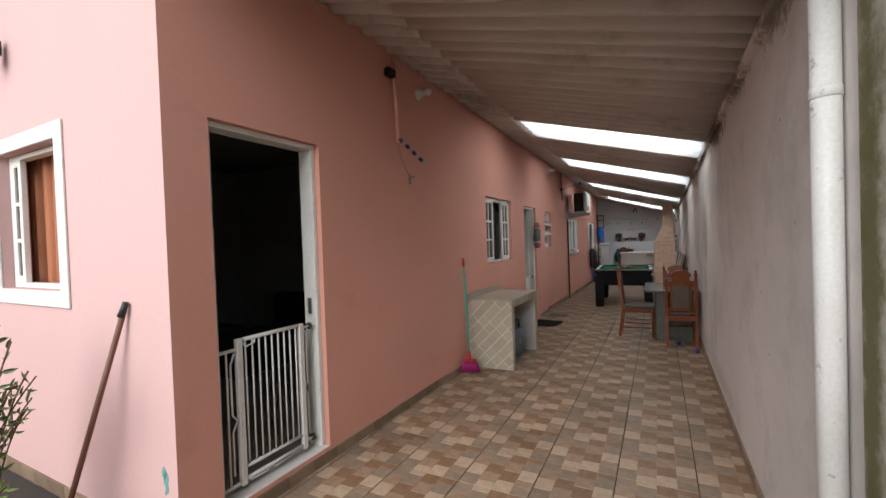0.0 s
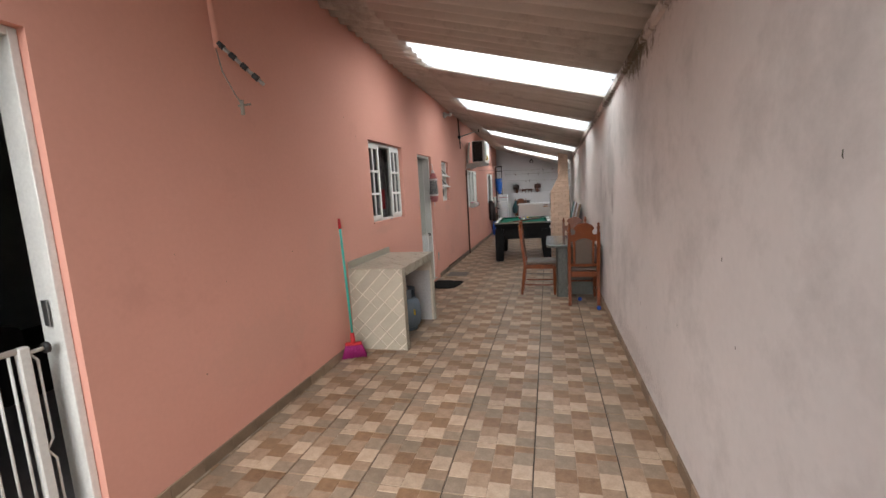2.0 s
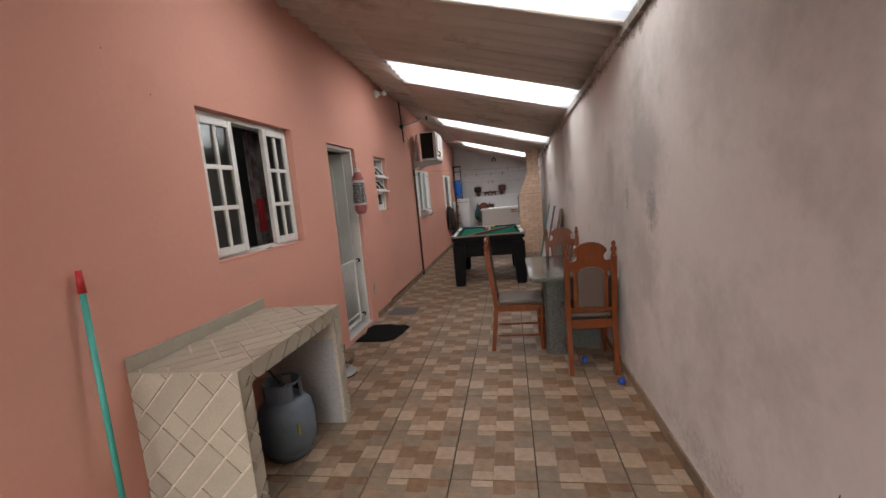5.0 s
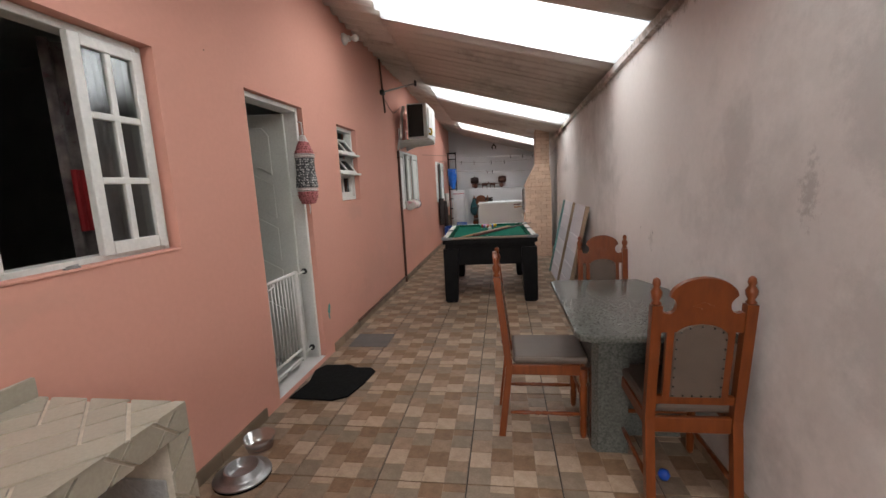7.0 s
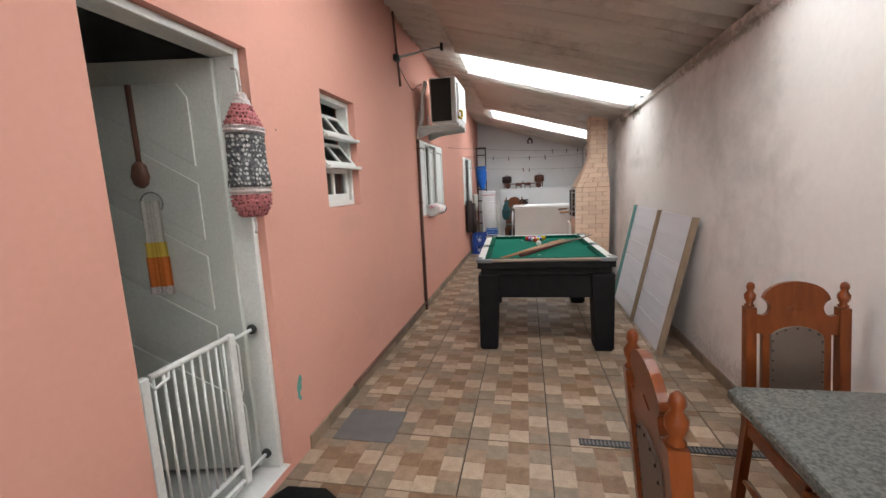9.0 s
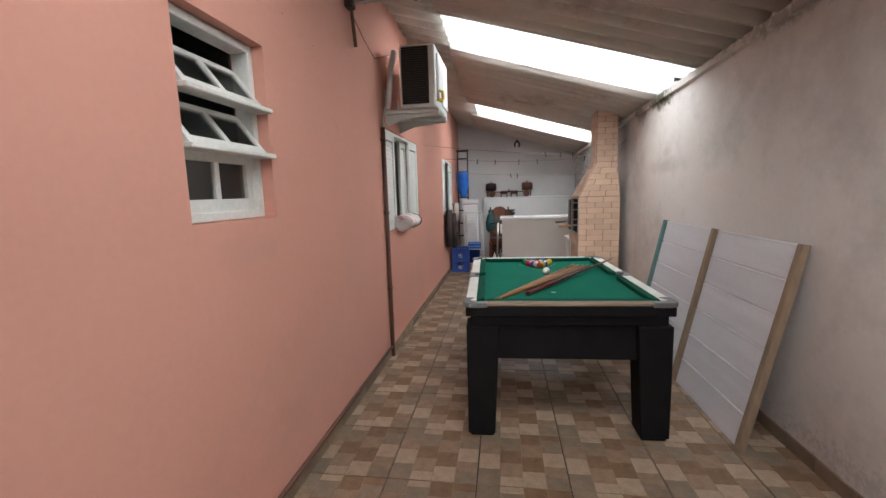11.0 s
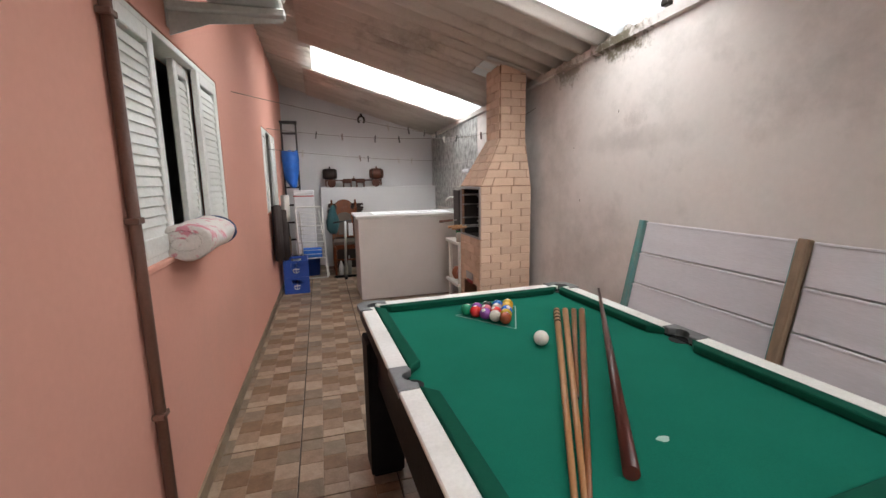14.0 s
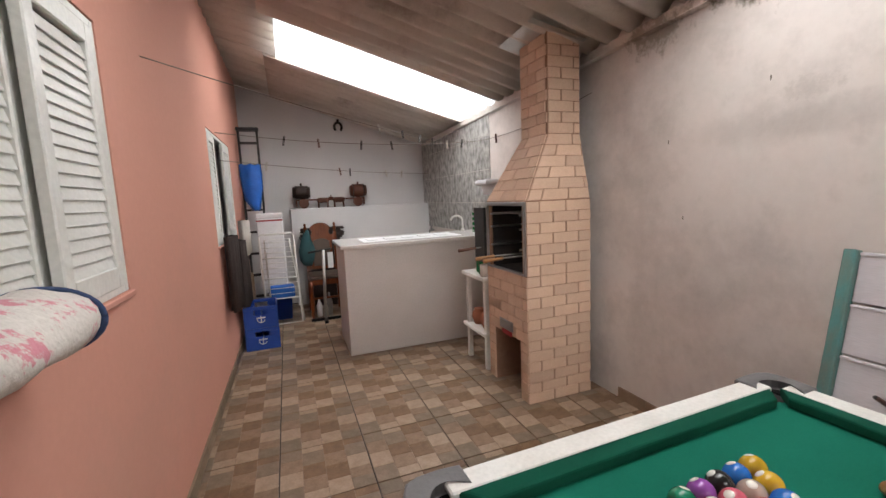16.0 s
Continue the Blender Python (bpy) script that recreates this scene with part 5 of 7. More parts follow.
bo = thing("pet_bowl", "shiny steel pet bowl on the floor by the wall", "bowl", Matrix.Translation((-1.88, 6.38, 0)))
bm = bmn()
lathe(bm, [(0.136, 0.010), (0.142, 0.014), (0.140, 0.020), (0.112, 0.024), (0.098, 0.034), (0.088, 0.058), (0.082, 0.061), (0.077, 0.056), (0.066, 0.022), (0.05, 0.014), (0.01, 0.013)], 36)
part("body", bm, STEEL, bo)
bm = bmn()
lathe(bm, [(0.128, 0.0), (0.140, 0.001), (0.141, 0.010), (0.128, 0.010)], 36)
part("rubber_ring", bm, RUBBER, bo, "black rubber base ring")
bo = thing("plastic_tub", "clear plastic tub on the floor by the wall", "tub", Matrix.Translation((-1.93, 6.62, 0)))
bm = bmn()
lathe(bm, [(0.07, 0.002), (0.09, 0.07), (0.086, 0.07), (0.066, 0.006)], 24)
part("body", bm, glass("clear_plastic", (0.9, 0.9, 0.9), 0.2, 0.6), bo)

# mat, covers, drain
bm = bmn()
pts = [(-2.04, 7.16), (-1.72, 7.14), (-1.62, 7.20), (-1.57, 7.40), (-1.545, 7.60), (-1.60, 7.66), (-1.72, 7.65), (-1.80, 7.71), (-2.00, 7.70), (-2.05, 7.60), (-2.0, 7.40)]
prism(bm, pts, 0.001, 0.014, None, 0.004)
solo("rubber_mat", bm, RUBBER, "black rubber car mat on the floor at the door", "mat")
bm = bmn()
box(bm, -1.965, -1.60, 8.11, 8.44, 0.0008, 0.006, 0.002)
solo("inspection_cover", bm, SLATE, "grey square inspection cover set in the floor", "cover")
dr = thing("floor_drain", "narrow black slotted drain channel across the floor", "drain")
bm = bmn()
box(bm, -0.56, RW - 0.015, 8.225, 8.232, 0.0006, 0.006)
box(bm, -0.56, RW - 0.015, 8.276, 8.283, 0.0006, 0.006)
box(bm, -0.56, RW - 0.015, 8.232, 8.276, 0.0006, 0.0015)
part("channel", bm, BLACK, dr)
for i in range(50):
    bm = bmn()
    x = -0.55 + 0.0205 * i
    box(bm, x, x + 0.009, 8.232, 8.276, 0.0015, 0.005)
    part("bar", bm, SLATE, dr)


# ---- dining set ----
def chair(m, group="dining chairs"):
    """Local: back at y = 0, seat towards +y, x across, 0.37 wide."""
    c = thing("dining_chair", "carved varnished wooden chair with brown studded leatherette", "chair", m, group)
    W_ = 0.17
    for sx in (-1, 1):
        bm = bmn()
        prev = None
        for z0, z1, y0, y1, s_ in ((0.0, 0.42, -0.05, 0.0, 0.019), (0.42, 0.93, 0.0, -0.055, 0.0195)):
            vs = [bm.verts.new((sx * W_ + dx * s_, y + dy * s_, z)) for z, y in ((z0, y0), (z1, y1)) for dx, dy in ((-1, -1), (1, -1), (1, 1), (-1, 1))]
            for q_ in ((0, 1, 5, 4), (1, 2, 6, 5), (2, 3, 7, 6), (3, 0, 4, 7), (3, 2, 1, 0), (4, 5, 6, 7)):
                bm.faces.new([vs[n] for n in q_])
        part("back_post", bm, CHAIRW, c)
        bm = bmn()
        lathe(bm, [(0.014, 0.93), (0.02, 0.938), (0.012, 0.948), (0.021, 0.968), (0.022, 0.985), (0.011, 1.003), (0.016, 1.015), (0.013, 1.032), (0.004, 1.04)], 14, Matrix.Translation((sx * W_, -0.055, 0)))
        part("finial", bm, CHAIRW, c)
        bm = bmn()
        lathe(bm, [(0.014, 0.0), (0.018, 0.02), (0.02, 0.10), (0.016, 0.12), (0.022, 0.135), (0.022, 0.30), (0.016, 0.32), (0.024, 0.335), (0.024, 0.41)], 12, Matrix.Translation((sx * W_, 0.40, 0)))
        part("front_leg", bm, CHAIRW, c)
        bm = bmn()
        box(bm, sx * W_ - 0.011, sx * W_ + 0.011, 0.012, 0.385, 0.37, 0.43, 0.004)
        part("side_rail", bm, CHAIRW, c)
        bm = bmn()
        lathe(bm, [(0.009, 0.0), (0.013, 0.08), (0.009, 0.13), (0.013, 0.15), (0.009, 0.17), (0.013, 0.19), (0.009, 0.21), (0.013, 0.30), (0.009, 0.39)], 10, Matrix.Translation((sx * W_, -0.0, 0.14)) @ Matrix.Rotation(-math.pi / 2, 4, "X"))
        part("stretcher", bm, CHAIRW, c)
    bm = bmn()
    box(bm, -W_ + 0.012, W_ - 0.012, 0.388, 0.41, 0.37, 0.43, 0.004)
    part("front_rail", bm, CHAIRW, c)
    bm = bmn()
    box(bm, -W_ + 0.018, W_ - 0.018, -0.012, 0.012, 0.36, 0.43, 0.004)
    part("rear_rail", bm, CHAIRW, c)
    bm = bmn()
    rod(bm, (-W_, 0.40, 0.22), (W_, 0.40, 0.22), 0.011)
    part("stretcher", bm, CHAIRW, c)
    bm = bmn()
    box(bm, -W_ - 0.01, W_ + 0.01, 0.0215, 0.425, 0.43, 0.475, 0.018, 2)
    part("seat", bm, LEATHER, c, "brown leatherette seat pad")
    # crest with a raised arch and two round notches, leaning with the posts
    lean = Matrix.Translation((0, 0.0, 0.42)) @ Matrix.Rotation(math.atan2(0.055, 0.51), 4, "X") @ Matrix.Translation((0, 0, -0.42)) @ Matrix.Rotation(math.pi / 2, 4, "X")
    pts = [(-W_ + 0.02, 0.82), (W_ - 0.02, 0.82), (W_ - 0.02, 0.90)]
    pts += [(W_ - 0.045 + 0.028 * math.cos(a), 0.932 + 0.034 * math.sin(a)) for a in [radians(-60 - 20 * i) for i in range(10)]]
    arch = [(0.122 * math.cos(radians(a)), 0.962 + 0.082 * math.sin(radians(a))) for a in range(8, 180, 12)]
    pts += arch
    pts += [(-(W_ - 0.045) - 0.028 * math.cos(a), 0.932 + 0.034 * math.sin(a)) for a in [radians(-240 + 20 * i) for i in range(10)]]
    pts += [(-W_ + 0.02, 0.90)]
    bm = bmn()
    prism(bm, pts, -0.011, 0.011, lean)
    crest = part("crest_rail", bm, CHAIRW, c)
    bm = bmn()
    prism(bm, [(-0.04, 0.93), (0, 0.92), (0.04, 0.93), (0.012, 0.942), (0, 0.948), (-0.012, 0.942)], -0.014, 0.014, lean, 0.002)
    part("carving", bm, CHAIRW, crest)
    bm = bmn()
    for x0, x1, z0, z1 in ((-0.125, -0.098, 0.52, 0.82), (0.098, 0.125, 0.52, 0.82), (-W_ + 0.02, W_ - 0.02, 0.495, 0.53)):
        prism(bm, [(x0, z0), (x1, z0), (x1, z1), (x0, z1)], -0.010, 0.010, lean)
    part("back_frame", bm, CHAIRW, c)
    pp = [(-0.098, 0.53), (0.098, 0.53)] + [(0.098 * math.cos(radians(a)), 0.80 + 0.055 * math.sin(radians(a))) for a in range(0, 181, 15)]
    bm = bmn()
    prism(bm, pp, -0.018, 0.018, lean, 0.006)
    pad = part("back_pad", bm, LEATHER, c, "brown leatherette back pad")
    path = [(-0.09, 0.54 + 0.042 * i) for i in range(7)] + [(0.09, 0.54 + 0.042 * i) for i in range(7)] + [(0.088 * math.cos(radians(a)), 0.80 + 0.046 * math.sin(radians(a))) for a in (30, 60, 90, 120, 150)] + [(-0.05 + 0.035 * i, 0.54) for i in range(4)]
    bm = bmn()
    for x, z in path:
        for sd in (-1, 1):
            lathe(bm, [(0.005, 0.0), (0.004, 0.003), (0.001, 0.004)], 8, lean @ Matrix.Translation((x, z, sd * 0.018)) @ (Matrix() if sd > 0 else Matrix.Rotation(math.pi, 4, "X")))
    part("studs", bm, STUD, pad, "", "stuff")
    return c


c1 = chair(pose(0.245, 6.335, 0, 0, 0, 0))
copy_thing(c1, pose(-0.50, 7.0, 0, 0, 0, -90))
far_chair = copy_thing(c1, pose(0.232, 7.85, 0, 0, 0, 180))
far_chair.scale = (0.97, 1.0, 0.955)

tb = thing("granite_table", "polished grey granite table with a thick granite base", "table")
TZ = 0.755
bm = bmn()
pts = [(-0.205 + 0.075, 6.40), (0.46, 6.40), (0.46, 7.20), (0.36, 7.46), (-0.205 + 0.03, 7.46), (-0.205, 7.43), (-0.205, 6.475), (-0.185, 6.42)]
prism(bm, pts, TZ - 0.035, TZ, None, 0.010)
part("tabletop", bm, GRANITE, tb)
bm = bmn()
prism(bm, [(-0.075, 6.74), (-0.05, 6.70), (0.10, 6.70), (0.10, 7.12), (-0.05, 7.12), (-0.075, 7.08)], 0, TZ - 0.036)
part("pedestal", bm, GRANITE, tb)
bm = bmn()
box(bm, 0.10, 0.42, 6.86, 6.96, 0, TZ - 0.036, 0.004)
part("cross_slab", bm, GRANITE, tb)
for x, y in ((0.21, 6.51), (0.40, 6.11)):
    bm = bmn()
    lathe(bm, [(0.004, 0.002), (0.02, 0.008), (0.028, 0.028), (0.02, 0.048), (0.004, 0.055)], 16, Matrix.Translation((x, y, 0)))
    solo("ball", bm, BLUE, "small blue ball on the tiled floor", "ball")


# ---- pool table ----
pm = Matrix.Translation((-0.710, 10.328, 0)) @ Matrix.Rotation(0.034, 4, "Z")
pt = thing("pool_table", "black wooden pool table with green felt and white rails", "pool table", pm)
A, B, PZ = 0.563, 0.815, 0.80
bm = bmn()
box(bm, -A + 0.03, A - 0.03, -B + 0.03, B - 0.03, 0.665, PZ - 0.037, 0.006)
part("cabinet", bm, BLACKWOOD, pt)
bm = bmn()
for x0, x1, y0, y1 in ((-A + 0.09, A - 0.09, -B + 0.06, -B + 0.09), (-A + 0.09, A - 0.09, B - 0.09, B - 0.06), (-A + 0.05, -A + 0.08, -B + 0.10, B - 0.10), (A - 0.08, A - 0.05, -B + 0.10, B - 0.10)):
    bm = bmn()
    box(bm, x0, x1, y0, y1, 0.46, 0.664, 0.003)
    part("apron", bm, BLACKWOOD, pt)
for sx in (-1, 1):
    for sy in (-1, 1):
        bm = bmn()
        vs = []
        for z, e0, e1 in ((0.015, 0.155, 0.15), (0.665, 0.185, 0.17)):
            for dx, dy in ((0, 0), (1, 0), (1, 1), (0, 1)):
                vs.append(bm.verts.new((sx * (A - 0.005 - dx * e0), sy * (B - 0.02 - dy * e1), z)))
        fs = [bm.faces.new([vs[n] for n in q_]) for q_ in ((0, 1, 5, 4), (1, 2, 6, 5), (2, 3, 7, 6), (3, 0, 4, 7), (3, 2, 1, 0), (4, 5, 6, 7))]
        bmesh.ops.bevel(bm, geom=list(bm.edges), offset=0.008, segments=2, affect="EDGES", profile=0.5)
        leg = part("leg", bm, BLACKWOOD, pt)
        bm = bmn()
        box(bm, *sorted((sx * (A - 0.02), sx * (A - 0.15))), *sorted((sy * (B - 0.03), sy * (B - 0.16))), 0.0, 0.016, 0.003)
        part("foot_pad", bm, RUBBER, leg)
bm = bmn()
box(bm, -A + 0.06, A - 0.06, -B + 0.06, B - 0.06, PZ - 0.036, PZ - 0.028)
part("playing_bed", bm, FELT, pt, "green felt playing surface")
# rails
for x0, x1, y0, y1 in ((-A + 0.004, -A + 0.058, -B + 0.004, B - 0.004), (A - 0.058, A - 0.004, -B + 0.004, B - 0.004), (-A + 0.058, A - 0.058, -B + 0.004, -B + 0.058), (-A + 0.058, A - 0.058, B - 0.058, B - 0.004)):
    bm = bmn()
    box(bm, x0, x1, y0, y1, PZ - 0.075, PZ - 0.0225, 0.004)
    part("rail_base", bm, BLACKWOOD, pt)
for sx in (-1, 1):
    for y0, y1 in ((-B + 0.075, -0.06), (0.06, B - 0.075)):
        bm = bmn()
        box(bm, *sorted((sx * A, sx * (A - 0.062))), y0, y1, PZ - 0.016, PZ, 0.004)
        part("side_rail", bm, RAILW, pt, "chipped white laminate rail")
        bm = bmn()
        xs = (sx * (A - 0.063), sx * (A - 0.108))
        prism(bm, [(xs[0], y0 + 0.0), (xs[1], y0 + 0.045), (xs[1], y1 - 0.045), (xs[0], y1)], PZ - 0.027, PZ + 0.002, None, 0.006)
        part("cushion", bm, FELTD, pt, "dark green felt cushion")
for sy, m_ in ((-1, RAWWOOD), (1, RAILW)):
    bm = bmn()
    box(bm, -A + 0.075, A - 0.075, *sorted((sy * B, sy * (B - 0.062))), PZ - 0.016, PZ, 0.004)
    part("end_rail", bm, m_, pt, "bare wooden rail" if sy < 0 else "chipped white laminate rail")
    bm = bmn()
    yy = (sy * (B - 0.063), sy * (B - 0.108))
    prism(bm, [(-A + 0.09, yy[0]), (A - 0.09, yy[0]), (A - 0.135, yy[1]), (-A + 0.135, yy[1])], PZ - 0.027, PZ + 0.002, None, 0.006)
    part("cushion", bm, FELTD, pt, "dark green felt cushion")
def pocket(x, y, ang, corner):
    pk = Matrix.Translation((x, y, 0)) @ Matrix.Rotation(ang, 4, "Z")   # local +x points outwards
    # No hole is cut: a flat black disc on the felt paints its darkness.
    bm = bmn()
    lathe(bm, [(0.036, PZ - 0.0285), (0.036, PZ - 0.0262)], 20, pk)
    part("pocket", bm, SOOTDARK, pt, "flat black disc painted as the dark of a pocket hole")
    bm = bmn()
    if corner:
        o = [(0.047, -0.062), (0.082, -0.028), (0.092, 0.0), (0.082, 0.028), (0.047, 0.062), (0.012, 0.095), (-0.03, 0.052)]
        inner = [(0.038 * math.cos(t), 0.045 * math.sin(t)) for t in [radians(80 - 20 * i) for i in range(9)]]
        poly = o + inner + [(-0.03, -0.052), (0.012, -0.095)]
    else:
        o = [(0.058, -0.075), (0.058, 0.075), (-0.004, 0.075), (-0.008, 0.045)]
        inner = [(0.034 * math.cos(t), 0.036 * math.sin(t)) for t in [radians(80 - 20 * i) for i in range(9)]]
        poly = o + inner + [(-0.008, -0.045), (-0.004, -0.075)]
    prism(bm, poly, PZ - 0.022, PZ + 0.005, pk, 0.005)
    part("pocket_casting", bm, CORNER, pt, "grey metal pocket casting")
for sx in (-1, 1):
    pocket(sx * (A - 0.055), 0, 0 if sx > 0 else math.pi, False)
    for sy in (-1, 1):
        pocket(sx * (A - 0.066), sy * (B - 0.066), math.atan2(sy, sx), True)

FZ = PZ - 0.028
bm = bmn()
tri = [(-0.895, 10.888), (-0.718, 10.645), (-0.585, 10.925)]
for a, b in zip(tri, tri[1:] + tri[:1]):
    d = (Vector(b) - Vector(a)).normalized()
    n_ = Vector((-d.y, d.x)) * 0.0019
    vs = [bm.verts.new((*(Vector(p) + s_ * n_), FZ + 0.0015)) for p, s_ in ((a, -1), (b, -1), (b, 1), (a, 1))]
    bm.faces.new(vs)
solo("rack_line", bm, mat("chalk_line", (0.30, 0.42, 0.36), 0.9, bump=0), "white triangle marked on the green felt", "marking")
bm = bmn()
prism(bm, [(0.016 * (1 + 0.25 * math.sin(3 * k_)) * math.cos(k_), 0.011 * math.sin(k_)) for k_ in [i * 0.524 for i in range(12)]], FZ + 0.001, FZ + 0.0018, Matrix.Translation((-0.720, 9.880, 0)))
solo("spot_mark", bm, mat("worn_spot", (0.36, 0.50, 0.43), 0.9, bump=0), "small pale worn spot on the green felt", "marking")
BALLCOL = [(0.01, 0.17, 0.09), (0.5, 0.02, 0.02), (0.22, 0.06, 0.28), (0.5, 0.46, 0.40), (0.28, 0.06, 0.02), (0.22, 0.06, 0.28), (0.5, 0.10, 0.14), (0.6, 0.03, 0.03), (0.45, 0.30, 0.02), (0.02, 0.02, 0.02), (0.38, 0.30, 0.25), (0.01, 0.12, 0.42), (0.01, 0.12, 0.42), (0.55, 0.33, 0.02), (0.5, 0.3, 0.02)]
SPOT = mat("ball_spot", (0.7, 0.68, 0.62), 0.2, bump=0)
r_ = 0.0255
va, vb, vc = Vector((-0.846, 10.880)), Vector((-0.732, 10.716)), Vector((-0.640, 10.892))
k = 0
for i in range(5):
    for j in range(5 - i):
        p = va + (vb - va) * (j / 4) + (vc - va) * (i / 4)
        bl_ = thing("billiard_ball", "glossy coloured numbered billiard ball in the rack", "ball", Matrix.Translation((p.x, p.y, FZ + r_)) @ Euler((random.uniform(-0.6, 0.6), random.uniform(-0.6, 0.6), random.random() * 6)).to_matrix().to_4x4(), "racked balls")
        bm = bmn()
        bmesh.ops.create_uvsphere(bm, u_segments=22, v_segments=14, radius=r_)
        for f in bm.faces:
            f.smooth = True
        m_ = mat("ball_colour", BALLCOL[k % 15], 0.12, BALLCOL[k % 15], bump=0, spec=0.5)
        part("ball_body", bm, m_, bl_)
        bm = bmn()
        lathe(bm, [(0.0095, r_ - 0.003), (0.009, r_ - 0.0012), (0.0055, r_ + 0.0002), (0.001, r_ + 0.0005)], 14)
        part("number_spot", bm, SPOT, bl_)
        k += 1
bm = bmn()
bmesh.ops.create_uvsphere(bm, u_segments=24, v_segments=16, radius=0.0275)
for f in bm.faces:
    f.smooth = True
solo("cue_ball", bm, SPOT, "plain white cue ball on the green felt", "ball", Matrix.Translation((-0.706, 10.465, FZ + 0.0275)))


def cue(a, b, r0, r1, m_, label, wraps=False):
    c = thing("pool_cue", label, "cue", None, "cues on the table")
    bm = bmn()
    rod(bm, a, b, r0, r1, 14)
    part("shaft", bm, m_, c)
    bm = bmn()
    e = Vector(b) + (Vector(b) - Vector(a)).normalized() * 0.012
    rod(bm, b, e, r1 * 0.98, r1 * 0.9, 12)
    part("tip", bm, BLACK, c)
    if wraps:
        for i in range(4):
            bm = bmn()
            p = Vector(a).lerp(Vector(b), 0.02 + 0.035 * i)
            rod(bm, p, p + (Vector(b) - Vector(a)).normalized() * 0.012, r0 * 1.06, None, 14)
            part("ring", bm, STUD, c)


cz = FZ + 0.014
cue((-0.458, 10.768, cz), (-1.09, 9.66, FZ + 0.007), 0.014, 0.006, CUEL, "pale worn wooden pool cue with ringed butt", True)
cue((-0.422, 10.757, cz), (-1.065, 9.67, FZ + 0.007), 0.013, 0.006, CUEL, "pale brown wooden pool cue on the felt")
cue((-0.385, 10.745, cz), (-0.80, 10.10, FZ + 0.006), 0.011, 0.005, CUEW, "short brown wooden pool cue on the felt")
cue((-0.353, 10.731, cz), (-1.03, 9.72, FZ + 0.007), 0.013, 0.006, CUEW, "brown wooden pool cue on the felt")
cue((-0.885, 9.79, FZ + 0.017), (-0.12, 10.93, PZ + 0.012), 0.017, 0.006, CUED, "dark red-brown pool cue resting on the cushion")

# ---- leaning plank panels ----
lp = thing("plank_panel", "white plank panel with timber battens leaning on the wall", "panel")
th = math.atan2(0.43 - 0.20, 1.10)
lm2 = Matrix.Translation((0.20, 0, 0)) @ Matrix.Rotation(th, 4, "Y")    # local z runs up the panel, local -x faces the yard
for k in range(2):
    ya, yb = ((9.54, 10.34), (10.40, 11.24))[k]
    for j in range(6):
        z0, z1 = 0.004 + 0.1885 * j, 0.004 + 0.1885 * (j + 1) - 0.006
        bm = bmn()
        box(bm, 0.004, 0.018, ya, yb, z0, z1, 0.003)
        bm.transform(lm2)
        part("plank", bm, PLANK, lp)
        bm = bmn()
        box(bm, 0.000, 0.006, ya, yb, z1 - 0.012, z1 - 0.002, 0.001)
        bm.transform(lm2)
        part("bead", bm, PLANK, lp)
for y, m_, l_ in ((9.50, OLDWOOD, "weathered brown batten"), (10.37, OLDWOOD, "weathered brown batten"), (11.26, TEALPOST, "batten with flaking teal paint")):
    bm = bmn()
    box(bm, -0.022, 0.02, y - 0.02, y + 0.02, 0.006, 1.135, 0.004)
    bm.transform(lm2)
    part("batten", bm, m_, lp, l_)

bm = bmn()
box(bm, -0.018, 0.003, 10.3905, 10.394, 0.02, 1.12)
bm.transform(lm2)
part("painted_flank", bm, TEALPOST, lp, "old teal paint on the batten's flank")

# small marks on the pink wall and a lamp on the front wall
random.seed(12)
bm = bmn()
for i in range(34):
    y, zz = random.uniform(2.6, 15.5), random.uniform(0.4, 2.7)
    if any(o[0] - 0.1 < y < o[1] + 0.1 for o in (W2, D2, WC, W3, W4)):
        continue
    s_ = random.uniform(0.002, 0.006)
    vs = [bm.verts.new((0.0012, y + s_ * random.uniform(0.5, 1.2) * math.cos(k), zz + s_ * random.uniform(0.5, 1.4) * math.sin(k))) for k in (0, 1, 2, 3, 4, 5)]
    bm.faces.new(vs)
solo("nail_marks", bm, MOULD, "small nail holes and dark specks in the pink wall", "marks", HW, kind="stuff")
fl = thing("lantern", "small black wall lantern on the front wall", "lamp", Matrix.Translation((-3.93, 1.17, 2.93)))
bm = bmn()
lathe(bm, [(0.045, -0.09), (0.06, -0.06), (0.06, 0.04), (0.03, 0.08), (0.008, 0.10)], 14, Matrix.Translation((0, -0.06, 0)))
part("shade", bm, BLACK, fl)
bm = bmn()
box(bm, -0.03, 0.03, -0.02, 0.016, -0.05, 0.05, 0.004)
part("backplate", bm, BLACK, fl)

# ---- barbecue ----
bq = thing("barbecue", "tall pale brick barbecue with open firebox and chimney", "barbecue")
BX0, BX1, BY0, BY1 = -0.105, 0.385, 12.60, 13.15
bm = bmn()
e = 0.006
box(bm, BX0 + e, BX1 - e, BY0 + e, BY0 + 0.10, 0, 0.40)
box(bm, BX0 + e, BX1 - e, BY1 - 0.10, BY1 - e, 0, 0.40)
box(bm, BX0 + 0.38, BX1 - e, BY0 + 0.10, BY1 - 0.10, 0, 0.40)
box(bm, BX0 + e, BX1 - e, BY0 + e, BY1 - e, 0.40, 0.84)
base = part("base", bm, MORTAR, bq, "brick base with an arched ash opening")
bm = bmn()
box(bm, BX0 + e, BX1 - e, BY0 + e, BY0 + 0.06, 0.84, 1.31)
box(bm, BX0 + e, BX1 - e, BY1 - 0.06, BY1 - e, 0.84, 1.31)
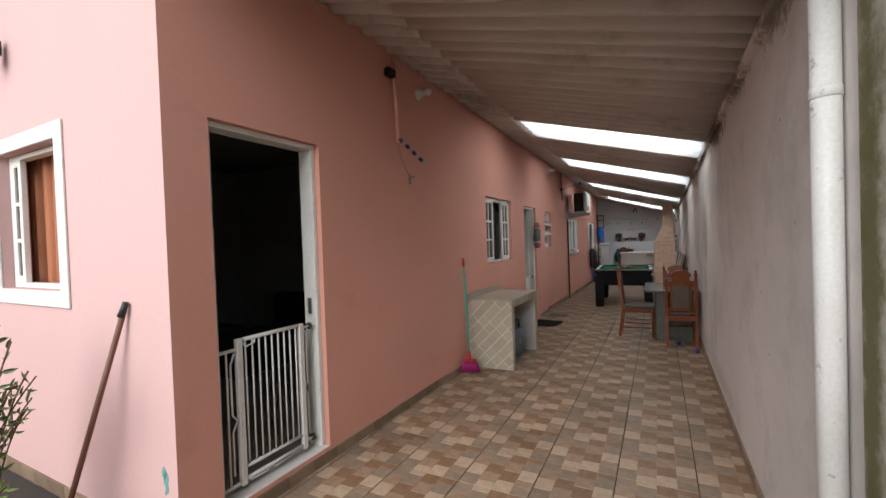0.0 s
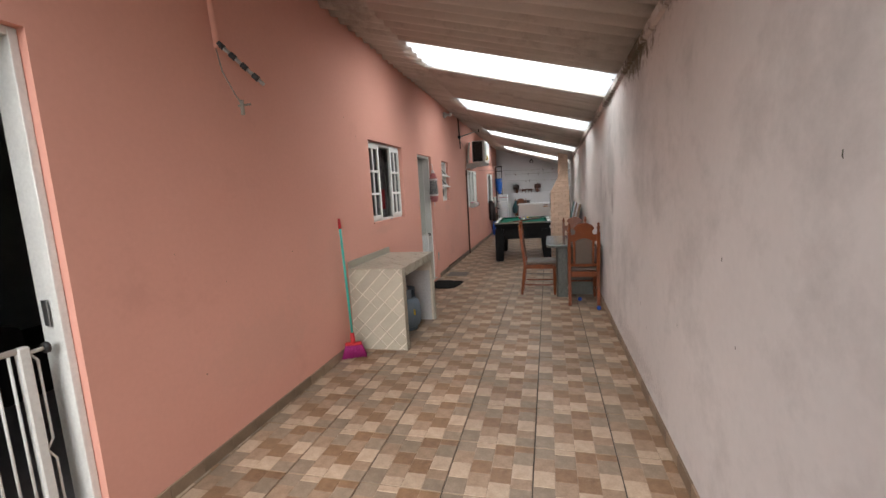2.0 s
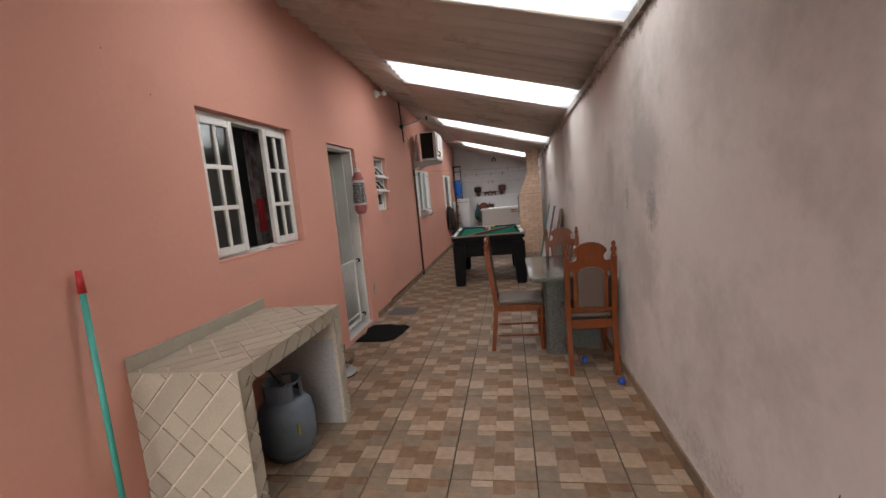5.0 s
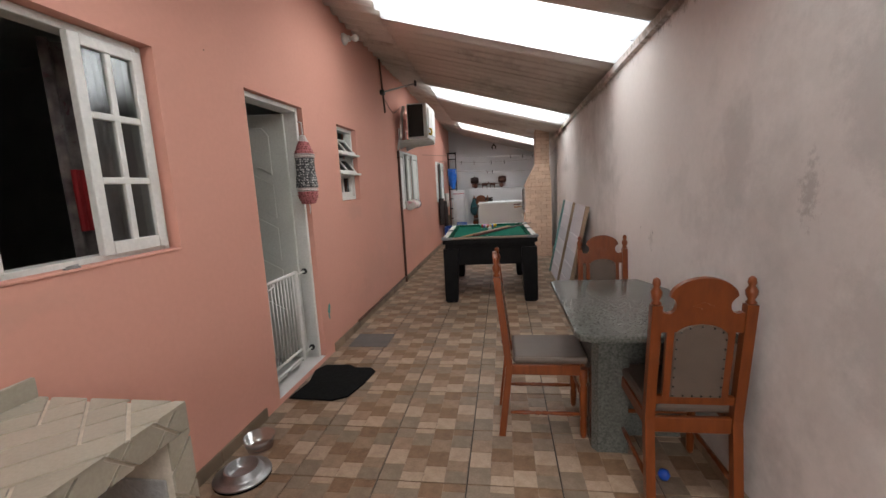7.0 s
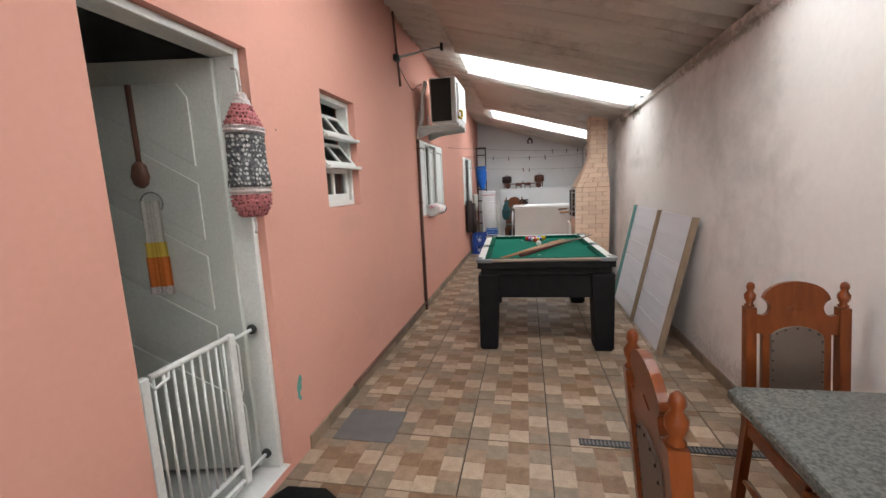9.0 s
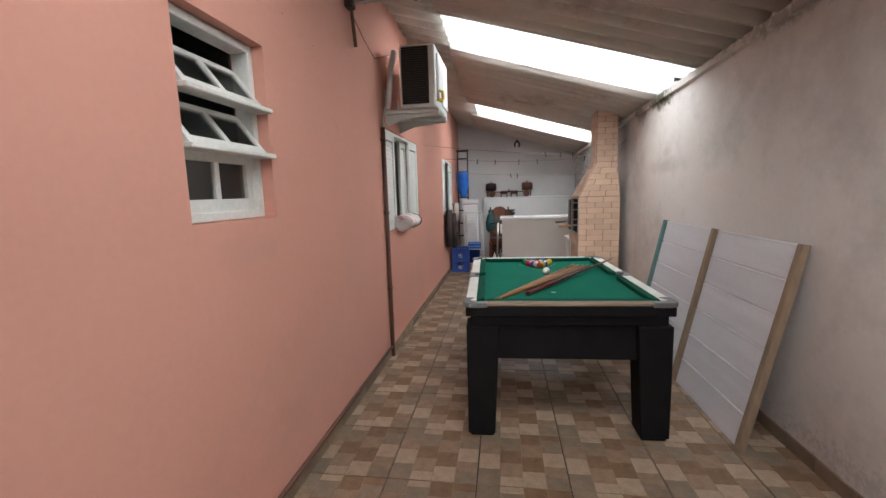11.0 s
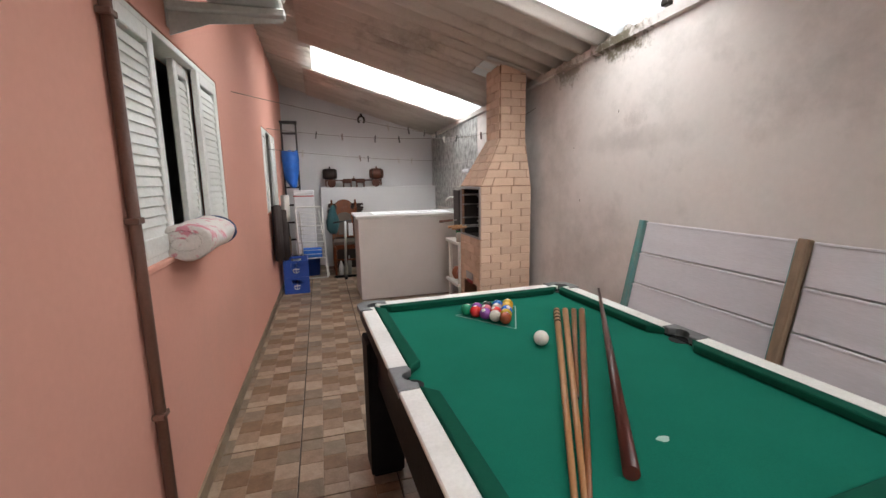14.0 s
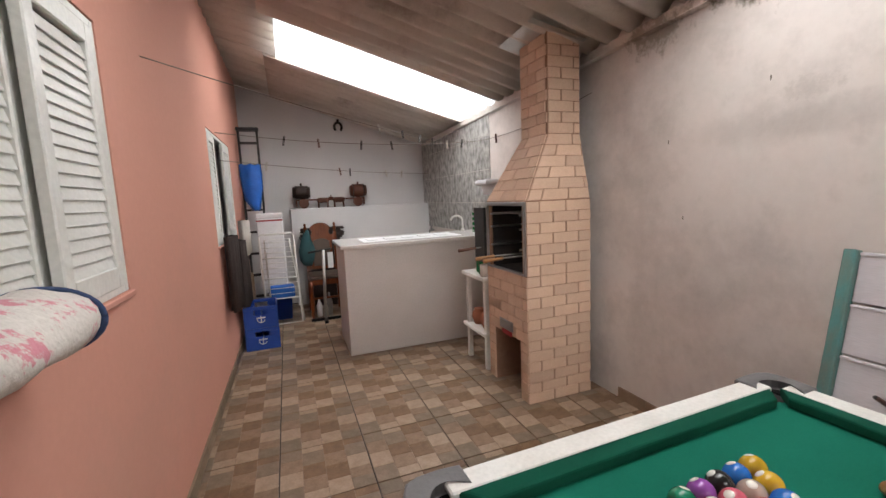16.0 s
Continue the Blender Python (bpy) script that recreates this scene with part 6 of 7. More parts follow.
box(bm, BX1 - 0.06, BX1 - e, BY0 + 0.06, BY1 - 0.06, 0.84, 1.31)
fire = part("firebox", bm, MORTAR, bq)
bm = bmn()
box(bm, BX0 + 0.02, BX1 - 0.062, BY0 + 0.062, BY0 + 0.068, 0.845, 1.31)
box(bm, BX0 + 0.02, BX1 - 0.062, BY1 - 0.068, BY1 - 0.062, 0.845, 1.31)
box(bm, BX1 - 0.068, BX1 - 0.062, BY0 + 0.068, BY1 - 0.068, 0.845, 1.31)
box(bm, BX0 + 0.02, BX1 - 0.07, BY0 + 0.07, BY1 - 0.07, 0.842, 0.85)
part("lining", bm, SOOTDARK, fire, "soot-black lining")
NX0, NX1, NY0, NY1 = 0.105, 0.36, 12.67, 12.99


def hood_ring(z, off=0.0):
    k = min(1, max(0, (z - 1.31) / 0.42))
    return (BX0 + (NX0 - BX0) * k + off, BX1 + (NX1 - BX1) * k - off, BY0 + (NY0 - BY0) * k + off, BY1 + (NY1 - BY1) * k - off)


bm = bmn()
prev = None
for z in (1.31, 1.73, 2.36):
    x0, x1, y0, y1 = hood_ring(z, e)
    ring = [bm.verts.new(p) for p in ((x0, y0, z), (x1, y0, z), (x1, y1, z), (x0, y1, z))]
    if prev:
        for i in range(4):
            bm.faces.new((prev[i], prev[(i + 1) % 4], ring[(i + 1) % 4], ring[i]))
    else:
        bm.faces.new(ring[::-1])
    prev = ring
bm.faces.new(prev)
hood = part("chimney", bm, MORTAR, bq)
BH, BL = 0.0715, 0.195


def brick_piece(parent, quad, nrm, name="brick"):
    """A flat brick slip on the four corners given, raised along nrm."""
    bm = bmn()
    c = sum((Vector(p) for p in quad), Vector()) / 4
    ins = [Vector(p) + (c - Vector(p)).normalized() * 0.004 for p in quad]
    lo = [bm.verts.new(p) for p in ins]
    hi = [bm.verts.new(p + Vector(nrm) * 0.007 + (c - p).normalized() * 0.002) for p in ins]
    bm.faces.new(hi)
    for i in range(4):
        bm.faces.new((lo[i], lo[(i + 1) % 4], hi[(i + 1) % 4], hi[i]))
    part(name, bm, BRICK, parent)


def brick_face(parent, pt_fn, length_fn, z0, z1, skip=None, phase=0):
    """Courses of bricks on a face; pt_fn(u, z) with u in metres along the face."""
    n = max(1, round((z1 - z0) / BH))
    for i in range(n):
        za, zb = z0 + (z1 - z0) * i / n, z0 + (z1 - z0) * (i + 1) / n
        L_ = length_fn((za + zb) / 2)
        u = -BL * (0.5 if (i + phase) % 2 else 0.0)
        while u < L_ - 0.012:
            a, b = max(0, u), min(L_, u + BL)
            if b - a > 0.02 and not (skip and skip((a + b) / 2, (za + zb) / 2)):
                la, lb = length_fn(za), length_fn(zb)
                q_ = [pt_fn(a * la / L_, za), pt_fn(b * la / L_, za), pt_fn(b * lb / L_, zb), pt_fn(a * lb / L_, zb)]
                nr = (Vector(q_[1]) - Vector(q_[0])).cross(Vector(q_[3]) - Vector(q_[0])).normalized()
                brick_piece(parent, q_, nr)
            u += BL


for par, z0, z1, ph in ((base, 0.0, 0.84, 0), (fire, 0.84, 1.31, 1)):
    brick_face(par, lambda u, z: (BX0 + u, BY0 + e, z), lambda z: BX1 - BX0, z0, z1, None, ph)
brick_face(base, lambda u, z: (BX0 + e, BY1 - u, z), lambda z: 0.10, 0.0, 0.40)
brick_face(base, lambda u, z: (BX0 + e, BY0 + 0.10 - u, z), lambda z: 0.10, 0.0, 0.40)
brick_face(base, lambda u, z: (BX0 + e, BY1 - u, z), lambda z: BY1 - BY0, 0.40, 0.84)
brick_face(hood, lambda u, z: (hood_ring(z, e)[0] + u, hood_ring(z, e)[2], z), lambda z: hood_ring(z, e)[1] - hood_ring(z, e)[0], 1.315, 1.73, None, 1)
brick_face(hood, lambda u, z: (hood_ring(z, e)[0], hood_ring(z, e)[3] - u, z), lambda z: hood_ring(z, e)[3] - hood_ring(z, e)[2], 1.315, 1.73)
brick_face(hood, lambda u, z: (NX0 + e + u, NY0 + e, z), lambda z: NX1 - NX0 - 2 * e, 1.732, 2.34)
brick_face(hood, lambda u, z: (NX0 + e, NY1 - e - u, z), lambda z: NY1 - NY0 - 2 * e, 1.732, 2.34, None, 1)
bm = bmn()
for y0, y1, z0, z1 in ((BY0 + 0.01, BY0 + 0.035, 0.85, 1.31), (BY1 - 0.035, BY1 - 0.01, 0.85, 1.31), (BY0 + 0.035, BY1 - 0.035, 1.285, 1.31), (BY0 + 0.01, BY1 - 0.01, 0.842, 0.855)):
    box(bm, BX0 - 0.006, BX0 + 0.02, y0, y1, z0, z1, 0.002)
part("firebox_frame", bm, STEEL, bq, "steel angle frame")
for i, z in enumerate((1.0, 1.13, 1.22)):
    bm = bmn()
    box(bm, BX0 + 0.0, BX1 - 0.08, BY0 + 0.07, BY0 + 0.085, z, z + 0.012)
    box(bm, BX0 + 0.0, BX1 - 0.08, BY1 - 0.085, BY1 - 0.07, z, z + 0.012)
    part("skewer_rail", bm, STEEL, bq)
bm = bmn()
for i in range(12):
    y = BY0 + 0.09 + 0.034 * i
    rod(bm, (BX0 + 0.01, y, 1.235), (BX1 - 0.09, y, 1.235), 0.003, n=6)
part("grill_rack", bm, STEEL, bq)
for y, z in ((12.80, 0.905), (12.92, 0.905), (13.22, 0.93)):
    s = thing("skewer", "steel barbecue skewer with a wooden grip", "skewer", None, "skewers")
    bm = bmn()
    rod(bm, (BX0 - 0.06, y, z + 0.04), (BX0 + 0.3 if y < 13.15 else BX0 - 0.01, y, z + 0.04), 0.005, n=8)
    part("blade", bm, STEEL, s)
    bm = bmn()
    rod(bm, (BX0 - 0.20, y, z + 0.03), (BX0 - 0.06, y, z + 0.04), 0.013, 0.011)
    part("grip", bm, CUEL if y < 13.15 else DARKSTICK, s)
bm = bmn()
box(bm, BX0 - 0.012, BX0 - 0.002, 12.78, 12.96, 0.43, 0.50, 0.004)
part("ash_drawer_plate", bm, STEEL, bq, "grey metal plate")
bm = bmn()
box(bm, BX0 - 0.010, BX0 - 0.002, 12.80, 12.93, 0.395, 0.425, 0.002)
part("red_label", bm, REDP, bq, "faded red label")
bm = bmn()
obox(bm, Matrix.Translation((0.17, 12.83, 2.33)) @ Matrix.Rotation(radians(13), 4, "Y") @ Matrix.Rotation(radians(-4), 4, "X"), 0.40, 0.42, 0.004)
solo("chimney_flashing", bm, ALU, "bent metal flashing sheet around the chimney", "flashing")

# white shelf trolley beside the barbecue
st = thing("side_shelf", "white wooden side shelf holding bottles and clay pots", "shelf")
for y in (13.22, 13.55):
    for x in (-0.09, 0.20):
        bm = bmn()
        box(bm, x - 0.018, x + 0.018, y - 0.018, y + 0.018, 0, 0.71, 0.003)
        part("leg", bm, WHITE, st)
for z in (0.27, 0.71):
    bm = bmn()
    box(bm, -0.13, 0.24, 13.19, 13.60, z, z + 0.03, 0.004)
    part("board", bm, WHITE, st)
for x, y, r, h_ in ((-0.03, 13.28, 0.085, 0.16), (0.10, 13.46, 0.08, 0.2), (-0.04, 13.47, 0.06, 0.13)):
    bm = bmn()
    lathe(bm, [(r * 0.6, 0.30), (r, 0.30 + h_ * 0.45), (r * 0.85, 0.30 + h_ * 0.8), (r * 0.55, 0.30 + h_ * 0.9), (r * 0.65, 0.30 + h_)], 18, Matrix.Translation((x, y, 0.0005)))
    solo("clay_pot", bm, CLAY, "reddish clay pot on the white shelf", "pot", group="clay pots")
for x, y, h_, m_ in ((-0.05, 13.34, 0.24, GREENB), (-0.02, 13.45, 0.20, GREENB), (0.08, 13.40, 0.26, GREENB)):
    b = thing("bottle", "green plastic bottle on the white shelf", "bottle", Matrix.Translation((x, y, 0.7405)), "bottles on the shelf")
    bm = bmn()
    lathe(bm, [(0.034, 0), (0.037, 0.01), (0.037, h_ * 0.6), (0.014, h_ * 0.82), (0.013, h_ * 0.95)], 16)
    part("body", bm, m_, b)
    bm = bmn()
    lathe(bm, [(0.015, h_ * 0.95), (0.015, h_ * 1.03)], 12)
    part("cap", bm, GREENB, b)
b = thing("canister", "white canister on the white shelf", "canister", Matrix.Translation((-0.08, 13.24, 0.7405)))
bm = bmn()
lathe(bm, [(0.04, 0), (0.042, 0.09), (0.036, 0.094)], 16)
part("body", bm, CLOTHL, b)

# ---- island counter with sink ----
ic = thing("island_counter", "pale rendered counter with a white marble worktop", "counter")
bm = bmn()
box(bm, -1.045, RW - 0.005, 14.0, 14.62, 0, 0.95, 0.004)
part("body", bm, PALEPANEL, ic)
bm = bmn()
box(bm, -1.075, RW - 0.005, 13.975, 14.66, 0.952, 0.985, 0.005)
part("worktop", bm, MARBLE, ic)
tp = thing("tap", "curved white swan-neck tap at the sink", "tap")
bm = bmn()
pts = [(0.32, 14.75, 0.92), (0.32, 14.75, 1.0)] + [(0.32 - 0.07 + 0.07 * math.cos(a), 14.75, 1.06 + 0.07 * math.sin(a)) for a in [radians(15 * i) for i in range(11)]]
pts[0] = (0.32, 14.60, 0.985)
pts = [(0.32, 14.60, 0.985), (0.32, 14.60, 1.07)] + [(0.25 + 0.07 * math.cos(radians(15 * i)), 14.60, 1.09 + 0.06 * math.sin(radians(15 * i))) for i in range(12)]
tube(bm, pts, 0.011, 10)
part("spout", bm, WHITE, tp)
bm = bmn()
lathe(bm, [(0.022, 0.9855), (0.022, 1.0), (0.015, 1.01)], 16, Matrix.Translation((0.32, 14.60, 0)))
part("collar", bm, WHITE, tp)
bm = bmn()
box(bm, -0.85, 0.1, 14.10, 14.5, 0.9855, 0.99)
for i in range(5):
    box(bm, -0.8 + 0.17 * i, -0.70 + 0.17 * i, 14.2, 14.34, 0.99, 0.997, 0.002)
solo("plastic_wrap", bm, FOAM, "crumpled white plastic sheet on the worktop", "sheet")
b = thing("bottle_crate", "green bottle crate standing on the worktop", "crate", Matrix.Translation((0.40, 14.28, 0.9855)))
bm = bmn()
box(bm, -0.06, 0.06, -0.10, 0.10, 0, 0.01)
for i in range(4):
    z = 0.02 + 0.05 * i
    box(bm, -0.06, -0.055, -0.10, 0.10, z, z + 0.03)
    box(bm, -0.055, 0.06, -0.10, -0.095, z, z + 0.03)
part("body", bm, GREENB, b)
bm = bmn()
tube(bm, [(0.47, 15.98, 0.90), (0.40, 15.98, 0.90), (0.40, 15.98, 0.86)], 0.014)
rod(bm, (0.43, 15.98, 0.90), (0.43, 15.98, 0.97), 0.012)
solo("wall_tap", bm, STEEL, "dark metal wall tap on the back ledge", "tap")
bm = bmn()
pts = [(0.20, 13.75), (0.46, 13.75), (0.46, 13.98), (0.20, 13.98)]
prism(bm, pts, 1.45, 1.50, None, 0.02)
lathe(bm, [(0.10, 1.36), (0.13, 1.46)], 16, Matrix.Translation((0.34, 13.86, 0)))
solo("white_basin", bm, FOAM, "white plastic basin with cloth hung by the barbecue", "basin")
bm = bmn()
box(bm, -0.12, -0.10, 13.16, 13.33, 0.86, 1.27, 0.003)
solo("firebox_door", bm, BLACK, "black sheet-metal door beside the firebox", "door panel")

# stone-look tiles on the boundary wall at the back
wt = thing("wall_tiles", "grey stone-look wall tiles on the boundary wall", "tiles", kind="structure")
for i in range(5):
    for j in range(4):
        y0 = 14.20 + 0.44 * i
        z0 = 0.95 + 0.335 * j
        z1 = min(z0 + 0.33, roof_z(RW, y0 + 0.43) - 0.06)
        bm = bmn()
        box(bm, RW - 0.009, RW - 0.001, y0, min(y0 + 0.434, YB - 0.005), z0, z1, 0.001)
        part("wall_tile", bm, STONETILE, wt)

# ---- back corner ----
def crate(z, m0):
    c = thing("bottle_crate", "blue plastic bottle crate with white print", "crate", m0 @ Matrix.Translation((0, 0, z)), "stacked crates")
    bm = bmn()
    W_, D_, H_ = 0.15, 0.18, 0.208
    for x in (-W_, W_ - 0.012):
        box(bm, x, x + 0.012, -D_, D_, 0, H_, 0.003)
    for y in (-D_, D_ - 0.012):
        box(bm, -W_ + 0.012, W_ - 0.012, y, y + 0.012, 0, 0.13, 0.002)
        box(bm, -W_ + 0.012, W_ - 0.012, y, y + 0.012, 0.175, H_, 0.002)
        box(bm, -W_ + 0.012, -0.06, y, y + 0.012, 0.13, 0.175)
        box(bm, 0.06, W_ - 0.012, y, y + 0.012, 0.13, 0.175)
    box(bm, -W_ + 0.012, W_ - 0.012, -D_ + 0.012, D_ - 0.012, 0.004, 0.012)
    body = part("body", bm, BLUE, c)
    for i in (-1, 0, 1):
        bm = bmn()
        box(bm, i * 0.07 - 0.003, i * 0.07 + 0.003, -D_ + 0.012, D_ - 0.012, 0.0125, 0.15)
        part("divider", bm, BLUE, body)
    bm = bmn()
    for a in range(8):
        t0, t1 = radians(200 + 20 * a - 20), radians(200 + 20 * a)
        rod(bm, (0.035 * math.cos(t0), -D_ - 0.001, 0.09 + 0.035 * math.sin(t0)), (0.035 * math.cos(t1), -D_ - 0.001, 0.09 + 0.035 * math.sin(t1)), 0.004, n=4)
    box(bm, -0.04, 0.04, -D_ - 0.003, -D_ - 0.0005, 0.095, 0.107)
    box(bm, -0.004, 0.004, -D_ - 0.003, -D_ - 0.0005, 0.06, 0.12)
    part("print", bm, WHITE, body, "white printed mark")


cm = Matrix.Translation((-1.79, 14.74, 0)) @ Matrix.Rotation(0.04, 4, "Z")
crate(0.0, cm)
crate(0.21, cm)

rk = thing("drying_rack", "folded white wire drying rack standing upright", "drying rack", Matrix.Translation((-1.60, 15.35, 0)) @ Matrix.Rotation(radians(-3), 4, "X"))
bm = bmn()
tube(bm, [(-0.17, 0, 0.012), (-0.19, 0, 1.0), (-0.17, 0, 1.03), (0.15, 0, 1.03), (0.17, 0, 1.0), (0.20, 0, 0.012), (-0.17, 0, 0.012)], 0.011)
tube(bm, [(-0.12, 0.07, 0.012), (-0.14, 0.07, 0.97), (0.12, 0.07, 0.97), (0.22, 0.07, 0.012)], 0.010)
part("frame_tube", bm, WHITE, rk)
for i in range(12):
    bm = bmn()
    z = 0.30 + 0.058 * i
    rod(bm, (-0.175, 0.0, z), (0.185, 0.0, z), 0.008 if i % 4 == 0 else 0.004, n=6)
    part("wire", bm, WHITE, rk)
fb = thing("foam_box", "white foam cooler box with a red stripe", "box", Matrix.Translation((-1.66, 15.72, 0)))
bm = bmn()
box(bm, -0.15, 0.13, -0.14, 0.14, 0.34, 1.20, 0.01)
part("body", bm, FOAM, fb)
bm = bmn()
box(bm, -0.155, 0.135, -0.145, 0.145, 1.2005, 1.26, 0.012)
part("lid", bm, FOAM, fb)
bm = bmn()
box(bm, -0.152, 0.132, -0.143, -0.1402, 1.17, 1.185)
part("stripe", bm, REDP, fb)
bt_ = thing("storage_bin", "blue plastic bin under the foam box", "bin", Matrix.Translation((-1.62, 15.68, 0)))
bm = bmn()
lathe(bm, [(0.15, 0.0), (0.18, 0.33), (0.19, 0.335), (0.17, 0.339)], 4, Matrix.Rotation(math.pi / 4, 4, "Z"))
part("body", bm, BLUE, bt_)
bm = bmn()
obox(bm, Matrix.Translation((-1.60, 15.46, 0.36)), 0.28, 0.05, 0.16, 0.02)
solo("blue_bag", bm, BLUEBAG, "glossy blue plastic bag behind the drying rack", "bag")

# step ladder and blue bag on the wall
ld_ = thing("step_ladder", "dark folded step ladder against the pink wall", "ladder", HW @ Matrix.Translation((0.02, 15.85, 0)))
for x in (0.02, 0.22):
    bm = bmn()
    box(bm, x - 0.012, x + 0.012, -0.02, 0.02, 0.0, 2.22, 0.003)
    part("stile", bm, BLACK, ld_)
for i in range(8):
    bm = bmn()
    box(bm, 0.033, 0.208, -0.03, 0.03, 0.25 + 0.26 * i, 0.275 + 0.26 * i, 0.003)
    part("rung", bm, BLACK, ld_)
bm = bmn()
box(bm, 0.0, 0.24, -0.06, 0.06, 2.22, 2.255, 0.006)
part("top_step", bm, BLACK, ld_)
bm = bmn()
pr = [(0.02, -0.115), (0.20, -0.125), (0.22, -0.01)]
rows_ = []
for z, x0, x1 in ((1.83, 0.0, 0.235), (1.7, 0.0, 0.24), (1.55, 0.01, 0.235), (1.42, 0.03, 0.21), (1.30, 0.10, 0.19)):
    rows_.append([bm.verts.new((x0 + (x1 - x0) * i / 8, -0.05 - 0.055 * math.sin(math.pi * i / 8) - 0.012 * math.sin(i * 2.3 + z * 19), z + 0.012 * math.sin(i * 1.9))) for i in range(9)])
for a, b in zip(rows_, rows_[1:]):
    for i in range(8):
        bm.faces.new((a[i], a[i + 1], b[i + 1], b[i])).smooth = True
bg_ = solo("hanging_bag", bm, BLUEBAG, "bright blue plastic bag hanging on the ladder", "bag", HW @ Matrix.Translation((0.02, 15.84, 0)))
sm = bg_.modifiers.new("thick", "SOLIDIFY")
sm.thickness = 0.006

# coats hanging below the far window
def cloth(name, label, m_, y0, y1, z0, z1, x):
    bm = bmn()
    wavy(bm, x, y0, y1, z0, z1, 0.025, 3, 30)
    ob = solo(name, bm, m_, label, "cloth", HW)
    k_ = ob.modifiers.new("thick", "SOLIDIFY")
    k_.thickness = 0.02
cloth("coat", "dark brown coat hanging from the far windowsill", CLOTHD, 14.0, 14.36, 0.52, 1.12, 0.055)
cloth("coat", "dark grey coat hanging on the pink wall", CLOTHD, 14.45, 14.80, 0.45, 1.05, 0.08)
cloth("towel", "pale towel hanging on the pink wall", CLOTHL, 14.62, 14.95, 0.90, 1.22, 0.10)
bm = bmn()
obox(bm, Matrix.Translation((-1.90, 15.12, 0.34)) @ Matrix.Rotation(radians(6), 4, "X"), 0.10, 0.025, 0.66, 0.004)
solo("board", bm, OLDWOOD, "brown wooden board leaning in the corner", "board")

# spare chair with stacked seats, stand and clutter
sc = copy_thing(c1, pose(-1.10, 15.84, 0, 0, 0, 180))
sc.scale = (1.05, 1.0, 1.06)
sc["label"] = "carved wooden chair stored with dark things at the back"
sc["group"] = "stored chairs"
random.seed(21)
for i in range(5):
    bm = bmn()
    obox(bm, Matrix.Translation((-1.06 + random.uniform(-0.03, 0.03), 16.09, 0.905 + 0.028 * i)) @ Matrix.Rotation(random.uniform(-0.08, 0.08), 4, "Z"), 0.52 + random.uniform(-0.05, 0.05), 0.22, 0.024, 0.008)
    solo("dark_board", bm, CLOTHD, "dark wooden board stacked behind the chair", "board", group="stacked boards")
bm = bmn()
box(bm, -1.28, -0.84, 16.0, 16.18, 0.0, 0.892, 0.01)
solo("dark_cabinet", bm, CLOTHD, "dark low cabinet behind the stored chair", "cabinet")
bm = bmn()
lathe(bm, [(0.05, 0.60), (0.09, 0.66), (0.10, 0.78), (0.05, 0.93), (0.02, 1.03)], 12, Matrix.Translation((-1.28, 15.72, 0)))
for v in bm.verts:
    v.co += Vector((noise.noise(v.co * 9), noise.noise(v.co * 9 + Vector((5, 0, 0))), 0)) * 0.03
solo("hanging_bag", bm, mat("teal_cloth", (0.03, 0.09, 0.10), 0.95, bump=0.4), "dark teal cloth bag hanging on the chair", "bag")
stn = thing("metal_stand", "tall chrome stand with crossed feet", "stand", Matrix.Translation((-1.15, 15.30, 0)))
bm = bmn()
rod(bm, (0, 0, 0.02), (0.03, 0, 0.82), 0.017)
part("column", bm, ALU, stn)
bm = bmn()
box(bm, -0.16, 0.18, -0.02, 0.02, 0, 0.03, 0.006)
box(bm, -0.02, 0.02, -0.16, -0.021, 0, 0.03, 0.006)
part("foot", bm, BLACKWOOD, stn)
bm = bmn()
rod(bm, (-0.14, 0, 0.80), (0.12, 0, 0.83), 0.012)
part("crossbar", bm, BLACK, stn)
bm = bmn()
obox(bm, Matrix.Translation((0.10, -0.02, 0.70)), 0.06, 0.01, 0.18, 0.003)
part("paper_tag", bm, FOAM, stn)
for x, h_, m_ in ((-1.20, 0.22, FOAM), (-1.08, 0.28, STEEL), (-1.13, 0.18, CLOTHL)):
    bm = bmn()
    lathe(bm, [(0.03, 0), (0.035, h_ * 0.6), (0.012, h_ * 0.85), (0.012, h_)], 14, Matrix.Translation((x, 15.5, 0)))
    solo("floor_bottle", bm, m_, "pale bottle standing on the floor", "bottle", group="floor bottles")

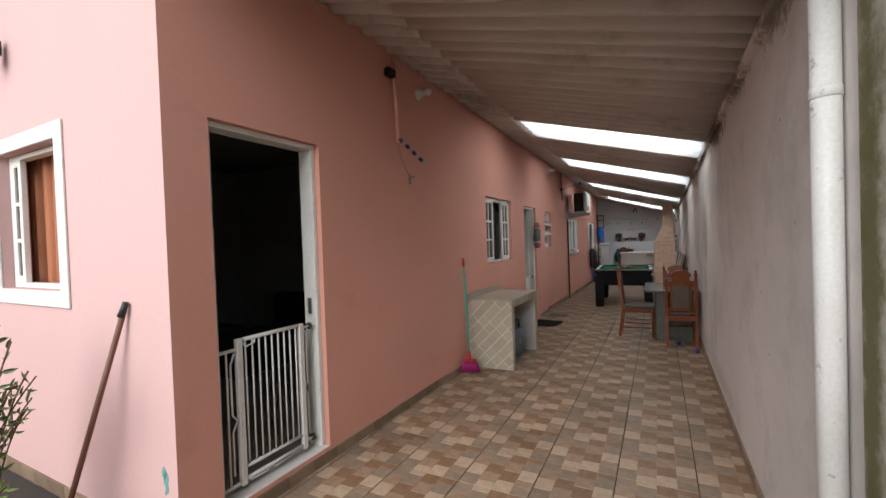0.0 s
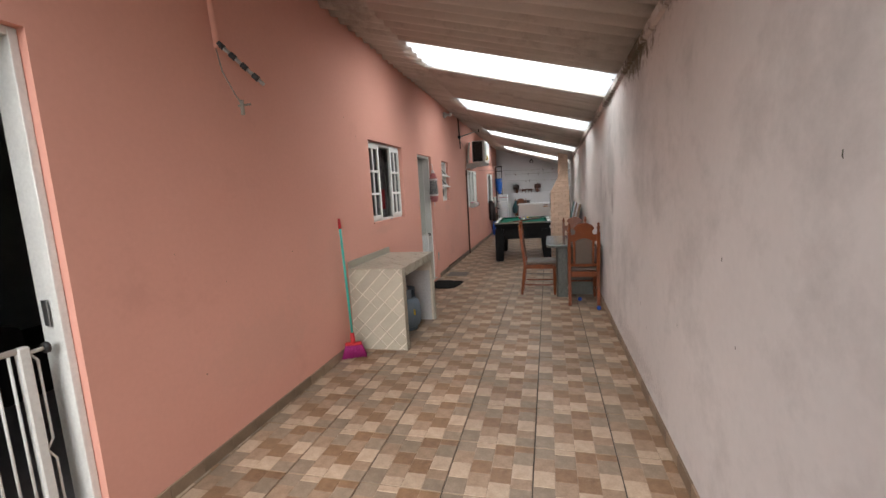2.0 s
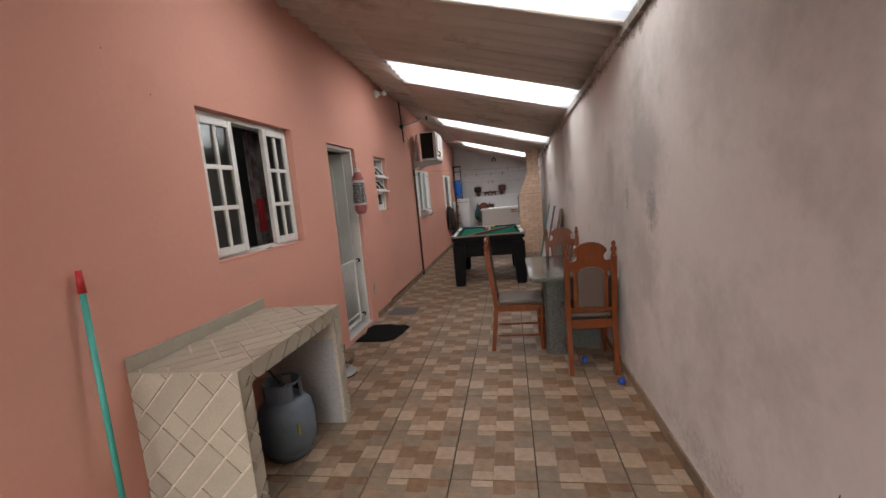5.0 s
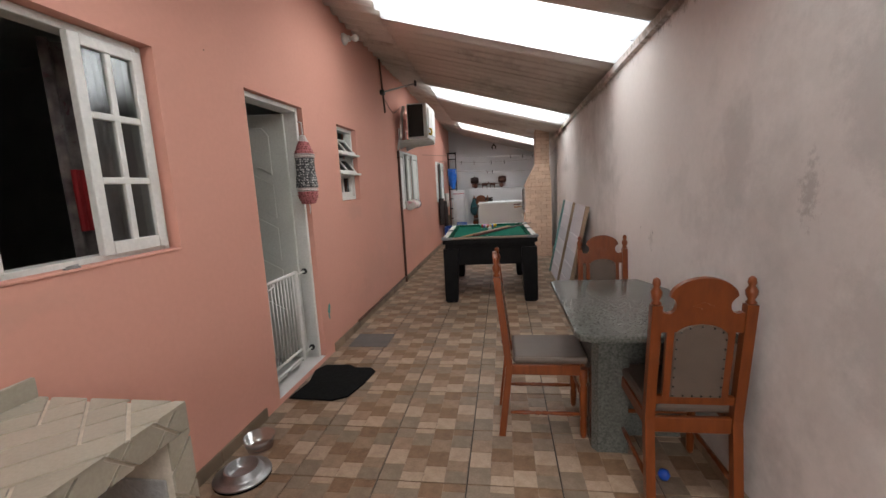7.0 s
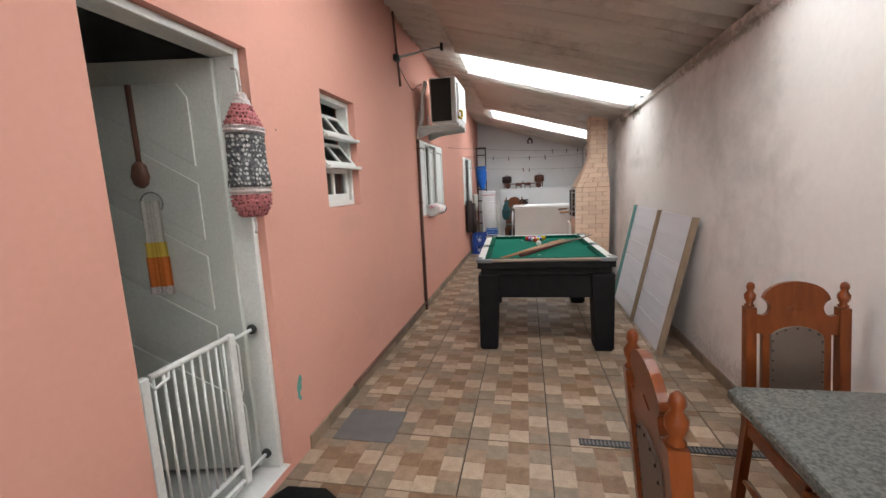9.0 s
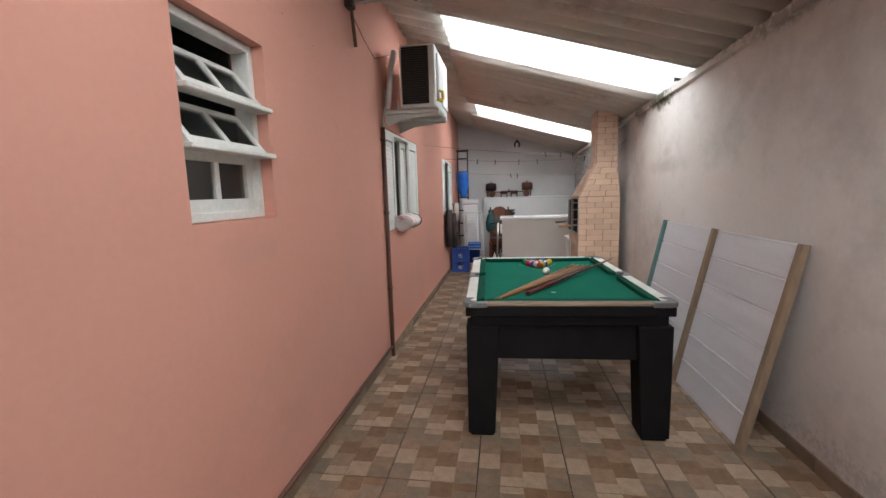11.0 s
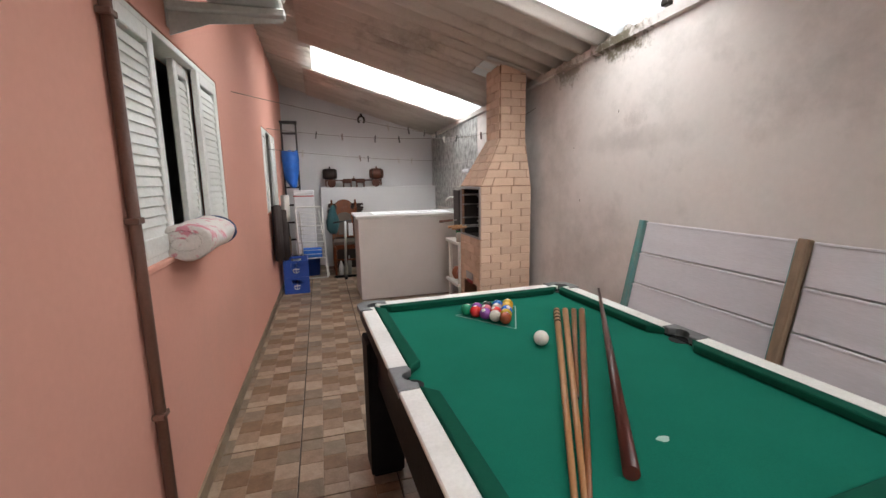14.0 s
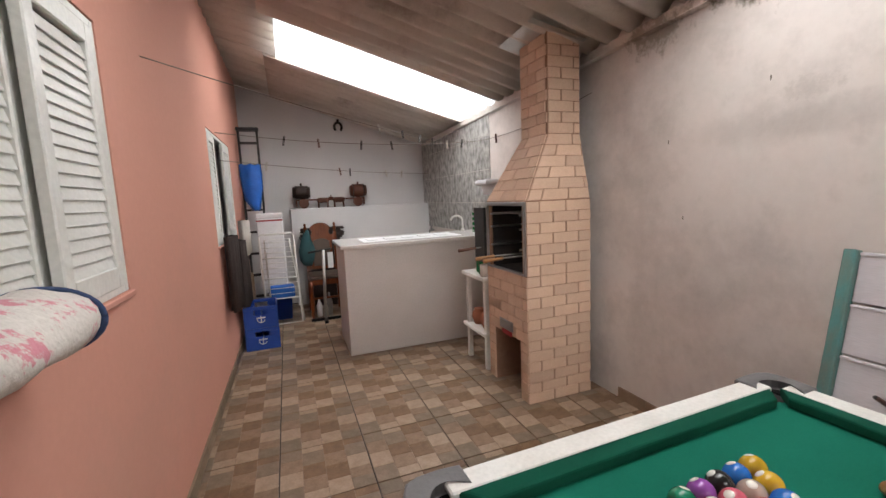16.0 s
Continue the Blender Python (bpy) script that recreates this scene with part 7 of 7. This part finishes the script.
# ox-cart ornaments on the ledge
def ox_cart(x, s_, m0_):
    o = thing("oxcart_ornament", "dark wooden barrel cart ornament on the ledge", "ornament", Matrix.Translation((x, 16.285, 1.285)), "ornaments on the ledge")
    bm = bmn()
    lathe(bm, [(0.07, -0.11), (0.085, -0.06), (0.09, 0), (0.085, 0.06), (0.07, 0.11)], 18, Matrix.Translation((0, 0, 0.215)) @ Matrix.Rotation(math.pi / 2, 4, "Y"))
    lathe(bm, [(0.012, 0.30), (0.012, 0.335)], 8)
    brl = part("barrel", bm, m0_, o)
    for u in (-0.07, 0.07):
        bm = bmn()
        lathe(bm, [(0.091, -0.006), (0.091, 0.006)], 18, Matrix.Translation((u, 0, 0.215)) @ Matrix.Rotation(math.pi / 2, 4, "Y"))
        part("hoop", bm, STUD, brl)
    bm = bmn()
    lathe(bm, [(0.065, -0.012), (0.065, 0.012)], 18, Matrix.Translation((s_ * 0.02, -0.06, 0.066)) @ Matrix.Rotation(math.pi / 2, 4, "X"))
    part("wheel", bm, BARREL, o)
    bm = bmn()
    box(bm, *sorted((s_ * -0.08, s_ * 0.30)), -0.03, 0.03, 0.10, 0.122, 0.003)
    box(bm, *sorted((s_ * -0.08, s_ * -0.06)), -0.03, 0.03, 0.02, 0.1)
    part("cart_bed", bm, BARREL, o)
    bm = bmn()
    cx = s_ * 0.27
    obox(bm, Matrix.Translation((cx, 0, 0.10)), 0.16, 0.05, 0.07, 0.02)
    obox(bm, Matrix.Translation((cx + s_ * 0.10, 0, 0.12)), 0.06, 0.04, 0.05, 0.012)
    rod(bm, (cx + s_ * 0.10, -0.015, 0.14), (cx + s_ * 0.11, -0.03, 0.17), 0.005)
    for u in (-0.06, 0.06):
        for v in (-0.015, 0.015):
            rod(bm, (cx + u, v, 0.0), (cx + u, v, 0.08), 0.011)
    part("ox", bm, BARREL, o)


ox_cart(-1.27, 1, mat("dark_barrel", (0.03, 0.016, 0.012), 0.5))
ox_cart(-0.52, -1, BARREL)
bm = bmn()
for i in range(14):
    a, b = radians(-50 + 20 * i), radians(-50 + 20 * (i + 1))
    rod(bm, (-0.72 + 0.05 * math.cos(a), YB - 0.02, 2.37 + 0.06 * math.sin(a)), (-0.72 + 0.05 * math.cos(b), YB - 0.02, 2.37 + 0.06 * math.sin(b)), 0.017, n=8)
rod(bm, (-0.72, YB - 0.02, 2.42), (-0.72, YB - 0.02, 2.47), 0.018)
solo("horseshoe", bm, STUD, "black horseshoe ornament on the white wall", "ornament")

# clotheslines and pegs
def line(a, b, sag, pegs, seed):
    random.seed(seed)
    cl = thing("clothesline", "thin cord clothesline with pegs across the yard", "clothesline", None, "clotheslines")
    a, b = Vector(a), Vector(b)
    f = lambda t: a.lerp(b, t) - Vector((0, 0, sag * 4 * t * (1 - t)))
    bm = bmn()
    tube(bm, [f(i / 24) for i in range(25)], 0.0028, 5)
    part("cord", bm, ROPE, cl)
    for t in pegs:
        p = f(t)
        bm = bmn()
        m_ = Matrix.Translation(p) @ Matrix.Rotation(random.uniform(-0.3, 0.3), 4, "X") @ Matrix.Rotation(random.uniform(-0.2, 0.2), 4, "Y")
        obox(bm, m_ @ Matrix.Translation((-0.005, 0, -0.012)), 0.007, 0.01, 0.085, 0.002)
        obox(bm, m_ @ Matrix.Translation((0.005, 0, -0.012)), 0.007, 0.01, 0.085, 0.002)
        part("peg", bm, random.choice((BLACK, BARREL, BLACK, CLOTHL)), cl)


line((-1.985, 14.4, 1.98), (0.475, 14.5, 1.93), 0.06, (0.22, 0.34, 0.5, 0.62, 0.86, 0.93), 2)
line((-2.0, 12.55, 2.01), (0.475, 15.5, 2.05), 0.03, (0.55, 0.68, 0.80, 0.90), 4)
line((-1.985, 14.5, 1.76), (0.475, 16.1, 1.70), 0.03, (0.15, 0.45, 0.5, 0.7, 0.8), 6)
line((0.47, 12.70, 2.0), (0.47, 14.5, 1.93), 0.05, (0.75,), 9)

# ---- skirting tiles and floor tiles ----
bm = bmn()
box(bm, 0.001, 0.012, -0.2, 0.2, 0.0, 0.075, 0.002)
skirting = thing("baseboard", "brown tile skirting along the walls", "baseboard", kind="structure")
def skirt_mesh(length):
    t = bmn()
    box(t, 0.001, 0.012, -length / 2, length / 2, -0.004, 0.075)
    me = bpy.data.meshes.new("skirting_tile")
    t.to_mesh(me)
    t.free()
    me.materials.append(SKIRT)
    return me
sk = skirt_mesh(0.216)
def skirt_run(m0, u0, u1, gaps=()):
    u = u0
    while u + 0.22 <= u1 + 1e-6:
        c = u + 0.11
        if not any(a - 0.1 < c < b + 0.1 for a, b in gaps):
            o = new("skirting_tile", sk)
            o.parent = skirting
            o.matrix_world = m0 @ Matrix.Translation((0, c, 0))
        u += 0.22
skirt_run(HW, YC, YB, [(7.08, 7.82)])
skirt_run(Matrix.Translation((RW, 0, 0)) @ Matrix.Rotation(math.pi, 4, "Z"), -YB, -0.6, [(-13.2, -12.6), (-14.6, -14.0)])
skirt_run(fm @ Matrix.Rotation(math.pi, 4, "Z"), -3.2, 0.0)

COLS = (
    ((0.0, 0.85, 2), (0.85, 1.8, 1), (1.8, 2.9, 0), (2.9, 4.0, 2)),
    ((0.0, 0.42, 0), (0.42, 1.45, 2), (1.45, 2.42, 3), (2.42, 3.38, 1), (3.38, 4.0, 0)),
    ((0.0, 0.9, 3), (0.9, 1.88, 1), (1.88, 2.95, 3), (2.95, 4.0, 0)),
    ((0.0, 0.5, 3), (0.5, 1.5, 2), (1.5, 2.52, 0), (2.52, 3.2, 1), (3.2, 4.0, 2)),
)
P = 0.45
def tile_mesh():
    t = bmn()
    e, g = 0.0038, 0.0034
    box(t, -P / 2 + g, P / 2 - g, -P / 2 + g, P / 2 - g, -0.008, -0.0012)
    for f in t.faces:
        f.material_index = 1
    c = P / 4
    for i, col in enumerate(COLS):
        for k, (a, b, tone) in enumerate(col):
            x0, x1 = -P / 2 + i * c + 0.0012, -P / 2 + (i + 1) * c - 0.0012
            y1, y0 = P / 2 - a * c - 0.0012, P / 2 - b * c + 0.0012
            x0, x1 = max(x0, -P / 2 + e), min(x1, P / 2 - e)
            y0, y1 = max(y0, -P / 2 + e), min(y1, P / 2 - e)
            z = 0.0002 * ((i * 3 + k * 5) % 4)
            vs = [t.verts.new(p) for p in ((x0, y0, -0.0012), (x1, y0, -0.0012), (x1, y1, -0.0012), (x0, y1, -0.0012), (x0 + 0.0015, y0 + 0.0015, z), (x1 - 0.0015, y0 + 0.0015, z), (x1 - 0.0015, y1 - 0.0015, z), (x0 + 0.0015, y1 - 0.0015, z))]
            for q in ((4, 5, 6, 7), (0, 1, 5, 4), (1, 2, 6, 5), (2, 3, 7, 6), (3, 0, 4, 7)):
                t.faces.new([vs[n] for n in q]).material_index = tone
    me = bpy.data.meshes.new("tile")
    t.to_mesh(me)
    t.free()
    for x in (T_LIGHT, T_MID, T_GREY, T_BROWN):
        me.materials.append(x)
    return me
tm = tile_mesh()
X0, Y0 = 0.18, 4.16
for j in range(-20, 28):
    y0 = Y0 + j * P
    if y0 > YB - 0.1:
        continue
    for i in range(-20 if y0 + P < YC + 0.2 else -8, 1):
        x0 = X0 + i * P
        if x0 + P / 2 < -2.35 and y0 > 0.8:
            continue
        o = new("tile", tm)
        o.parent = floor_ob
        o.location = (x0 + P / 2, y0 + P / 2, 0)
